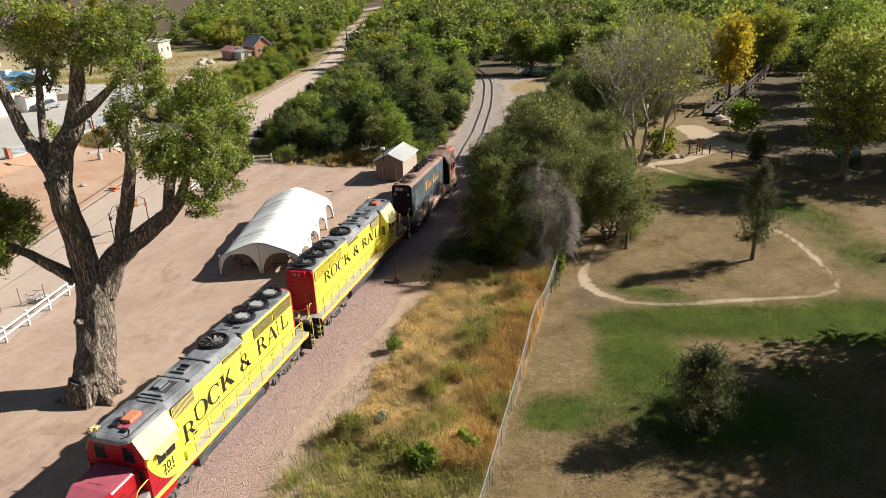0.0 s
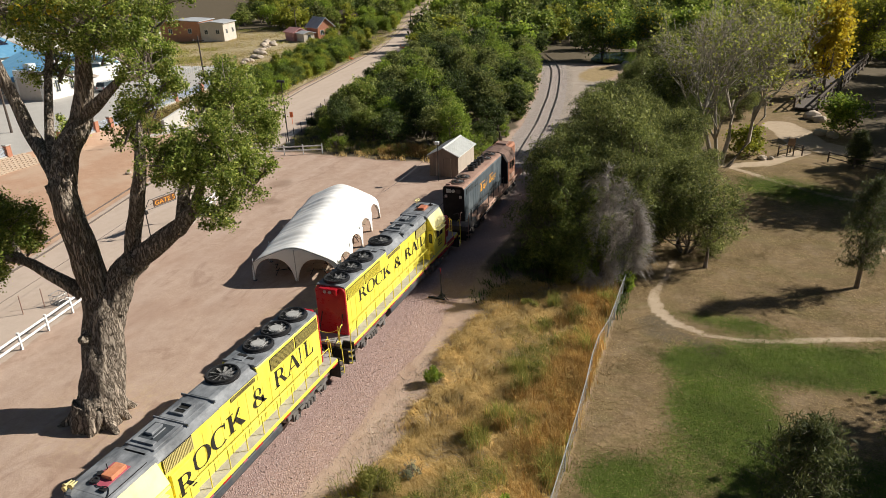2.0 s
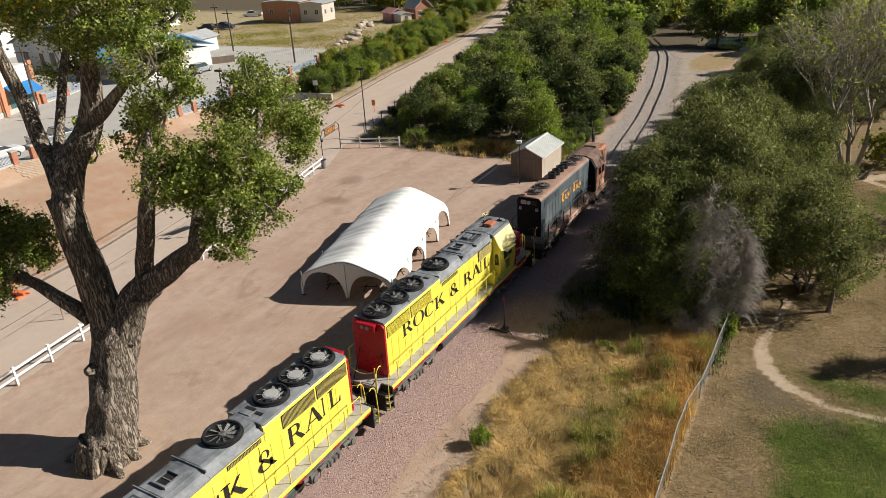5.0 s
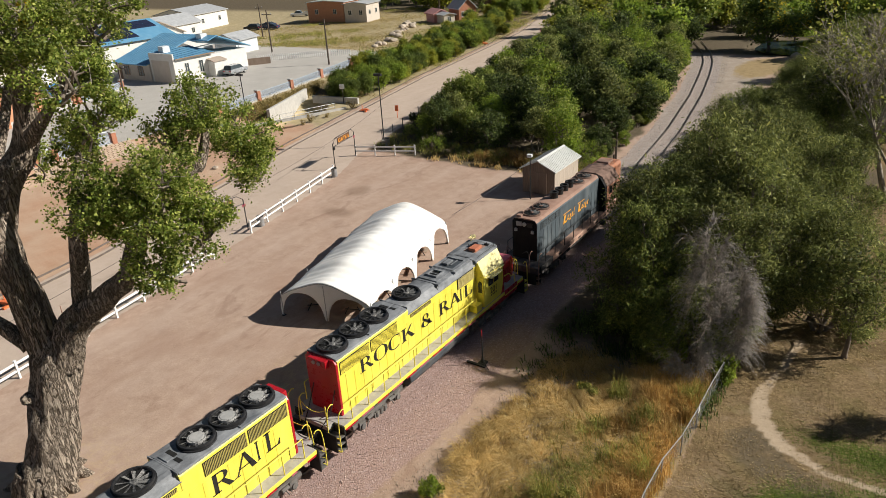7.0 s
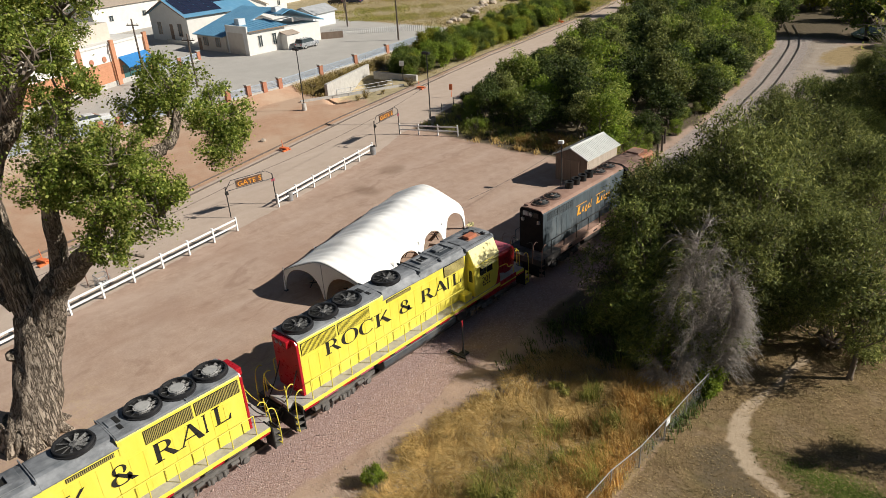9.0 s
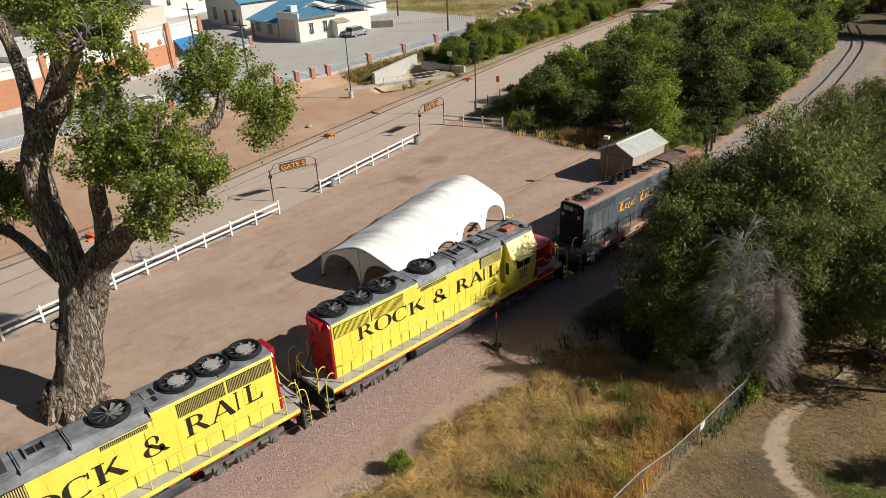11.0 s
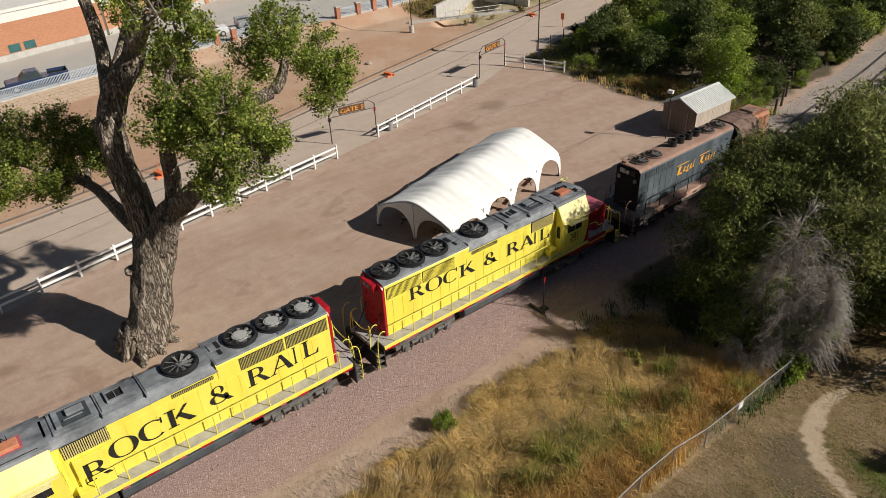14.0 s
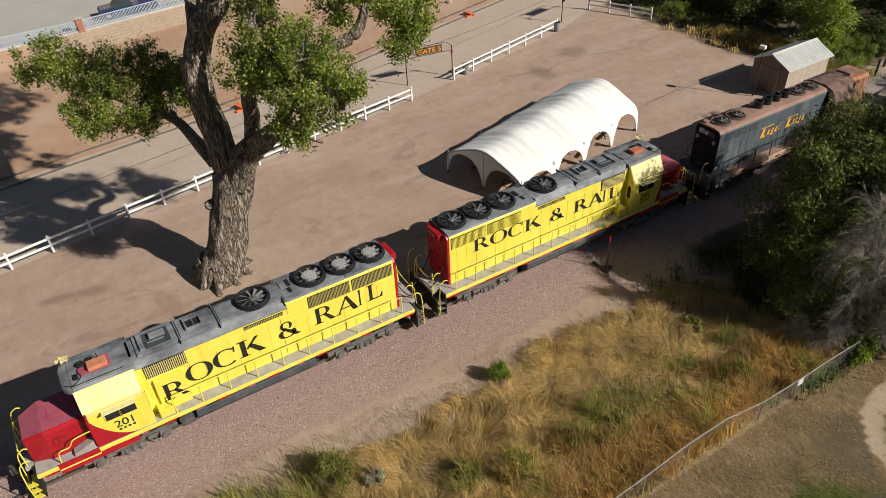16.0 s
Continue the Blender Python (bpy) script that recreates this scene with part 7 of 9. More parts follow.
sow("golden_weeds", "golden weeds at the edge of the yard", 130, (np.array((-22, 39.2)), (-5, 42.5), lambda x, y: 0.6 + 0.4 * waves(x, y, 0.8, 5)), 0.65, 0.05, 0.4, M_DRY, 11, 8, 0.2)
sow("rust_weeds", "rust-coloured weeds behind the yard", 420, (np.array((-17, 41)), (-8, 44), lambda x, y: 0.5 + 0.5 * waves(x, y, 0.9, 2)), 1.0, 0.05, 0.25, M_ORG, 12, 9, 0.2)
sow("field_grass", "dry field grass with green patches beyond the road", 11000, (np.array((-140, 60)), (-45, 170), lambda x, y: zones(x, y)[:, 8] * (0.5 + 0.5 * waves(x, y, 0.12, 3))), 0.30, 0.05, 0.5, M_TANW, 13, 7, 0.9)
sow("culvert_weeds", "tan and rust weeds behind the concrete wall", 900, (np.array((-72, 44)), (-52, 66), lambda x, y: step(0.5, 1.5, x - line_x(y, WALL)) * step(0.5, 1.0, -(x + 55.2) - 0.42 * (y - 52.5)) * step(42, 45, y)), 0.8, 0.05, 0.3, M_TANW, 14, 8, 0.35)
sow("field_weeds", "green weeds in the field", 2400, (np.array((-130, 62)), (-46, 175), lambda x, y: zones(x, y)[:, 8] * step(0.0, 0.6, waves(x, y, 0.1, 6))), 0.55, 0.07, 0.4, M_WEED, 15, 8, 1.0)


_rw = random.Random(31)
for _k in range(26):
    _x, _y = _rw.uniform(10.0, 14.2), _rw.uniform(-7, 11)
    sow("weed_tuft", "upright yellow-green weed tuft in dry grass" if _k % 3 else "upright rust-orange weed tuft in dry grass", 26, (np.array((_x - 0.55, _y - 0.8)), (_x + 0.55, _y + 0.8), lambda x, y, a=_x, b=_y: np.exp(-((x - a) / 0.35) ** 2 - ((y - b) / 0.5) ** 2)),
        _rw.uniform(0.9, 1.4), 0.03, 0.15, M_WEED if _k % 3 else M_ORG, 60 + _k, 12, 0.1)


def stones(name, label, n, lo, hi, pick, size, material, seed):
    """Loose stones, each a rough lump."""
    rng = np.random.default_rng(seed)
    xy = lo + rng.random((n * 4, 2)) * (np.array(hi) - lo)
    xy = xy[pick(xy[:, 0], xy[:, 1]) > rng.random(len(xy))][:n]
    k = len(xy)
    base = np.array([(1, 0, 0), (-1, 0, 0), (0, 1, 0), (0, -1, 0), (0, 0, 1), (0, 0, -0.5)], float)
    s = size * rng.lognormal(0, 0.35, (k, 1, 1))
    v = base[None] * s * rng.uniform(0.6, 1.3, (k, 6, 3)) + rng.normal(size=(k, 6, 3)) * s * 0.18
    ang = rng.random(k) * 6.283
    c, sn = np.cos(ang)[:, None], np.sin(ang)[:, None]
    x, y = v[..., 0] * c - v[..., 1] * sn, v[..., 0] * sn + v[..., 1] * c
    z = v[..., 2] + (ground_height(xy[:, 0], xy[:, 1]))[:, None] + s[:, :, 0] * 0.2
    co = np.stack([x + xy[:, :1], y + xy[:, 1:], z], -1)
    f = np.array([(0, 2, 4), (2, 1, 4), (1, 3, 4), (3, 0, 4), (2, 0, 5), (1, 2, 5), (3, 1, 5), (0, 3, 5)])
    fs = (np.arange(k)[:, None, None] * 6 + f).reshape(-1, 3)
    me = bpy.data.meshes.new(name)
    me.vertices.add(k * 6)
    me.vertices.foreach_set("co", co.astype(np.float32).ravel())
    me.loops.add(fs.size)
    me.loops.foreach_set("vertex_index", fs.ravel().astype(np.int32))
    me.polygons.add(len(fs))
    me.polygons.foreach_set("loop_start", np.arange(0, fs.size, 3, dtype=np.int32))
    me.update()
    me.materials.append(material)
    return tagged(new(name, me), label, "gravel", kind="stuff")


M_STONE = surf("pinkish_ballast_stone", (0.40, 0.28, 0.25), (0.55, 0.42, 0.38), 9, 0.9, 0.1, 40, island=0.4)
M_STONEG = surf("grey_ballast_stone", (0.28, 0.255, 0.235), (0.42, 0.39, 0.36), 9, 0.9, 0.1, 40, island=0.35)
stones("ballast_stones", "pinkish crushed-rock ballast beside the track", 46000, np.array((-2.2, -26)), (6.2, 30), lambda x, y: zones(x, y)[:, 1], 0.020, M_STONE, 1)
stones("far_ballast_stones", "grey ballast along the far track", 9000, np.array((-14, 30)), (4, 110), lambda x, y: zones(x, y)[:, 1], 0.035, M_STONEG, 2)


def shrub(name, label, h, w, n, size, material, seed, aspect=0.3, up=0.2, category="shrub", group=""):
    """A low bush at the origin: stems and many fine leaves."""
    rng = np.random.default_rng(seed)
    base = thing(name, (0, 0, 0), label, category, group)
    mb = MB()
    for k in range(14):
        a, q = rng.random() * 6.283, rng.random() ** 0.5
        mb.tube(branch_pts((0, 0, -0.05), (w * q * math.cos(a), w * q * math.sin(a), h * rng.uniform(0.6, 0.95)), rng, 0.1, 4), [0.025, 0.02, 0.012, 0.005], 4, False)
    part("stem_mass", mb, M_BARK2, base, fix=False)["kind"] = "stuff"
    d = rng.normal(size=(n, 3))
    d /= np.linalg.norm(d, axis=1, keepdims=True)
    la, lr = rng.random(11) * 6.283, rng.random(11) ** 0.5 * 0.72 * w
    lobes = np.stack([lr * np.cos(la), lr * np.sin(la), h * rng.uniform(0.25, 0.82, 11) * (1 - 0.35 * lr / w)], 1)
    big_ = rng.uniform(0.24, 0.5, (11, 1))
    pick_ = rng.integers(0, 11, n)
    p = lobes[pick_] + d * np.array([w, w, h * 0.7]) * big_[pick_] * (rng.random((n, 1)) ** 0.45) * rng.uniform(0.8, 1.15, (n, 1))
    p[:, 2] = np.maximum(p[:, 2], 0.03)
    me = leaves("foliage", p, size, rng, up, aspect, droop=np.array([0, 0, 1.2]))
    me.materials.append(material)
    part("foliage", me, material, base)
    return base


def stand(ob, x, y, s=1.0, rz=0.0, zs=1.0):
    ob.matrix_basis = pose(x, y, float(ground_height(np.array(x), np.array(y))), 0, 0, rz) @ Matrix.Diagonal((s, s, s * zs, 1))
    return ob


stand(shrub("green_bush", "small dense green bush at the edge of the gravel", 1.05, 0.62, 5200, 0.10, M_LEAF_C, 1), 6.45, -0.85)
stand(shrub("yellow_green_bush", "yellow-green bush beside the gravel", 1.5, 1.1, 3400, 0.15, M_WEED, 2, 0.22), 7.4, -9.6)
stand(shrub("yellow_green_bush", "yellow-green bush beside the gravel", 1.3, 0.9, 2600, 0.15, M_WEED, 3, 0.22), 9.6, -10.6)
stand(shrub("sage_bush", "pale sage-green bush among weeds", 1.2, 0.55, 420, 0.13, M_SAGE, 4, 0.4), 8.5, -8.4)
stand(shrub("green_bush", "leafy green bush among weeds by the fence", 1.3, 0.9, 3600, 0.2, M_LEAF_C, 5, 0.45), 11.4, -11.0)
stand(shrub("green_bush", "leafy green bush among weeds by the fence", 1.1, 0.8, 2600, 0.2, M_LEAF_C, 6, 0.45), 13.2, -9.2)
stand(shrub("green_bush", "low green bush under the dead brush", 1.2, 1.2, 3000, 0.22, M_LEAF_C, 7, 0.35), 14.75, 14.0)
stand(shrub("willow_shoots", "fresh green willow shoots before the grey brush", 3.9, 1.0, 3000, 0.17, M_LEAF_C, 12, 0.4), 12.3, 13.4)
stand(shrub("yellow_green_bush", "yellow-green bush in dry grass", 0.8, 0.6, 2000, 0.16, M_WEED, 8), 9.4, 9.0)
stand(shrub("yellow_green_bush", "yellow-green bush in dry grass", 0.9, 0.6, 2000, 0.16, M_WEED, 9), 11.6, 1.6)


# ---- trees of the park ----
def lumpy_blobs(h, w, n, seed):
    """Many small lumps that make up an uneven crown reaching down to the ground."""
    rng = np.random.default_rng(seed)
    out = []
    for k in range(n):
        a, z = 6.283 * (k * 0.618 + 0.05 * rng.normal()), rng.uniform(0.08, 0.88)
        q = w * math.sin(math.pi * min(0.96, 0.25 + 0.72 * z)) * rng.uniform(0.5, 0.98)
        r = w * rng.uniform(0.20, 0.34)
        out.append((q * math.cos(a), q * math.sin(a), z * h, r, r, r * rng.uniform(0.7, 1.2)))
    out.append((0, 0, h * 0.9, w * 0.3, w * 0.3, h * 0.1))
    return out


def willow(seed, h, w, lm):
    return make_tree("willow_tree", "dense grey-green willow beside the track", lumpy_blobs(h, w, 26, seed), 0.15, 0.9, 520, 64, 0.175, lm, M_BARK2, seed, 0.27, 0.35, 0.27, stems=5, droop=np.array([0, 0, -0.4]), group="willows beside the track")


_w = [willow(41, 9.0, 3.9, M_LEAF_D), willow(42, 8.6, 3.8, M_LEAF_G), willow(43, 9.2, 3.8, M_LEAF_D)]
plant(_w, [(9.2, 19.0, 1.08), (10.4, 16.8, 1.0), (15.8, 22.5, 1.05), (12.6, 21.8, 1.2), (12.3, 15.8, 0.88), (18.2, 21.4, 0.85), (13.2, 18.6, 1.05), (8.6, 26.5, 0.95), (12.6, 26.0, 1.12), (16.6, 29.5, 0.95), (9.4, 33.5, 0.85), (13.2, 34, 1.0), (8.2, 40, 0.72), (12.6, 42, 0.9), (16.6, 38, 0.8),
           (11, 50, 0.8), (15, 52, 0.9), (13, 60, 0.8), (17.5, 62, 0.9), (9.0, 57, 0.55), (7.6, 68, 0.65), (12, 72, 0.9), (17, 74, 1.0), (7.0, 80, 0.6), (11, 84, 0.9), (16, 88, 1.0), (21, 70, 0.9), (22, 82, 1.0), (20, 96, 1.0), (12.5, 98, 0.9), (26, 92, 0.9),
           (7.0, 30.5, 0.74), (6.5, 37.5, 0.80), (6.9, 44.5, 0.76), (7.6, 50.0, 0.82), (8.6, 56.5, 0.85), (9.6, 64.5, 0.86), (10.0, 73.0, 0.9), (8.0, 86.0, 0.8), (7.6, 94.0, 0.8)], 3)


def bare_tree(name, label, h, spread, levels, seed, r0, bark_m, starts=1, up=0.55, category="tree", curl=0.2, kids=(3, 4), clump=None):
    """A leafless tree: boughs that split again and again."""
    rng = np.random.default_rng(seed)
    base = thing(name, (0, 0, 0), label, category)
    parts_ = [MB() for _ in range(3)]
    ends = []

    def grow(p, d, L, r, lev):
        q = p + d * L
        mid = p + d * L * 0.5 + rng.normal(size=3) * L * 0.08 * (1 + curl)
        parts_[min(2, lev)].tube([p, mid, q], [max(r, 0.015), max(r * 0.8, 0.012), max(r * 0.58, 0.009)], 7 if lev < 2 else 4 if lev < 4 else 3, False)
        if lev >= levels:
            ends.append(q)
            return
        for k in range(int(rng.integers(kids[0], kids[1] + 1))):
            e = d + rng.normal(size=3) * spread + np.array([0, 0, up * 0.35])
            e /= np.linalg.norm(e)
            grow(mid + (q - mid) * rng.uniform(0.2, 1.0), e, L * rng.uniform(0.58, 0.82), r * 0.5, lev + 1)

    for k in range(starts):
        a = 6.283 * k / starts + rng.random()
        d = np.array([math.cos(a) * (0.12 if starts == 1 else 0.3), math.sin(a) * (0.12 if starts == 1 else 0.3), 1.0])
        d /= np.linalg.norm(d)
        o = np.array([0.0, 0.0, -0.1]) if starts == 1 else np.array([math.cos(a) * 0.5, math.sin(a) * 0.5, -0.1]) * rng.uniform(0.3, 1.5)
        grow(o, d, h * 0.34, r0, 0)
    for nm, mb in zip(("trunk", "branchwork", "twig_mass"), parts_):
        if mb.v:
            ob = part(nm, mb, bark_m, base, smooth=True, fix=False)
            if nm != "trunk":
                ob["kind"] = "stuff"
    if clump:
        lm, share, size, per = clump
        e = np.array(ends)
        e = e[rng.random(len(e)) < share]
        c = np.repeat(e, per, 0)
        me = leaves("crown", c + rng.normal(size=c.shape) * 0.35, size, rng, 0.4, 0.7)
        me.materials.append(lm)
        part("crown", me, lm, base)
    return base


stand(bare_tree("bare_tree", "tall wide half-bare tree with pale branches and a few yellow-green leaves", 17.5, 0.40, 5, 7, 0.22, M_TWIGD, 4, 0.36, curl=0.35, kids=(3, 4), clump=(M_LEAF_E, 0.20, 0.20, 9)), 20.1, 45.6, 1.16, 40)
stand(bare_tree("bare_tree", "half-bare tree with pale branches", 12, 0.42, 5, 8, 0.2, M_TWIGD, 3, 0.45, clump=(M_LEAF_D, 0.5, 0.24, 12)), 17.0, 56, 1.1, 100)


def dead_brush(h, w, n, seed, label, lean=(-1.2, 0.6)):
    """A leafless bush: a few crooked limbs, from which masses of fine grey twigs arch out and hang."""
    rng = np.random.default_rng(seed)
    base = thing("dead_brush", (0, 0, 0), label, "brush", "dead brush before the willows")
    stems, hair = MB(), MB()
    limbs = []
    for k in range(9):
        a, q = 6.283 * k / 9 + rng.random() * 0.5, rng.uniform(0.3, 1.0)
        top = np.array([lean[0] + w * q * math.cos(a), lean[1] + w * q * math.sin(a), h * rng.uniform(0.5, 0.92)])
        p = [np.array(v) for v in branch_pts((0.35 * math.cos(a), 0.35 * math.sin(a), -0.1), top, rng, 0.09, 8)]
        stems.tube(p, [0.05 - 0.005 * i for i in range(8)], 5, False)
        limbs.append(p)
    for k in range(n):
        p = limbs[int(rng.integers(9))]
        u = 1.6 + 5.35 * rng.random() ** 0.75
        i = int(u)
        o = p[i] + (p[min(i + 1, 7)] - p[i]) * (u - i)
        along_ = p[min(i + 1, 7)] - p[i - 1]
        along_ = along_ / np.linalg.norm(along_)
        out = np.array([o[0] - lean[0] * o[2] / h, o[1] - lean[1] * o[2] / h, 0.0]) + rng.normal(size=3) * [0.6, 0.6, 0.0]
        out = out / (np.linalg.norm(out) + 1e-6)
        d = along_ * rng.uniform(0.5, 1.2) + out * rng.uniform(0.3, 1.0) + rng.normal(size=3) * 0.22
        d = d / np.linalg.norm(d)
        L = rng.uniform(0.7, 1.7) * (0.75 + 0.25 * h / 8)
        fall, ph, wav = rng.uniform(0.2, 1.1), rng.random() * 6.283, rng.uniform(0.03, 0.10)
        side = np.cross(d, (0, 0, 1.0))
        pts = []
        for q in np.linspace(0, 1, 8):
            pts.append(o + d * L * q - np.array([0, 0, fall * L * q ** 2.2]) + side * wav * math.sin(7 * q + ph) + rng.normal(size=3) * 0.02)
        pts = [v if v[2] > 0.05 else np.array([v[0], v[1], 0.05]) for v in pts]
        r0 = rng.uniform(0.009, 0.017)
        hair.tube(pts, [max(0.004, r0 * (1 - 0.1 * i)) for i in range(8)], 3, False)
    part("stem_mass", stems, M_BRUSH, base, fix=False)["kind"] = "stuff"
    part("twig_mass", hair, M_BRUSH, base, fix=False)["kind"] = "stuff"
    return base


stand(dead_brush(8.6, 1.75, 3500, 20, "tall grey leafless brush with hanging twigs", (0.3, 0.8)), 13.5, 14.4)
stand(dead_brush(5.4, 1.5, 1900, 21, "grey leafless brush beside the wire fence", (0.3, 0.4)), 14.0, 14.2)
stand(dead_brush(2.6, 1.5, 1300, 22, "low tangled grey dead brush", (-0.4, 0.0)), 13.6, 13.0)
stand(make_tree("small_tree", "small leaning tree with thin green leaves on the lawn", [(-0.6, 0.6, 4.2, 1.8, 1.8, 1.2), (0.5, 1.2, 5.0, 1.6, 1.6, 1.1), (-1.6, 1.4, 5.2, 1.5, 1.5, 1.0), (1.2, 0.2, 3.6, 1.2, 1.2, 0.8)], 0.13, 1.9, 130, 36, 0.22, M_LEAF_D, M_BARK2, 51, 0.42, 0.2, 0.35), 19.8, 18.9, 1.0)


def pine(name, label, h, w, seed, clear=0.2, dens=1.0):
    """A pine: whorls of boughs with bristling tufts of needles."""
    rng = np.random.default_rng(seed)
    base = thing(name, (0, 0, 0), label, "pine tree")
    wood = MB().tube([(0, 0, -0.1), (0.05, 0.02, h * 0.5), (0, 0, h * 0.97)], [h * 0.022, h * 0.014, h * 0.004], 8)
    cen = []
    z = clear * h
    while z < h * 0.97:
        t = (z / h - clear) / (1 - clear)
        reach = w * (1 - 0.75 * t ** 1.4) * (0.55 + 0.45 * min(1, t * 4))
        for k in range(int(6 * dens)):
            a = rng.random() * 6.283
            q = reach * rng.uniform(0.6, 1.1)
            tip = np.array([q * math.cos(a), q * math.sin(a), z + q * rng.uniform(0.1, 0.5)])
            wood.tube([(0, 0, z), tuple(tip * [0.5, 0.5, 1] - [0, 0, q * 0.1]), tuple(tip)], [0.03, 0.02, 0.01], 4, False)
            for f_ in np.linspace(0.35, 1.0, 6):
                cen.append(np.array([tip[0] * f_, tip[1] * f_, lerp(z, tip[2], f_)]) + rng.normal(size=3) * 0.12)
        z += h * 0.045
    part("trunk", wood, M_BARK2, base, fix=False)
    cen = np.array(cen)
    c = np.repeat(cen, 15, 0)
    me = leaves("needles", c + rng.normal(size=c.shape) * 0.13, 0.26, rng, 0.3, 0.14, droop=np.array([0, 0, 0.8]))
    me.materials.append(M_NEEDLE)
    part("needles", me, M_NEEDLE, base)
    return base


stand(pine("pine_tree", "slender green pine on dry lawn", 7.6, 2.1, 1, 0.2, 1.1), 29.4, 18.3)
stand(pine("pine_tree", "bushy dark pine in deep shade on the lawn", 4.6, 2.5, 2, 0.05, 1.1), 24.2, -5.2)
stand(pine("pine_tree", "small dark pine by the wooden rail", 3.6, 1.4, 3, 0.08), 33.2, 48.5)

BIG = [make_tree("park_tree", lb, ball_blobs(15, 5.6, 15, 60 + k, 0.2), 0.36, 3.5, 760, 24, 0.27, lm, M_BARK2, 70 + k, 0.42, 0.4, 0.8, group="trees of the park and river bank")
       for k, (lm, lb) in enumerate(((M_LEAF_E, "large olive green cottonwood by the river"), (M_LEAF_C, "large bright green tree by the river"), (M_LEAF_YG, "large yellow-green tree in the park")))]
plant(BIG, [(41.0, 43, 1.0), (49, 55, 0.95), (47, 66, 0.9), (55, 48, 1.0), (52, 72, 1.0), (24.5, 77, 0.8), (42.5, 7.3, 1.12), (43, -1, 0.9), (48, 2, 1.0), (40, -8, 1.0), (54, 14, 1.0), (37, -13, 0.85), (47, -12, 1.0), (60, 30, 0.9), (40, -22, 0.9), (60, 74, 1.1), (52, 86, 0.9),
           (33, 104, 0.8), (24, 110, 0.8), (52, 98, 1.0), (27, 122, 0.8), (16, 112, 0.7), (62, 60, 1.0), (42, 112, 0.9), (58, 112, 1.0), (66, 92, 1.1)], 5, 0.95, 1.1)
YEL = make_tree("autumn_tree", "bright yellow autumn tree near the trestle", ball_blobs(10, 3.0, 7, 80, 0.2), 0.2, 2.5, 170, 34, 0.34, M_LEAF_Y, M_BARK2, 81, 0.6, 0.4, 0.8)
stand(YEL, 33.4, 86, 1.25, 0, 1.15)
stand(make_tree("yellow_shrub", "low golden shrub beside the trail", ball_blobs(3.2, 1.8, 5, 82, 0.05), 0.06, 0.5, 60, 34, 0.25, M_LEAF_YG, M_BARK2, 83, 0.4, stems=3), 22.6, 49.6, 1.1)
stand(make_tree("yellow_green_shrub", "yellow-green young tree beside the trail", ball_blobs(4.4, 2.4, 6, 84, 0.1), 0.08, 0.8, 90, 34, 0.25, M_LEAF_C, M_BARK2, 85, 0.4, stems=2), 33.2, 61.5, 1.15)
RIV = make_tree("river_tree", "dark green tree turning yellow at the river", ball_blobs(9, 4.5, 8, 86, 0.2), 0.25, 2.0, 230, 34, 0.34, M_LEAF_B, M_BARK2, 87, 0.6, leaf2=(M_LEAF_Y, 0.22))
stand(RIV, -4.0, 118.5, 1.15)
copy_thing_scaled(RIV, pose(4.5, 121, 0, 0, 0, 120) @ Matrix.Diagonal((1.1, 1.1, 1.1, 1)))

# ---- far woods ----
FAR = [make_tree("far_tree", lb, ball_blobs(8.5, 4.0, 9, 100 + k, 0.06), 0.2, 1.4, 130, 18, 0.5, lm, M_BARK2, 110 + k, 0.5, 0.4, 0.8, group="woods in the distance")
       for k, (lm, lb) in enumerate(((M_LEAF_B, "dark green tree in the distant woods"), (M_LEAF_A, "olive green tree in the distant woods"), (M_LEAF_C, "bright green tree in the distant woods"), (M_LEAF_YG, "yellowing tree in the distant woods"), (M_LEAF_D, "grey-green tree in the distant woods")))]
_r = random.Random(21)


def wooded(x, y):
    """Whether trees may stand here, clear of the rails, the road and the lots."""
    rail, fen, tr = float(line_x(y, RAIL)), float(line_x(y, FENCE)), float(line_x(y, TRACK))
    if math.hypot((x + 14) / 17, (y - 252) / 38) < 1:
        return False
    if rail - 6 < x < fen + 3 or (abs(x - tr) < 5 and y < 112) or (tr < x < 9 and y < 132):
        return False
    return not (x < rail - 5 and (y < 172 or (x < -150 and y < 235)))


_sp, _deep = [], []
for _k in range(4200):
    _y = _r.uniform(112, 560)
    _x = _r.uniform(-0.60 * _y - 30, 0.30 * _y + 30)
    if not wooded(_x, _y) or any((_x - a) ** 2 + (_y - b) ** 2 < 22 + _y * 0.10 for a, b, _ in (_sp if _y < 215 else _deep)):
        continue
    (_sp if _y < 215 else _deep).append((_x, _y, _r.uniform(0.7, 1.25)))
plant(FAR, _sp, 6, 0.85, 1.15)


def far_woods(name, label, spots, lm, seed):
    """The woods far off, one mass of leafy clumps."""
    rng = np.random.default_rng(seed)
    c = []
    for x, y, s in spots:
        d = rng.normal(size=(26, 3))
        d /= np.linalg.norm(d, axis=1, keepdims=True)
        q = np.array([x, y, 4.6 * s]) + d * np.array([3.6, 3.6, 4.0]) * s * rng.uniform(0.55, 1.05, (26, 1))
        q[:, 2] = np.maximum(q[:, 2], 0.3)
        c.append(np.repeat(q, 7, 0) + rng.normal(size=(182, 3)) * 0.7)
    me = leaves(name, np.concatenate(c), 1.0, rng, 0.4, 0.8)
    me.materials.append(lm)
    return tagged(new(name, me), label, "woods", kind="stuff")


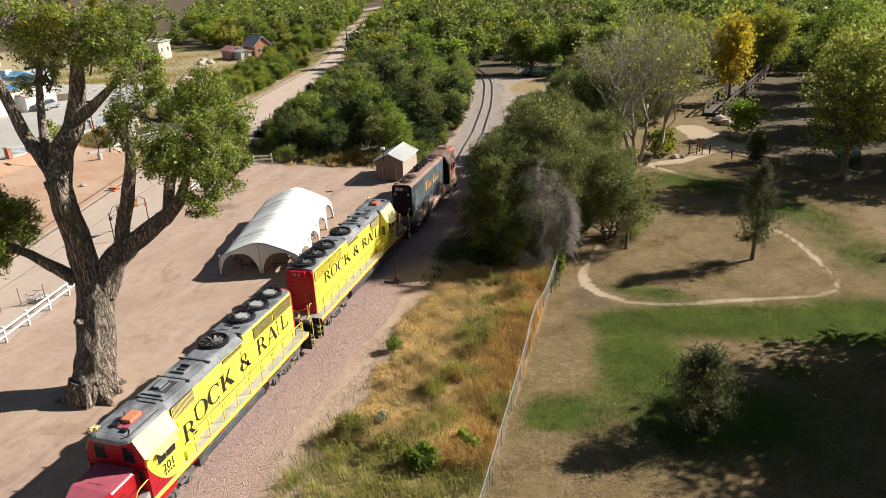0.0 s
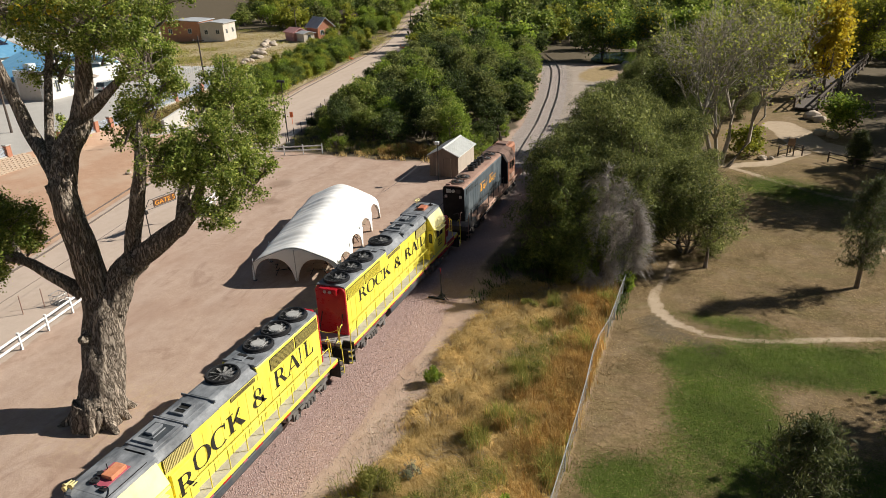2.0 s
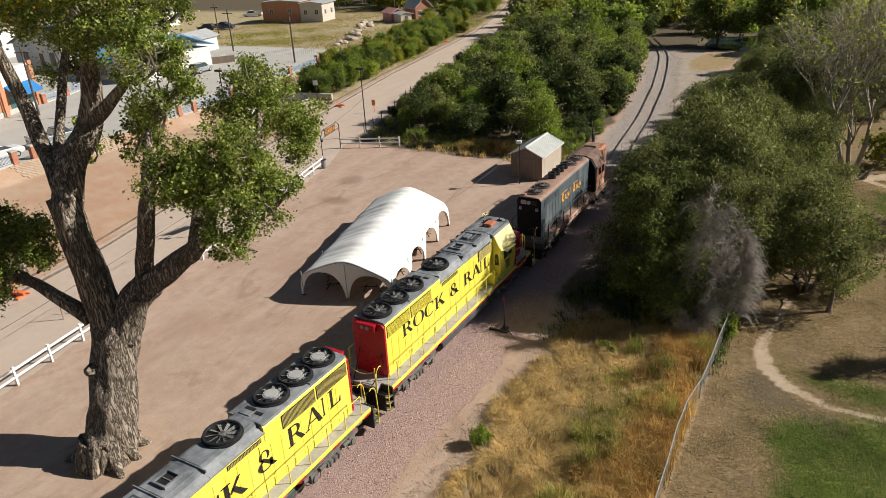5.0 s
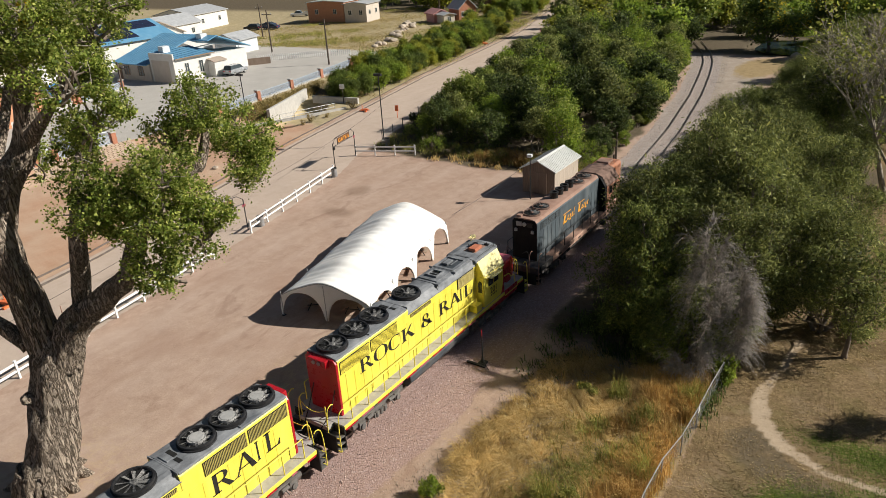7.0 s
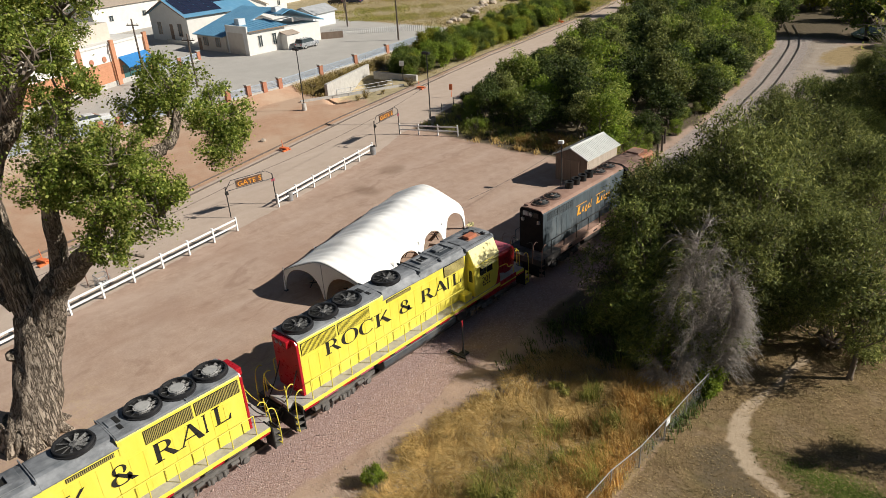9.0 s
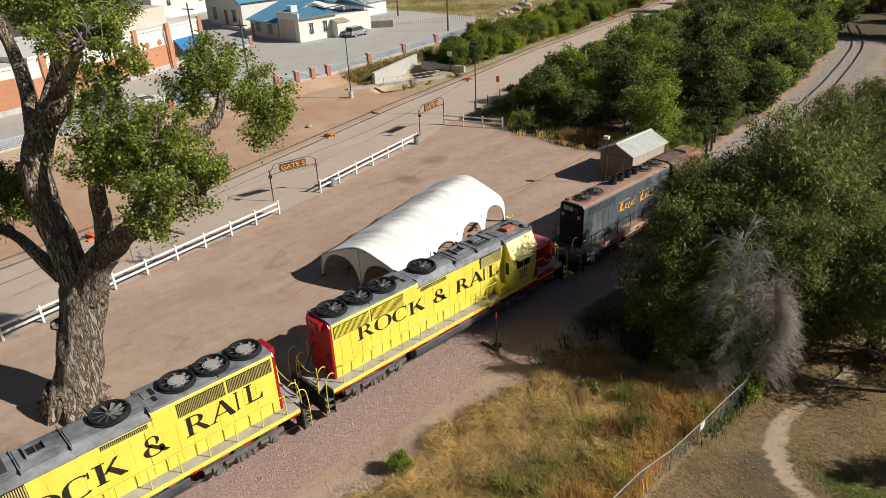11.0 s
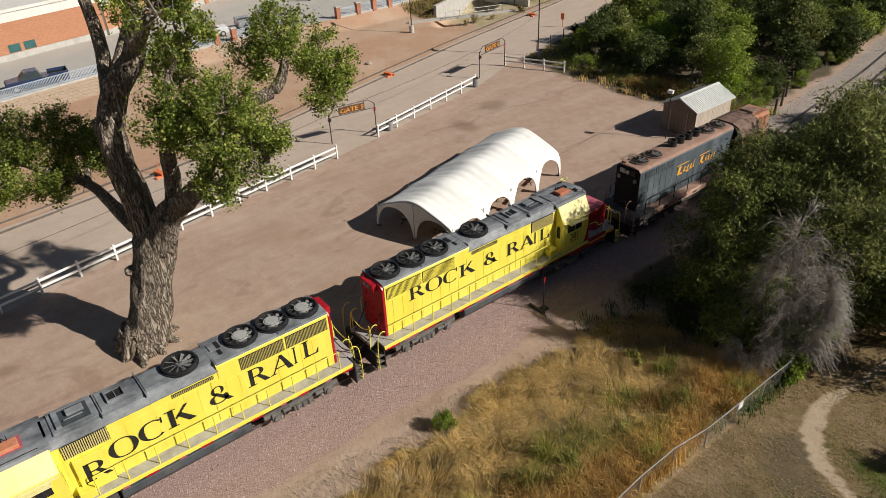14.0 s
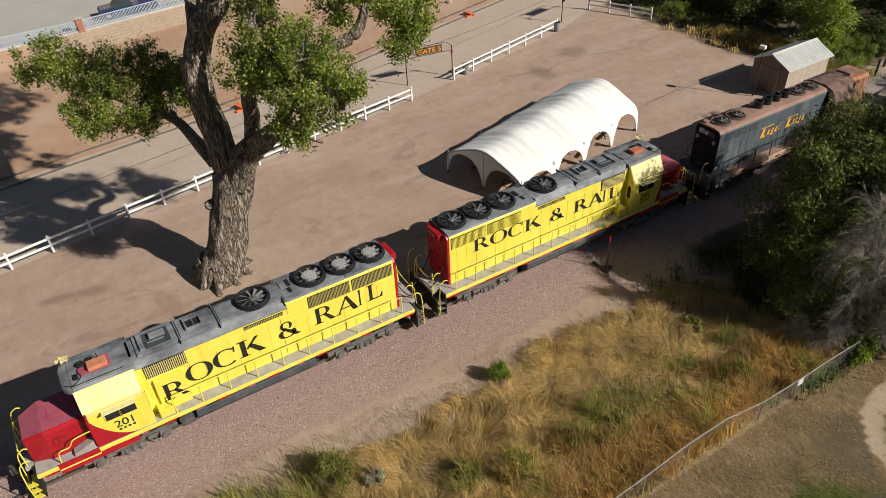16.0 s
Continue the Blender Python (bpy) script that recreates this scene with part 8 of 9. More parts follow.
for _k, (_lm, _lb) in enumerate(((M_LEAF_B, "dark green woods far off"), (M_LEAF_A, "olive green woods far off"), (M_LEAF_C, "bright green woods far off"), (M_LEAF_D, "grey-green woods far off"), (M_LEAF_YG, "yellowing trees far off"))):
    _part = [q for i, q in enumerate(_deep) if (i * 7 + i // 5) % 11 in ((0, 5, 8), (1, 6, 9), (2, 7), (3, 10), (4,))[_k]]
    far_woods("far_woods", _lb, _part, _lm, 140 + _k)
_sp = []
for _k in range(270):        # shrubs along the far side of the rails
    _y = _r.uniform(58, 330) if _k % 2 else _r.uniform(58, 135)
    _x = float(line_x(_y, RAIL)) - _r.uniform(1.8, 8 + _y * 0.05)
    _sp.append((_x, _y, _r.uniform(0.24, 0.42) * (1.0 if _y < 130 else 1.35)))
SHR = [make_tree("roadside_shrub", lb, ball_blobs(8.5, 4.0, 9, 120 + k, 0.02), 0.2, 0.8, 170, 26, 0.42, lm, M_BARK2, 130 + k, 0.7, 0.4, 0.8, category="shrub", group="shrubs along the rails")
       for k, (lm, lb) in enumerate(((M_LEAF_C, "bright green shrub beside the rails"), (M_LEAF_B, "dark green shrub beside the rails"), (M_LEAF_YG, "yellow-green shrub beside the rails")))]
plant(SHR, _sp, 7, 0.9, 1.3)


# ---- water ----
def pond(name, label, cx, cy, rx, ry, z):
    mb = MB()
    n = 40
    vs = [(cx + rx * math.cos(t) * (1 + 0.1 * math.sin(3 * t)), cy + ry * math.sin(t) * (1 + 0.08 * math.cos(5 * t)), z) for t in (6.283 * k / n for k in range(n))]
    mb.add(vs, [tuple(range(n))])
    return solo(name, mb, M_WATER, label, "water", kind="structure", fix=False)


M_WATER, _nt, _b = mat("dark_river_water")
_b.inputs["Base Color"].default_value = (0.02, 0.035, 0.045, 1)
_b.inputs["Roughness"].default_value = 0.12
bump(_nt, _b, noise_of(_nt, 1.6, 4), 0.25, 0.08)
pond("water", "dark rippled river water below the trees", 41.0, 60, 5.5, 14, -0.30)
pond("water", "blue river water at the end of the track", 1.0, 124, 9, 9, -0.35)
pond("water", "pale far bend of the river", -15, 262, 12, 24, 0.15)


# tan bushes on the bank beside the culvert and in the field
_tb = shrub("tan_bush", "rounded tan and olive bush in the dry field", 1.1, 0.8, 900, 0.10, M_TANW, 91, group="tan bushes in the field")
_rb = random.Random(12)
stand(_tb, -46.5, 47.0, 1.0)
for _k in range(26):
    _t = _k / 25
    _x, _y = lerp(-57.0, -66.0, _t) + _rb.uniform(-0.6, 2.6), lerp(45, 92, _t) + _rb.uniform(-1.5, 1.5)
    if _k % 3 == 0:
        _x += _rb.uniform(5, 12)
    _s = _rb.uniform(0.6, 1.3)
    copy_thing(_tb, pose(_x, _y, float(ground_height(np.array(_x), np.array(_y))), 0, 0, _rb.uniform(0, 360)) @ Matrix.Diagonal((_s, _s, _s, 1)))

# bushes along the back of the yard, in front of the thicket
for _k, (_x, _y, _s, _m, _n) in enumerate(((-17.5, 41.6, 0.8, M_WEED, "yellow-green"), (-14.6, 41.4, 1.05, M_WEED, "yellow-green"), (-12.4, 41.9, 1.0, M_ORG, "rust-orange"), (-10.2, 41.7, 0.95, M_WEED, "yellow-green"), (-8.2, 42.0, 0.9, M_ORG, "rust-orange"), (-6.4, 42.2, 0.9, M_WEED, "yellow-green"),
                                           (-5.4, 44.2, 1.1, M_LEAF_C, "bright green"), (-6.6, 46.4, 1.3, M_LEAF_C, "bright green"), (-7.6, 49.0, 1.2, M_LEAF_B, "dark green"), (-9.0, 52.2, 1.4, M_LEAF_B, "dark green"), (-20.5, 42.0, 1.0, M_LEAF_B, "dark green"), (-23.5, 42.4, 1.2, M_LEAF_C, "bright green"))):
    stand(shrub("roadside_bush", _n + " bush in front of the thicket", 1.7, 1.25, 1500, 0.12, _m, 120 + _k, group="bushes before the thicket"), _x, _y, _s)

# ---- the street, its wall and fence ----
M_BLOCK = surf("tan_concrete_blocks", (0.46, 0.34, 0.24), (0.54, 0.42, 0.31), 3, 0.9, 0.15, 20, (0.36, 0.24, 0.16), 0.5, 0.8, island=0.12)
M_BRICK = surf("red_brown_brick", (0.36, 0.15, 0.09), (0.46, 0.21, 0.13), 3.5, 0.9, 0.15, 30, (0.28, 0.12, 0.08), 0.4, 1.2, obj=0.1)
M_BRICK2 = surf("orange_brick_wall", (0.44, 0.20, 0.11), (0.53, 0.26, 0.15), 2.5, 0.9, 0.15, 30, (0.36, 0.17, 0.10), 0.5, 0.6, stretch=(1, 1, 3), obj=0.08)
M_BLUEMET = surf("blue_grey_fence_steel", (0.36, 0.42, 0.50), (0.46, 0.52, 0.60), 3, 0.5, 0.05, 20)
M_STUCCO = surf("white_stucco", (0.66, 0.64, 0.60), (0.72, 0.70, 0.66), 1.2, 0.85, 0.1, 20, (0.58, 0.54, 0.48), 0.5, 0.5)
M_STUCCO2 = surf("beige_stucco", (0.52, 0.46, 0.39), (0.58, 0.52, 0.45), 1.2, 0.85, 0.1, 20, (0.45, 0.39, 0.32), 0.5, 0.5)
M_BLUEROOF = surf("blue_metal_roof", (0.10, 0.27, 0.43), (0.14, 0.33, 0.50), 0.8, 0.5, 0.05, 8, (0.20, 0.36, 0.48), 0.5, 0.4)
M_AWN = surf("bright_blue_awning", (0.02, 0.16, 0.42), (0.03, 0.20, 0.48), 1.5, 0.6, 0.05, 8)
M_SOLAR = surf("dark_solar_panel", (0.015, 0.02, 0.045), (0.025, 0.03, 0.06), 2, 0.2, 0.0, 8, spec=0.6)
M_WIN = surf("dim_window_glass", (0.035, 0.045, 0.05), (0.06, 0.075, 0.08), 1.2, 0.12, 0.0, 8, spec=0.6)
M_TEAL = surf("teal_shop_glass", (0.03, 0.10, 0.10), (0.05, 0.14, 0.14), 1.2, 0.15, 0.0, 8, spec=0.6)
M_TRIM = surf("brown_wood_trim", (0.20, 0.13, 0.09), (0.27, 0.18, 0.12), 2, 0.7, 0.05, 20)
M_GREYROOF = surf("grey_sheet_roof", (0.34, 0.35, 0.36), (0.44, 0.45, 0.46), 1.2, 0.6, 0.05, 10, (0.25, 0.25, 0.26), 0.5, 0.7)
M_PINKROOF = surf("faded_pink_roof", (0.46, 0.21, 0.20), (0.54, 0.29, 0.27), 1.4, 0.8, 0.1, 10)
M_TANROOF = surf("tan_shingle_roof", (0.36, 0.29, 0.23), (0.45, 0.37, 0.30), 2, 0.9, 0.1, 20)
M_POLE = surf("dark_utility_pole_wood", (0.07, 0.055, 0.045), (0.13, 0.10, 0.08), 3, 0.9, 0.2, 20)
M_PLASTER = surf("light_grey_metal_siding", (0.55, 0.58, 0.60), (0.64, 0.66, 0.67), 1.2, 0.6, 0.05, 12)


def street_z(x, y):
    return float(ground_height(np.array(float(x)), np.array(float(y))))


def block_slope(y0, y1):
    """Concrete blocks laid on the bank below the street."""
    base = thing("block_bank", (float(line_x(y0, WALL)) + 1.5, y0, 0), "tan concrete blocks laid in rows on the street bank", "retaining wall", kind="structure")
    rows, p = 6, 0.52
    k = 0
    y = y0
    me = None
    while y < y1:
        for r_ in range(rows):
            t = (r_ + 0.5) / rows
            yy = y + (0.26 if r_ % 2 else 0)
            x = float(line_x(yy, WALL)) + 3.0 * t
            ob_m = pose(x, yy, 1.0 - 1.0 * t + 0.03, 0, 18.4, 0)
            if me is None:
                me = MB().box(-0.235, 0.235, -0.235, 0.235, -0.06, 0.05).mesh("block", bevel=0.02)
                me.materials.append(M_BLOCK)
            ob = part("block", me, M_BLOCK, base)
            ob.matrix_basis = ob_m
            k += 1
        y += p
    return base


block_slope(-13.0, 10.5)
block_slope(16.0, 28.0)


def pier_fence(ys, off=-0.15, wall=None, label="blue-grey steel picket fence between brick piers along the street"):
    base = thing("street_fence", (float(line_x(ys[0], wall or WALL)) + off, ys[0], 0.9), label, "fence", "steel fences along the street")
    pts = [(float(line_x(y, wall or WALL)) + off, y) for y in ys]
    for x, y in pts:
        z = street_z(x, y) - 0.05
        p = part("pier", MB().box(x - 0.3, x + 0.3, y - 0.3, y + 0.3, z, z + 1.45), M_BRICK, base, "red brick pier", bevel=0.01)
        part("pier_cap", MB().box(x - 0.38, x + 0.38, y - 0.38, y + 0.38, z + 1.452, z + 1.6), M_CONC, p, "pale concrete cap", bevel=0.02)
    for (ax, ay), (bx, by) in zip(pts, pts[1:]):
        L = math.hypot(bx - ax, by - ay)
        rz = math.atan2(by - ay, bx - ax)
        za = (street_z(ax, ay) + street_z(bx, by)) / 2
        part("kerb", MB().obox(((ax + bx) / 2, (ay + by) / 2, za + 0.05), (L / 2 - 0.3, 0.16, 0.16), rz=rz), M_CONC, base, "pale concrete kerb")
        mb = MB()
        for z in (0.32, 1.15):
            mb.obox(((ax + bx) / 2, (ay + by) / 2, za + z), (L / 2 - 0.3, 0.025, 0.03), rz=rz)
        n = int((L - 0.6) / 0.15)
        for k in range(n):
            t = (0.3 + (k + 0.5) * (L - 0.6) / n) / L
            mb.obox((lerp(ax, bx, t), lerp(ay, by, t), za + 0.72), (0.028, 0.02, 0.50), rz=rz)
        part("picket_panel", mb, M_BLUEMET, base)
    return base


pier_fence((-22, -8.8, 4.0, 16.7))
pier_fence((19.0, 22.6, 26.4))
pier_fence((33.6, 36.8, 39.4, 42.0, 50.6, 58.8, 67.7, 78.0))
pier_fence((38.5, 43.5, 48.5), -0.2, ((38.5, -87.0), (43.5, -88.8), (48.5, -91.2)), "short steel picket fence between brick piers by the shop")


def window(base, cx, cy, cz, w, h, axis, m_=None, frame_m=None, out=1):
    """A framed window lying on a wall; axis is the way it faces ('x' or 'y'), out its sign."""
    fr, t = MB(), 0.07
    q = 0.04 * out
    if axis == "y":
        gl = MB().box(cx - w / 2, cx + w / 2, min(cy, cy + q), max(cy, cy + q), cz - h / 2, cz + h / 2)
        for a, b, c, d in ((-w / 2 - t, w / 2 + t, h / 2, h / 2 + t), (-w / 2 - t, w / 2 + t, -h / 2 - t, -h / 2), (-w / 2 - t, -w / 2, -h / 2, h / 2), (w / 2, w / 2 + t, -h / 2, h / 2), (-0.025, 0.025, -h / 2, h / 2)):
            fr.box(cx + a, cx + b, min(cy, cy + q * 1.9), max(cy, cy + q * 1.9), cz + c, cz + d)
    else:
        gl = MB().box(min(cx, cx + q), max(cx, cx + q), cy - w / 2, cy + w / 2, cz - h / 2, cz + h / 2)
        for a, b, c, d in ((-w / 2 - t, w / 2 + t, h / 2, h / 2 + t), (-w / 2 - t, w / 2 + t, -h / 2 - t, -h / 2), (-w / 2 - t, -w / 2, -h / 2, h / 2), (w / 2, w / 2 + t, -h / 2, h / 2), (-0.025, 0.025, -h / 2, h / 2)):
            fr.box(min(cx, cx + q * 1.9), max(cx, cx + q * 1.9), cy + a, cy + b, cz + c, cz + d)
    g = part("window", gl, m_ or M_WIN, base)
    part("window_frame", fr, frame_m or M_TRIM, g)
    return g


def blue_building():
    z = 1.0
    base = thing("white_building", (-100, 62, z), "white stucco building with blue metal roofs and solar panels", "building")
    # front wing behind a tall parapet
    part("wall", MB().box(-91.6, -85.4, 55.2, 63.0, z - 0.3, z + 4.0), M_STUCCO, base)
    part("parapet", MB().box(-91.8, -85.2, 54.9, 55.2, z - 0.3, z + 4.9), M_STUCCO, base, "plain stucco front parapet", bevel=0.03)
    part("garage_door", MB().box(-91.2, -86.4, 54.85, 54.898, z, z + 3.7), M_STUCCO2, base)
    r = part("roof", MB().prism([(-84.9, z + 3.95), (-91.8, z + 4.75), (-91.8, z + 4.9), (-84.9, z + 4.1)], 55.21, 63.4), M_BLUEROOF, base, "blue metal roof")
    part("fascia", MB().box(-84.9, -84.82, 55.21, 63.4, z + 3.9, z + 4.08), M_TRIM, r)
    for k in range(9):
        y = 55.7 + k * 0.9
        part("roof_rib", MB().prism([(-84.9, z + 4.105), (-91.8, z + 4.905), (-91.8, z + 4.95), (-84.9, z + 4.15)], y, y + 0.06), M_BLUEROOF, r)
    for y in (57.6, 60.6):
        window(base, -85.4, y, z + 2.1, 0.8, 1.9, "x", frame_m=M_STUCCO)
    part("lean_to", MB().box(-85.39, -83.6, 62.0, 64.6, z - 0.3, z + 2.6), M_STUCCO, base)
    part("lean_to_roof", MB().prism([(-83.4, z + 2.55), (-85.5, z + 3.0), (-85.5, z + 3.1), (-83.4, z + 2.65)], 61.8, 64.8), M_TANROOF, base)
    # middle part with its long blue slope
    part("wall", MB().box(-101.5, -91.81, 54.6, 72, z - 0.3, z + 2.9), M_STUCCO2, base)
    part("rear_wall", MB().box(-91.79, -86.6, 63.41, 72, z - 0.3, z + 3.4), M_STUCCO, base)
    mb = MB()
    mb.prism([(54.0, z + 2.8), (65.5, z + 6.4), (73.0, z + 3.6), (73.0, z + 3.75), (65.5, z + 6.55), (54.0, z + 2.95)], -102.0, -91.82, "x")
    mb.prism([(63.42, z + 5.75), (65.5, z + 6.4), (73.0, z + 3.6), (73.0, z + 3.75), (65.5, z + 6.55), (63.42, z + 5.9)], -91.82, -86.2, "x")
    r = part("roof", mb, M_BLUEROOF, base, "long blue metal roof")
    for k in range(12):
        x = -101.6 + k * 0.85
        part("roof_rib", MB().prism([(54.0, z + 2.955), (65.5, z + 6.555), (65.5, z + 6.60), (54.0, z + 3.0)], x, x + 0.06, "x"), M_BLUEROOF, r)
    for x in (-98.6, -94.4):
        window(base, x, 54.6, z + 1.7, 1.4, 1.5, "y", frame_m=M_TRIM, out=-1)
    part("door", MB().box(-101.2, -100.2, 54.53, 54.598, z, z + 2.2), M_TRIM, base)
    # gabled house at the end, with solar panels
    part("wall", MB().prism([(-124.4, z - 0.3), (-109.4, z - 0.3), (-109.4, z + 5.2), (-116.9, z + 7.9), (-124.4, z + 5.2)], 57.4, 73), M_STUCCO, base)
    rf = [(-125.0, z + 5.0), (-116.9, z + 7.95), (-108.8, z + 5.0), (-108.8, z + 5.16), (-116.9, z + 8.12), (-125.0, z + 5.16)]
    r = part("roof", MB().prism(rf, 56.7, 73.6), M_BLUEROOF, base, "blue gabled metal roof")
    part("verge", MB().prism([(-125.0, z + 4.9), (-116.9, z + 7.85), (-108.8, z + 4.9), (-108.8, z + 5.14), (-116.9, z + 8.1), (-125.0, z + 5.14)], 56.6, 56.69), M_TRIM, r)
    for i in range(4):
        for k in range(7):
            y0 = 57.4 + k * 2.15 + 0.0
            if k > 3 and i < 2:
                continue
            a, b = 0.14 + i * 0.2, 0.14 + i * 0.2 + 0.18
            pa, pb = (lerp(-108.8, -116.9, a), lerp(z + 5.20, z + 8.16, a)), (lerp(-108.8, -116.9, b), lerp(z + 5.20, z + 8.16, b))
            part("solar_panel", MB().prism([(pa[0], pa[1]), (pb[0], pb[1]), (pb[0] + 0.02, pb[1] + 0.06), (pa[0] + 0.02, pa[1] + 0.06)], y0, y0 + 2.02), M_SOLAR, r)
    for x in (-120.8, -112.6):
        window(base, x, 57.4, z + 2.4, 1.4, 2.3, "y", frame_m=M_TRIM, out=-1)
    part("door", MB().box(-116.6, -115.4, 57.33, 57.398, z + 0.4, z + 3.4), M_TRIM, base)
    part("porch_wall", MB().box(-116.0, -106.5, 55.9, 56.1, z - 0.2, z + 0.7), M_CONC, base)
    for x, y, zz in ((-90.3, 57.2, 4.75), (-89.2, 64.6, 5.9)):
        part("roof_unit", MB().box(x - 0.7, x + 0.7, y - 0.7, y + 0.7, z + zz - 0.4, z + zz + 1.0), M_PLASTER, base, bevel=0.04)
    return base


blue_building()


def shop(poly, h, label, band, brick_h):
    """A flat-roofed brick shop whose wall runs from point to point."""
    z = 0.95
    base = thing("brick_shop", (poly[0][0], poly[0][1], z), label, "building")
    part("wall", MB().prism(poly, z - 0.3, z + h, "z"), band, base, "pale upper wall")
    (ax, ay), (bx, by) = poly[0], poly[1]
    L = math.hypot(bx - ax, by - ay)
    rz = math.atan2(by - ay, bx - ax)
    n = Vector((math.sin(rz), -math.cos(rz), 0))
    if n.x < 0:
        n = -n

    def strip(nm, t0, t1, z0, z1, d, m_, lab=""):
        c = Vector((lerp(ax, bx, (t0 + t1) / 2), lerp(ay, by, (t0 + t1) / 2), 0)) + n * d / 2
        return part(nm, MB().obox((c.x, c.y, z + (z0 + z1) / 2), (L * (t1 - t0) / 2, d / 2, (z1 - z0) / 2), rz=rz), m_, base, lab)

    strip("stone_base", 0, 1, -0.3, 0.75, 0.16, M_CONC, "pale stone base")
    strip("brick_course", 0, 1, 0.76, brick_h, 0.10, M_BRICK2, "orange brick lower wall")
    strip("cornice", 0, 1, h - 0.25, h + 0.1, 0.14, M_STUCCO)
    return base, strip, n, rz, L


_b, _strip, _n3, _rz, _L = shop([(-73.9, 8.5), (-87.6, 38.0), (-103, 32), (-90, 2)], 6.2, "flat-roofed shop with an orange brick wall and blue awning", M_STUCCO, 3.6)
for _t in (0.06, 0.55, 0.76, 0.99):
    _strip("brick_pillar", _t - 0.012, _t + 0.012, -0.3, 6.6, 0.35, M_BRICK2)
_strip("shop_window", 0.80, 0.97, 0.7, 2.6, 0.14, M_TEAL, "teal shop window")
for _t in (0.84, 0.885, 0.93):
    _strip("window_bar", _t - 0.003, _t + 0.003, 0.7, 2.6, 0.18, M_WIN)
_a = Vector((lerp(-73.9, -87.6, 0.79), lerp(8.5, 38.0, 0.79), 0)) + _n3 * 0.1
_c = Vector((lerp(-73.9, -87.6, 0.98), lerp(8.5, 38.0, 0.98), 0)) + _n3 * 0.1
_up = Vector((0, 0, 1))
_mb = MB().add([_a + _up * 4.9, _c + _up * 4.9, _c + _n3 * 1.5 + _up * 3.5, _a + _n3 * 1.5 + _up * 3.5, _a + _up * 4.75, _c + _up * 4.75, _c + _n3 * 1.5 + _up * 3.3, _a + _n3 * 1.5 + _up * 3.3],
               [(0, 1, 2, 3), (7, 6, 5, 4), (0, 4, 5, 1), (1, 5, 6, 2), (2, 6, 7, 3), (3, 7, 4, 0)])
part("awning", _mb, M_AWN, _b, "bright blue awning")
for _t in (0.30, 0.62, 0.70):
    _c = Vector((lerp(-73.9, -87.6, _t), lerp(8.5, 38.0, _t), 5.1)) + _n3 * 0.06
    part("wall_disc", MB().tube([_c, _c + _n3 * 0.06], 0.42, 14), M_BRICK if _t > 0.5 else M_FAN, _b)
part("roof_step", MB().prism([(-83, 21), (-88.5, 33), (-100, 29.5), (-95, 17)], 7.1, 9.6, "z"), M_STUCCO2, _b, "beige upper storey")

# the near brick building with the alley
_b, _strip, _n3, _rz, _L = shop([(-70.5, -6.3), (-73.8, 8.2), (-90, 2), (-86, -11)], 5.5, "two-tone brick building with a stone base beside an alley", M_STUCCO, 4.2)
for _t in (0.24, 0.36):
    _strip("window", _t - 0.045, _t + 0.045, 0.85, 1.75, 0.14, M_TEAL)
part("garage_wall", MB().box(-90, -77.5, -18, -11.6, 0.6, 4.4), M_STUCCO2, _b, "beige garage wall")


def bin_box(x, y, m_, label):
    z = street_z(x, y)
    base = thing("waste_bin", (x, y, z), label, "waste bin")
    part("body", MB().prism([(x - 0.7, z + 0.1), (x + 0.7, z + 0.1), (x + 0.8, z + 2.0), (x - 0.8, z + 2.0)], y - 0.85, y + 0.85), m_, base, bevel=0.04)
    part("lid", MB().prism([(x - 0.85, z + 2.01), (x + 0.85, z + 2.01), (x + 0.85, z + 2.07), (x - 0.85, z + 2.17)], y - 0.9, y + 0.9), M_BLACK, base)


M_BINGREEN = surf("dark_green_bin_plastic", (0.05, 0.08, 0.06), (0.08, 0.11, 0.085), 2, 0.5, 0.05, 20)
bin_box(-71.2, -9.6, M_BINGREEN, "dark green waste bin in the alley")
bin_box(-70.4, -7.6, M_TRIM, "brown slatted waste bin by the brick wall")


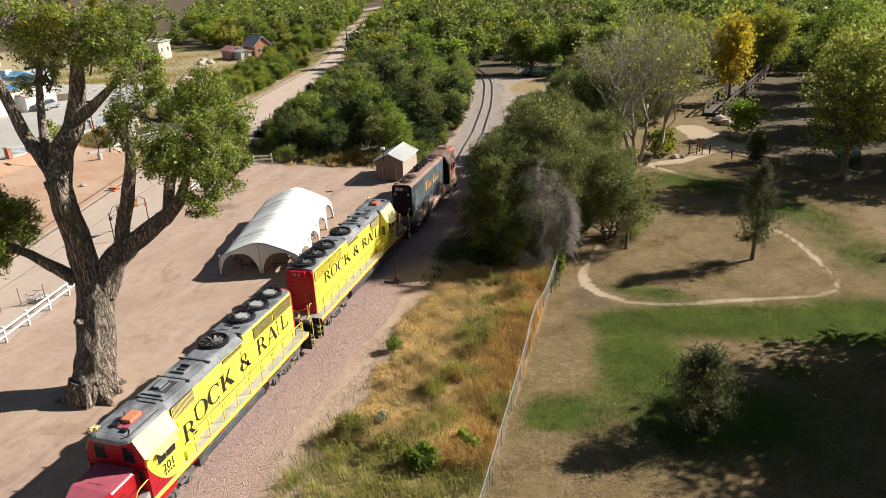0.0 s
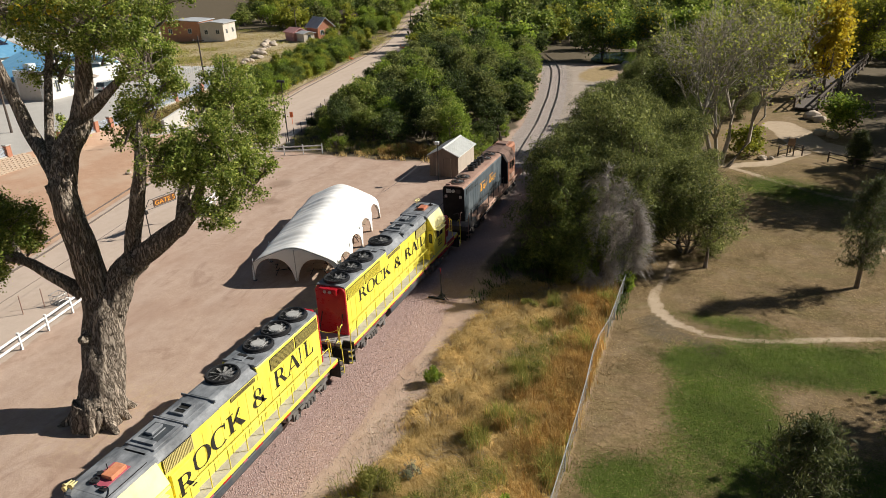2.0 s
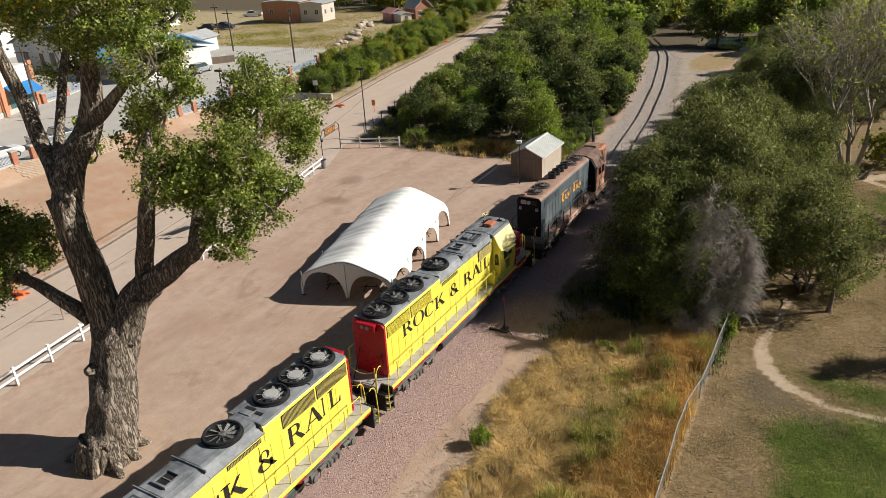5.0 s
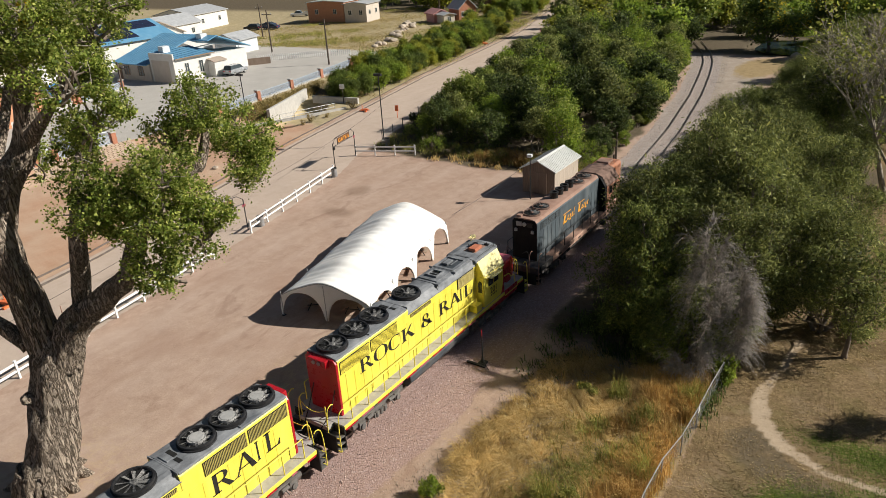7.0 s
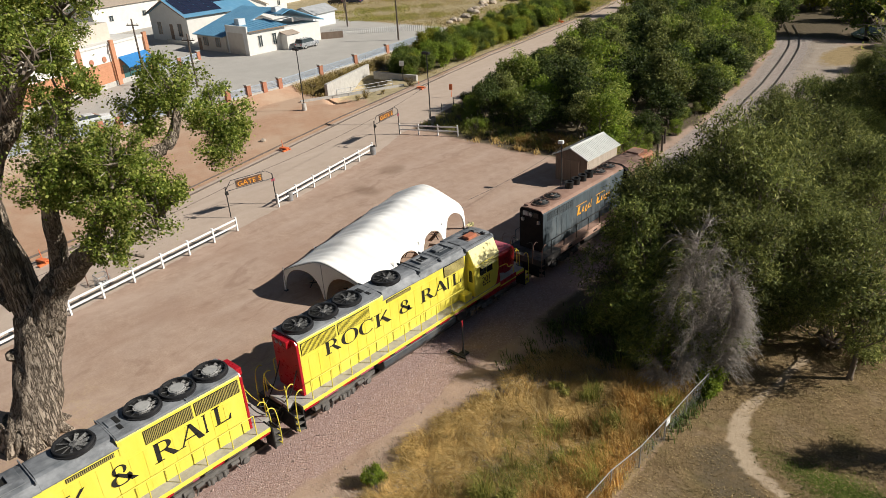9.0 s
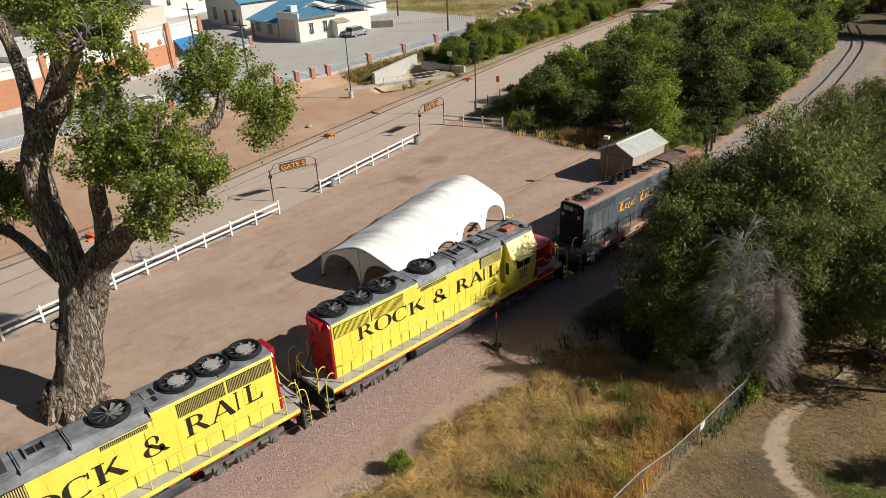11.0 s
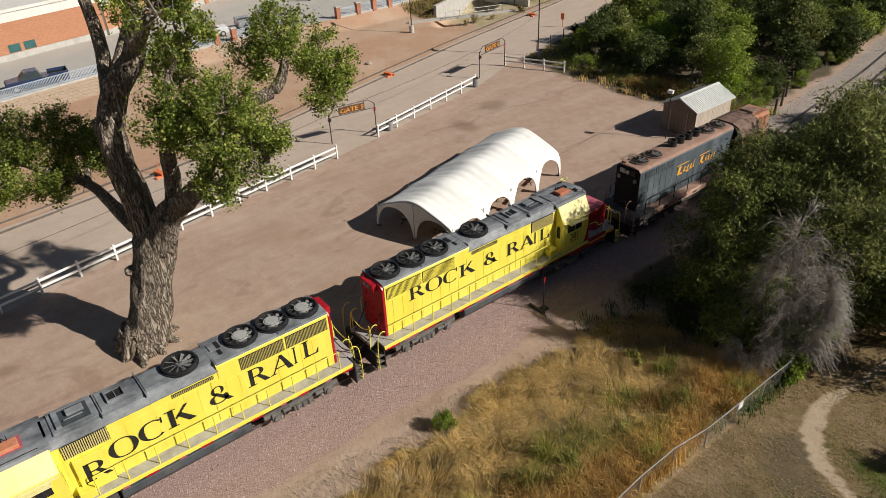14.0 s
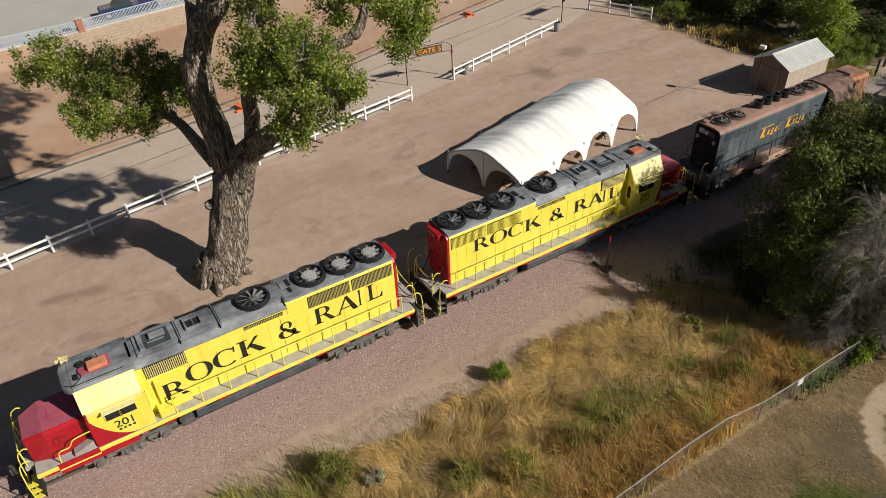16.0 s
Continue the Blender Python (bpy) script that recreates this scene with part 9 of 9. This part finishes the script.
# ---- vehicles ----
def car(x, y, rz, paint, label, kind="suv"):
    z = street_z(x, y)
    base = thing({"pickup": "pickup_truck", "suv": "parked_car", "sedan": "parked_car"}[kind], (0, 0, 0), label, "pickup truck" if kind == "pickup" else "car", "parked vehicles")
    L, W = (6.1, 1.02) if kind == "pickup" else (4.6, 0.92)
    hl = L / 2
    body = MB()
    prof = [(-hl, 0.45), (-hl, 0.85), (-hl + 0.12, 1.02), (-hl + 1.2, 1.12), (hl - 0.1, 1.10), (hl, 1.0), (hl, 0.45), (hl - 0.5, 0.34), (-hl + 0.4, 0.34)]
    body.prism(prof, -W, W)
    body.v = [(px, py, pz) for px, py, pz in body.v]
    b = part("body", body, paint, base, bevel=0.07)
    if kind == "pickup":
        cab_ = [(-hl + 1.35, 1.1), (-hl + 2.0, 1.78), (-hl + 3.3, 1.80), (-hl + 3.65, 1.1)]
        part("bed", MB().box(hl - 1.85, hl - 0.12, -W + 0.14, W - 0.14, 1.10, 1.115), M_BLACK, base)
        for sy in (-1, 1):
            part("bed_side", MB().box(hl - 1.9, hl - 0.02, min(sy * (W - 0.1), sy * W), max(sy * (W - 0.1), sy * W), 1.08, 1.36), paint, base)
        part("tailgate", MB().box(hl - 0.1, hl - 0.01, -W, W, 1.08, 1.36), paint, base)
    elif kind == "suv":
        cab_ = [(-hl + 1.1, 1.1), (-hl + 1.75, 1.72), (hl - 0.35, 1.74), (hl - 0.08, 1.1)]
    else:
        cab_ = [(-hl + 1.2, 1.08), (-hl + 2.0, 1.45), (hl - 1.3, 1.45), (hl - 0.5, 1.08)]
    cb = MB()
    n = len(cab_)
    vs = [(a, -W * (0.95 if zz < 1.2 else 0.78), zz) for a, zz in cab_] + [(a, W * (0.95 if zz < 1.2 else 0.78), zz) for a, zz in cab_]
    cb.add(vs, [tuple(range(n)), tuple(range(2 * n - 1, n - 1, -1))] + [(i, (i + 1) % n, n + (i + 1) % n, n + i) for i in range(n)])
    cabin = part("cabin", cb, M_WIN, base, bevel=0.04)
    part("car_roof", MB().box(cab_[1][0] + 0.08, cab_[2][0] - 0.08, -W * 0.76, W * 0.76, cab_[1][1] - 0.02, cab_[1][1] + 0.035), paint, cabin, bevel=0.02)
    for a in (-hl + 0.9, hl - 0.95):
        for sy in (-1, 1):
            w = part("wheel", MB().tube([(a, sy * (W - 0.22), 0.34), (a, sy * (W + 0.01), 0.34)], 0.34, 18), M_BLACK, base)
            part("rim", MB().tube([(a, sy * (W + 0.011), 0.34), (a, sy * (W + 0.025), 0.34)], 0.20, 12), M_HUB, w)
    for sy in (-0.65, 0.65):
        part("headlight", MB().box(-hl - 0.02, -hl + 0.06, sy - 0.18, sy + 0.18, 0.72, 0.90), M_HUB, base)
        part("tail_light", MB().box(hl - 0.06, hl + 0.02, sy - 0.15, sy + 0.15, 0.75, 0.95), M_RED, base)
    base.matrix_basis = pose(x, y, z, 0, 0, rz)
    return base


P_BLUE = surf("dark_blue_car_paint", (0.02, 0.035, 0.09), (0.03, 0.05, 0.11), 1, 0.25, 0, 5, spec=0.6)
P_WHITE = surf("white_car_paint", (0.62, 0.64, 0.65), (0.68, 0.69, 0.70), 1, 0.25, 0, 5, spec=0.6)
P_BLACK = surf("black_car_paint", (0.015, 0.015, 0.018), (0.025, 0.025, 0.03), 1, 0.2, 0, 5, spec=0.6)
P_SILVER = surf("silver_car_paint", (0.36, 0.38, 0.40), (0.42, 0.44, 0.46), 1, 0.25, 0, 5, metal=0.4)
car(-58.1, -3.4, 84, P_BLUE, "dark blue pickup truck parked behind the steel fence", "pickup")
car(-62.7, 17.5, -98, P_WHITE, "white car parked behind the steel fence", "sedan")
car(-63.2, 24.5, -98, P_SILVER, "silver pickup truck parked behind the steel fence", "pickup")
car(-82.2, 65.2, -80, P_SILVER, "silver SUV parked beside the white building", "suv")
car(-138.5, 119.5, 20, P_BLACK, "black car parked on the dirt lot", "suv")
car(-139, 126, 10, P_BLUE, "dark blue car parked on the dirt lot", "sedan")
car(-150, 150, 30, P_WHITE, "white pickup truck in the far lot", "pickup")
car(-134, 122.5, 15, P_BLUE, "dark blue car at the edge of the dirt lot", "sedan")


# ---- sheds and houses beyond ----
def house(x, y, w, d, h, ridge, rz, wall_m, roof_m, label, wins=2, name="house"):
    z = street_z(x, y)
    base = thing(name, (0, 0, 0), label, name.replace("_", " "), "buildings in the distance")
    part("wall", MB().prism([(-w / 2, -0.3), (w / 2, -0.3), (w / 2, h), (0, h + ridge), (-w / 2, h)], -d / 2, d / 2), wall_m, base)
    o = 0.45
    k = ridge / (w / 2)
    rf = [(-w / 2 - o, h - o * k), (0, h + ridge + 0.02), (w / 2 + o, h - o * k), (w / 2 + o, h - o * k + 0.18), (0, h + ridge + 0.22), (-w / 2 - o, h - o * k + 0.18)]
    part("roof", MB().prism(rf, -d / 2 - o, d / 2 + o), roof_m, base)
    for q in range(wins):
        yy = lerp(-d / 2, d / 2, (q + 0.5) / wins)
        window(base, w / 2, yy, h * 0.55, 1.0, 1.2, "x", frame_m=M_STUCCO)
        window(base, lerp(-w / 2, w / 2, (q + 0.5) / wins), -d / 2, h * 0.55, 1.0, 1.2, "y", frame_m=M_STUCCO, out=-1)
    base.matrix_basis = pose(x, y, z, 0, 0, rz)
    return base


house(-88.0, 149.5, 5.0, 6.2, 3.4, 2.2, 60, M_BRICK, M_GREYROOF, "red brick house with a pale sheet-metal roof")
house(-93.0, 144.5, 4.0, 5.0, 2.4, 0.9, 60, M_PINKROOF, M_PINKROOF, "low shed with a faded pink roof", 1, "farm_shed")
house(-88.8, 142.6, 3.2, 4.2, 2.2, 0.4, 60, M_STUCCO2, M_GREYROOF, "open lean-to with a pale roof", 1, "farm_shed")
house(-104, 84.5, 5.5, 7.5, 2.9, 1.1, 12, M_PLASTER, M_GREYROOF, "pale metal garden shed with a grey roof", 0, "metal_shed")
house(-110, 78, 5, 6, 2.4, 0.6, 12, M_PLASTER, M_STUCCO, "small white carport shed", 0, "metal_shed")
house(-128, 80, 10, 14, 4.0, 2.4, 80, M_STUCCO, M_TANROOF, "white cottage with a tan shingled roof")
house(-142, 96, 9, 12, 4.2, 2.0, 10, M_STUCCO, M_GREYROOF, "white block house with a grey roof")
house(-128, 142, 12, 9, 5.5, 0.4, 12, M_BRICK2, M_GREYROOF, "flat brick building at the edge of a dirt lot")
house(-118, 143, 7, 8, 5.0, 0.4, 12, M_STUCCO2, M_GREYROOF, "grey-painted block building beside bushes")
house(-151, 280, 10, 12, 5.5, 3.0, 30, M_STUCCO2, M_TRIM, "tan house with a brown roof among trees")
house(-175, 262, 9, 10, 4.5, 2.5, 20, M_STUCCO2, M_TRIM, "tan house among far trees")
house(-98, 182, 6, 8, 3.0, 1.6, 40, M_TRIM, M_TRIM, "small brown hut among shrubs", 1, "hut")
house(-165, 120, 14, 16, 4.5, 1.5, 15, M_STUCCO, M_GREYROOF, "white hall with a grey roof beyond the lots")
house(-120, 24, 16, 16, 7.5, 1.0, 28, M_STUCCO2, M_GREYROOF, "beige building behind the brick shop")
house(-150, 60, 14, 18, 6, 2.0, 12, M_STUCCO, M_TANROOF, "white house with a tan roof behind trees")


# ---- poles and wires ----
def utility_pole(x, y, h, arm=True, rz=20):
    base = thing("utility_pole", (x, y, 0), "dark wooden utility pole", "utility pole", "utility poles in the field")
    z = street_z(x, y)
    part("pole", MB().tube([(x, y, z - 0.2), (x, y, z + h)], [0.17, 0.11], 8), M_POLE, base)
    if arm:
        part("crossarm", MB().obox((x, y, z + h - 0.9), (1.1, 0.06, 0.07), rz=radians(rz)), M_POLE, base)
        for k in (-0.9, 0.9):
            part("insulator", MB().tube([(x + k * math.cos(radians(rz)), y + k * math.sin(radians(rz)), z + h - 0.83), (x + k * math.cos(radians(rz)), y + k * math.sin(radians(rz)), z + h - 0.6)], 0.05, 6), M_HUB, base)


for _x, _y, _h in ((-71.5, 78, 8.0), (-95, 86, 8.5), (-80, 33, 9.5), (-70.5, 36, 7.5), (-57.8, 144.5, 8.0), (-124, 110, 8.0), (-100, 156, 8)):
    utility_pole(_x, _y, _h)


def slack_wire(a, b, sag, label):
    n = 16
    pts = [Vector((lerp(a[0], b[0], k / n), lerp(a[1], b[1], k / n), lerp(a[2], b[2], k / n) - sag * 4 * (k / n) * (1 - k / n))) for k in range(n + 1)]
    return solo("overhead_wire", MB().tube(pts, 0.014, 4), M_BLACK, label, "wire", "overhead wires", fix=False)


slack_wire((-24.9, 14.4, 3.1), (-29.8, 34.8, 3.1), 0.25, "thin black cable strung between the two gates")
slack_wire((-24.9, 14.4, 3.1), (-16.0, -26, 3.4), 0.4, "thin black cable strung along the white fence")
slack_wire((-29.8, 34.8, 3.1), (-30.4, 42.4, 4.5), 0.1, "thin black cable from gate to lamp post")
slack_wire((-6.6, 33.3, 3.6), (-7.4, 22.0, 2.4), 0.25, "thin black cable from lamp post to tent")

# ---- culvert, rails and posts ----
_b = thing("culvert", (-53, 50, 0), "pale concrete culvert wall with a pipe railing", "culvert")
part("wing_wall", MB().obox((-54.9, 51.2, 0.25), (6.8, 0.22, 1.35), rz=radians(112.5)), M_CONC, _b, bevel=0.03)
part("end_wall", MB().obox((-51.3, 57.2, 0.3), (4.0, 0.2, 0.55), rz=radians(8)), M_CONC, _b, bevel=0.03)
part("apron", MB().obox((-49.8, 47.6, 0.08), (7.5, 0.25, 0.16), rz=radians(68)), M_CONC, _b)
for _k in range(5):
    _t = _k / 4
    _x, _y = lerp(-50.2, -47.6, _t), lerp(45.0, 53.0, _t)
    part("post", MB().tube([(_x, _y, 0), (_x, _y, 1.1)], 0.04, 6), M_GALV, _b)
for _z in (0.6, 1.08):
    part("pipe_rail", MB().tube([(-50.2, 45.0, _z), (-47.6, 53.0, _z)], 0.035, 6), M_GALV, _b)

_b = thing("pipe_railing", (-36.5, 55, 0), "weathered wire fence with dark posts along the thicket", "fence")
_pp = []
for _k in range(11):
    _y = 42.8 + _k * 3.0
    _x = float(line_x(_y, FENCE)) + 0.7
    _pp.append((_x, _y))
    part("post", MB().tube([(_x, _y, 0), (_x, _y, 1.35)], 0.05, 6), M_FAN, _b)
for _z in (0.45, 0.85, 1.25):
    part("wire", MB().tube([(x, y, _z) for x, y in _pp], 0.012, 4), M_GALV, _b)

solo("orange_sign", MB().obox((-36.6, 53.0, 1.3), (0.22, 0.03, 0.38), rz=0.4).tube([(-36.6, 53.06, 0), (-36.6, 53.06, 1.6)], 0.04, 6), M_ORANGE, "upright orange construction sign beside the thicket", "sign")
_b = thing("white_sign", (-49.7, 57.2, 0), "small white sign on a dark post", "sign")
part("post", MB().tube([(-49.7, 57.2, 0), (-49.7, 57.2, 2.6)], 0.06, 6), M_POLE, _b)
part("sign_panel", MB().obox((-49.7, 57.13, 2.45), (0.35, 0.02, 0.35), rz=0.5), M_WHITE, _b)

for _k, (_x, _y) in enumerate(((-3.2, 44.2), (-3.9, 46.6), (-4.8, 49.0), (-5.8, 51.6))):
    solo("wooden_post", MB().tube([(_x, _y, -0.1), (_x, _y, 1.5 + 0.1 * (_k % 2))], [0.12, 0.1], 8), M_POLE, "short dark wooden post beside the track", "post", "wooden posts beside the track")

# the white picket fence and block wall behind the car park
_b = thing("picket_fence", (-86, 81, 0.9), "white picket fence along the lot", "fence")
for _k in range(46):
    _t = _k / 45
    _x, _y = lerp(-89, -75.5, _t), lerp(76.5, 88.5, _t)
    _z = street_z(_x, _y)
    part("picket", MB().box(_x - 0.09, _x + 0.09, _y - 0.02, _y + 0.02, _z, _z + 1.15), M_WHITE, _b)
part("rail", MB().tube([(-89, 76.54, 1.75), (-75.5, 88.54, 1.75)], 0.04, 4), M_WHITE, _b)
solo("wooden_fence", MB().obox((-86.5, 73.0, 1.5), (3.4, 0.06, 0.75), rz=radians(52)), M_SHEDWALL, "grey board fence beside the parked SUV", "fence", bevel=0.01)

# retaining wall beside the far road
_b = thing("road_wall", (-55, 140, 0), "pale concrete retaining wall beside the far road", "wall")
for (_x0, _y0), (_x1, _y1) in (((-51.0, 126), (-54.5, 138)), ((-54.5, 138), (-58.5, 152)), ((-58.5, 152), (-64, 172))):
    part("wall_panel", MB().obox(((_x0 + _x1) / 2, (_y0 + _y1) / 2, 0.5), (math.hypot(_x1 - _x0, _y1 - _y0) / 2 - 0.03, 0.25, 0.6), rz=math.atan2(_y1 - _y0, _x1 - _x0)), M_CONC, _b, bevel=0.03)

# boulders edging the field
_rr = random.Random(4)
M_ROCK = surf("tan_boulder", (0.38, 0.31, 0.24), (0.50, 0.42, 0.34), 2, 0.9, 0.4, 8, obj=0.1)


def boulder(x, y, s, label, group):
    bm = bmesh.new()
    bmesh.ops.create_icosphere(bm, subdivisions=2, radius=s)
    for v in bm.verts:
        v.co *= 1 + 0.35 * noise.noise(v.co * (1.3 / s) + Vector((x, y, 0)))
        v.co.z *= 0.65
    me = bpy.data.meshes.new("boulder")
    bm.to_mesh(me)
    bm.free()
    me.materials.append(M_ROCK)
    ob = tagged(new("boulder", me), label, "boulder", group)
    ob.matrix_basis = pose(x, y, street_z(x, y) + s * 0.25, 0, 0, _rr.uniform(0, 360))


for _k in range(26):
    _t = _k / 25
    boulder(lerp(-80, -98, _t) + _rr.uniform(-1, 1), lerp(104, 140, _t) + _rr.uniform(-2, 2), _rr.uniform(0.5, 1.1), "tan boulder edging the dry field", "boulders edging the field")
for _x, _y, _s in ((30.9, 70.5, 1.1), (31.6, 68.8, 0.9), (31.0, 61.8, 0.8), (32.3, 60.8, 0.7), (24.4, 49.2, 0.5), (25.2, 49.4, 0.4)):
    boulder(_x, _y, _s, "tan boulder beside the trail", "boulders beside the trail")
boulder(-41.6, 27.0, 0.35, "pale boulder in red dirt beside the rails", "")
for _x, _y in ((3.6, 112), (5.4, 113.5), (7.4, 114), (1.8, 111.5)):
    boulder(_x, _y, 0.9, "grey boulder at the river bank", "boulders at the river bank")

# ---- trestle, rails and bench in the park ----
_b = thing("wooden_trestle", (31, 76, 0), "dark weathered timber footbridge over the river", "bridge")
_p0, _p1 = Vector((30.4, 74.5, 0)), Vector((46.0, 132, 0))
_d = (_p1 - _p0)
_L = _d.length
_d.normalize()
_s = Vector((_d.y, -_d.x, 0))
_rz = math.atan2(_d.y, _d.x)
_c = (_p0 + _p1) / 2
part("deck", MB().obox((_c.x, _c.y, 0.35), (_L / 2, 1.5, 0.12), rz=_rz), M_TIE, _b)
for _k in range(18):
    _q = _p0 + _d * (_L * _k / 17)
    for _e in (-1.45, 1.45):
        _w = _q + _s * _e
        part("post", MB().obox((_w.x, _w.y, 1.0), (0.12, 0.12, 1.0), rz=_rz), M_POLE, _b)
        if _k < 17:
            _w2 = _q + _d * (_L / 17) + _s * _e
            part("brace", MB().tube([(_w.x, _w.y, 0.5), (_w2.x, _w2.y, 1.8)], 0.08, 5), M_POLE, _b)
for _e in (-1.45, 1.45):
    _w = _c + _s * _e
    part("top_rail", MB().obox((_w.x, _w.y, 2.0), (_L / 2, 0.1, 0.1), rz=_rz), M_POLE, _b)
    part("mid_rail", MB().obox((_w.x, _w.y, 1.2), (_L / 2, 0.06, 0.08), rz=_rz), M_POLE, _b)


def wood_rail(pts, label):
    base = thing("wooden_rail", (*pts[0], 0), label, "fence", "wooden rails in the park")
    for x, y in pts:
        part("post", MB().tube([(x, y, -0.1), (x, y, 1.15)], 0.08, 6), M_POLE, base)
    for (ax, ay), (bx, by) in zip(pts, pts[1:]):
        for z in (0.55, 1.05):
            part("rail", MB().tube([(ax, ay, z), (bx, by, z)], 0.05, 6), M_POLE, base)


wood_rail([(30.7, 49.6), (32.8, 47.6), (35.2, 46.0)], "dark wooden rail beside the river path")
wood_rail([(26.0, 50.8), (27.3, 52.6), (28.4, 51.6)], "brown wooden rail at the trail head")
_b = thing("trail_sign", (27.2, 51.2, 0), "brown wooden trail sign on two posts", "sign")
for _x in (26.9, 27.5):
    part("post", MB().tube([(_x, 51.2, 0), (_x, 51.2, 2.0)], 0.07, 6), M_POLE, _b)
part("panel", MB().box(26.85, 27.55, 51.1, 51.16, 1.1, 1.95), M_TRIM, _b)

# switch stand beside the train
_b = thing("switch_stand", (3.1, 8.9, 0), "black switch stand with a red target beside the track", "switch stand")
part("base_plate", MB().box(2.3, 3.5, 8.55, 8.72, 0.02, 0.10).box(2.95, 3.35, 8.7, 9.15, 0.02, 0.12), M_BLACK, _b, bevel=0.01)
part("mast", MB().tube([(3.15, 8.9, 0.1), (3.15, 8.9, 0.55), (3.15, 8.9, 2.1)], [0.09, 0.04, 0.022], 8), M_BLACK, _b)
part("target", MB().obox((3.15, 8.9, 2.0), (0.02, 0.10, 0.15), rz=0.5), M_RED, _b)
part("lever", MB().tube([(3.15, 8.9, 0.4), (3.6, 8.5, 0.25), (3.9, 8.3, 0.2)], 0.03, 6), M_BLACK, _b)
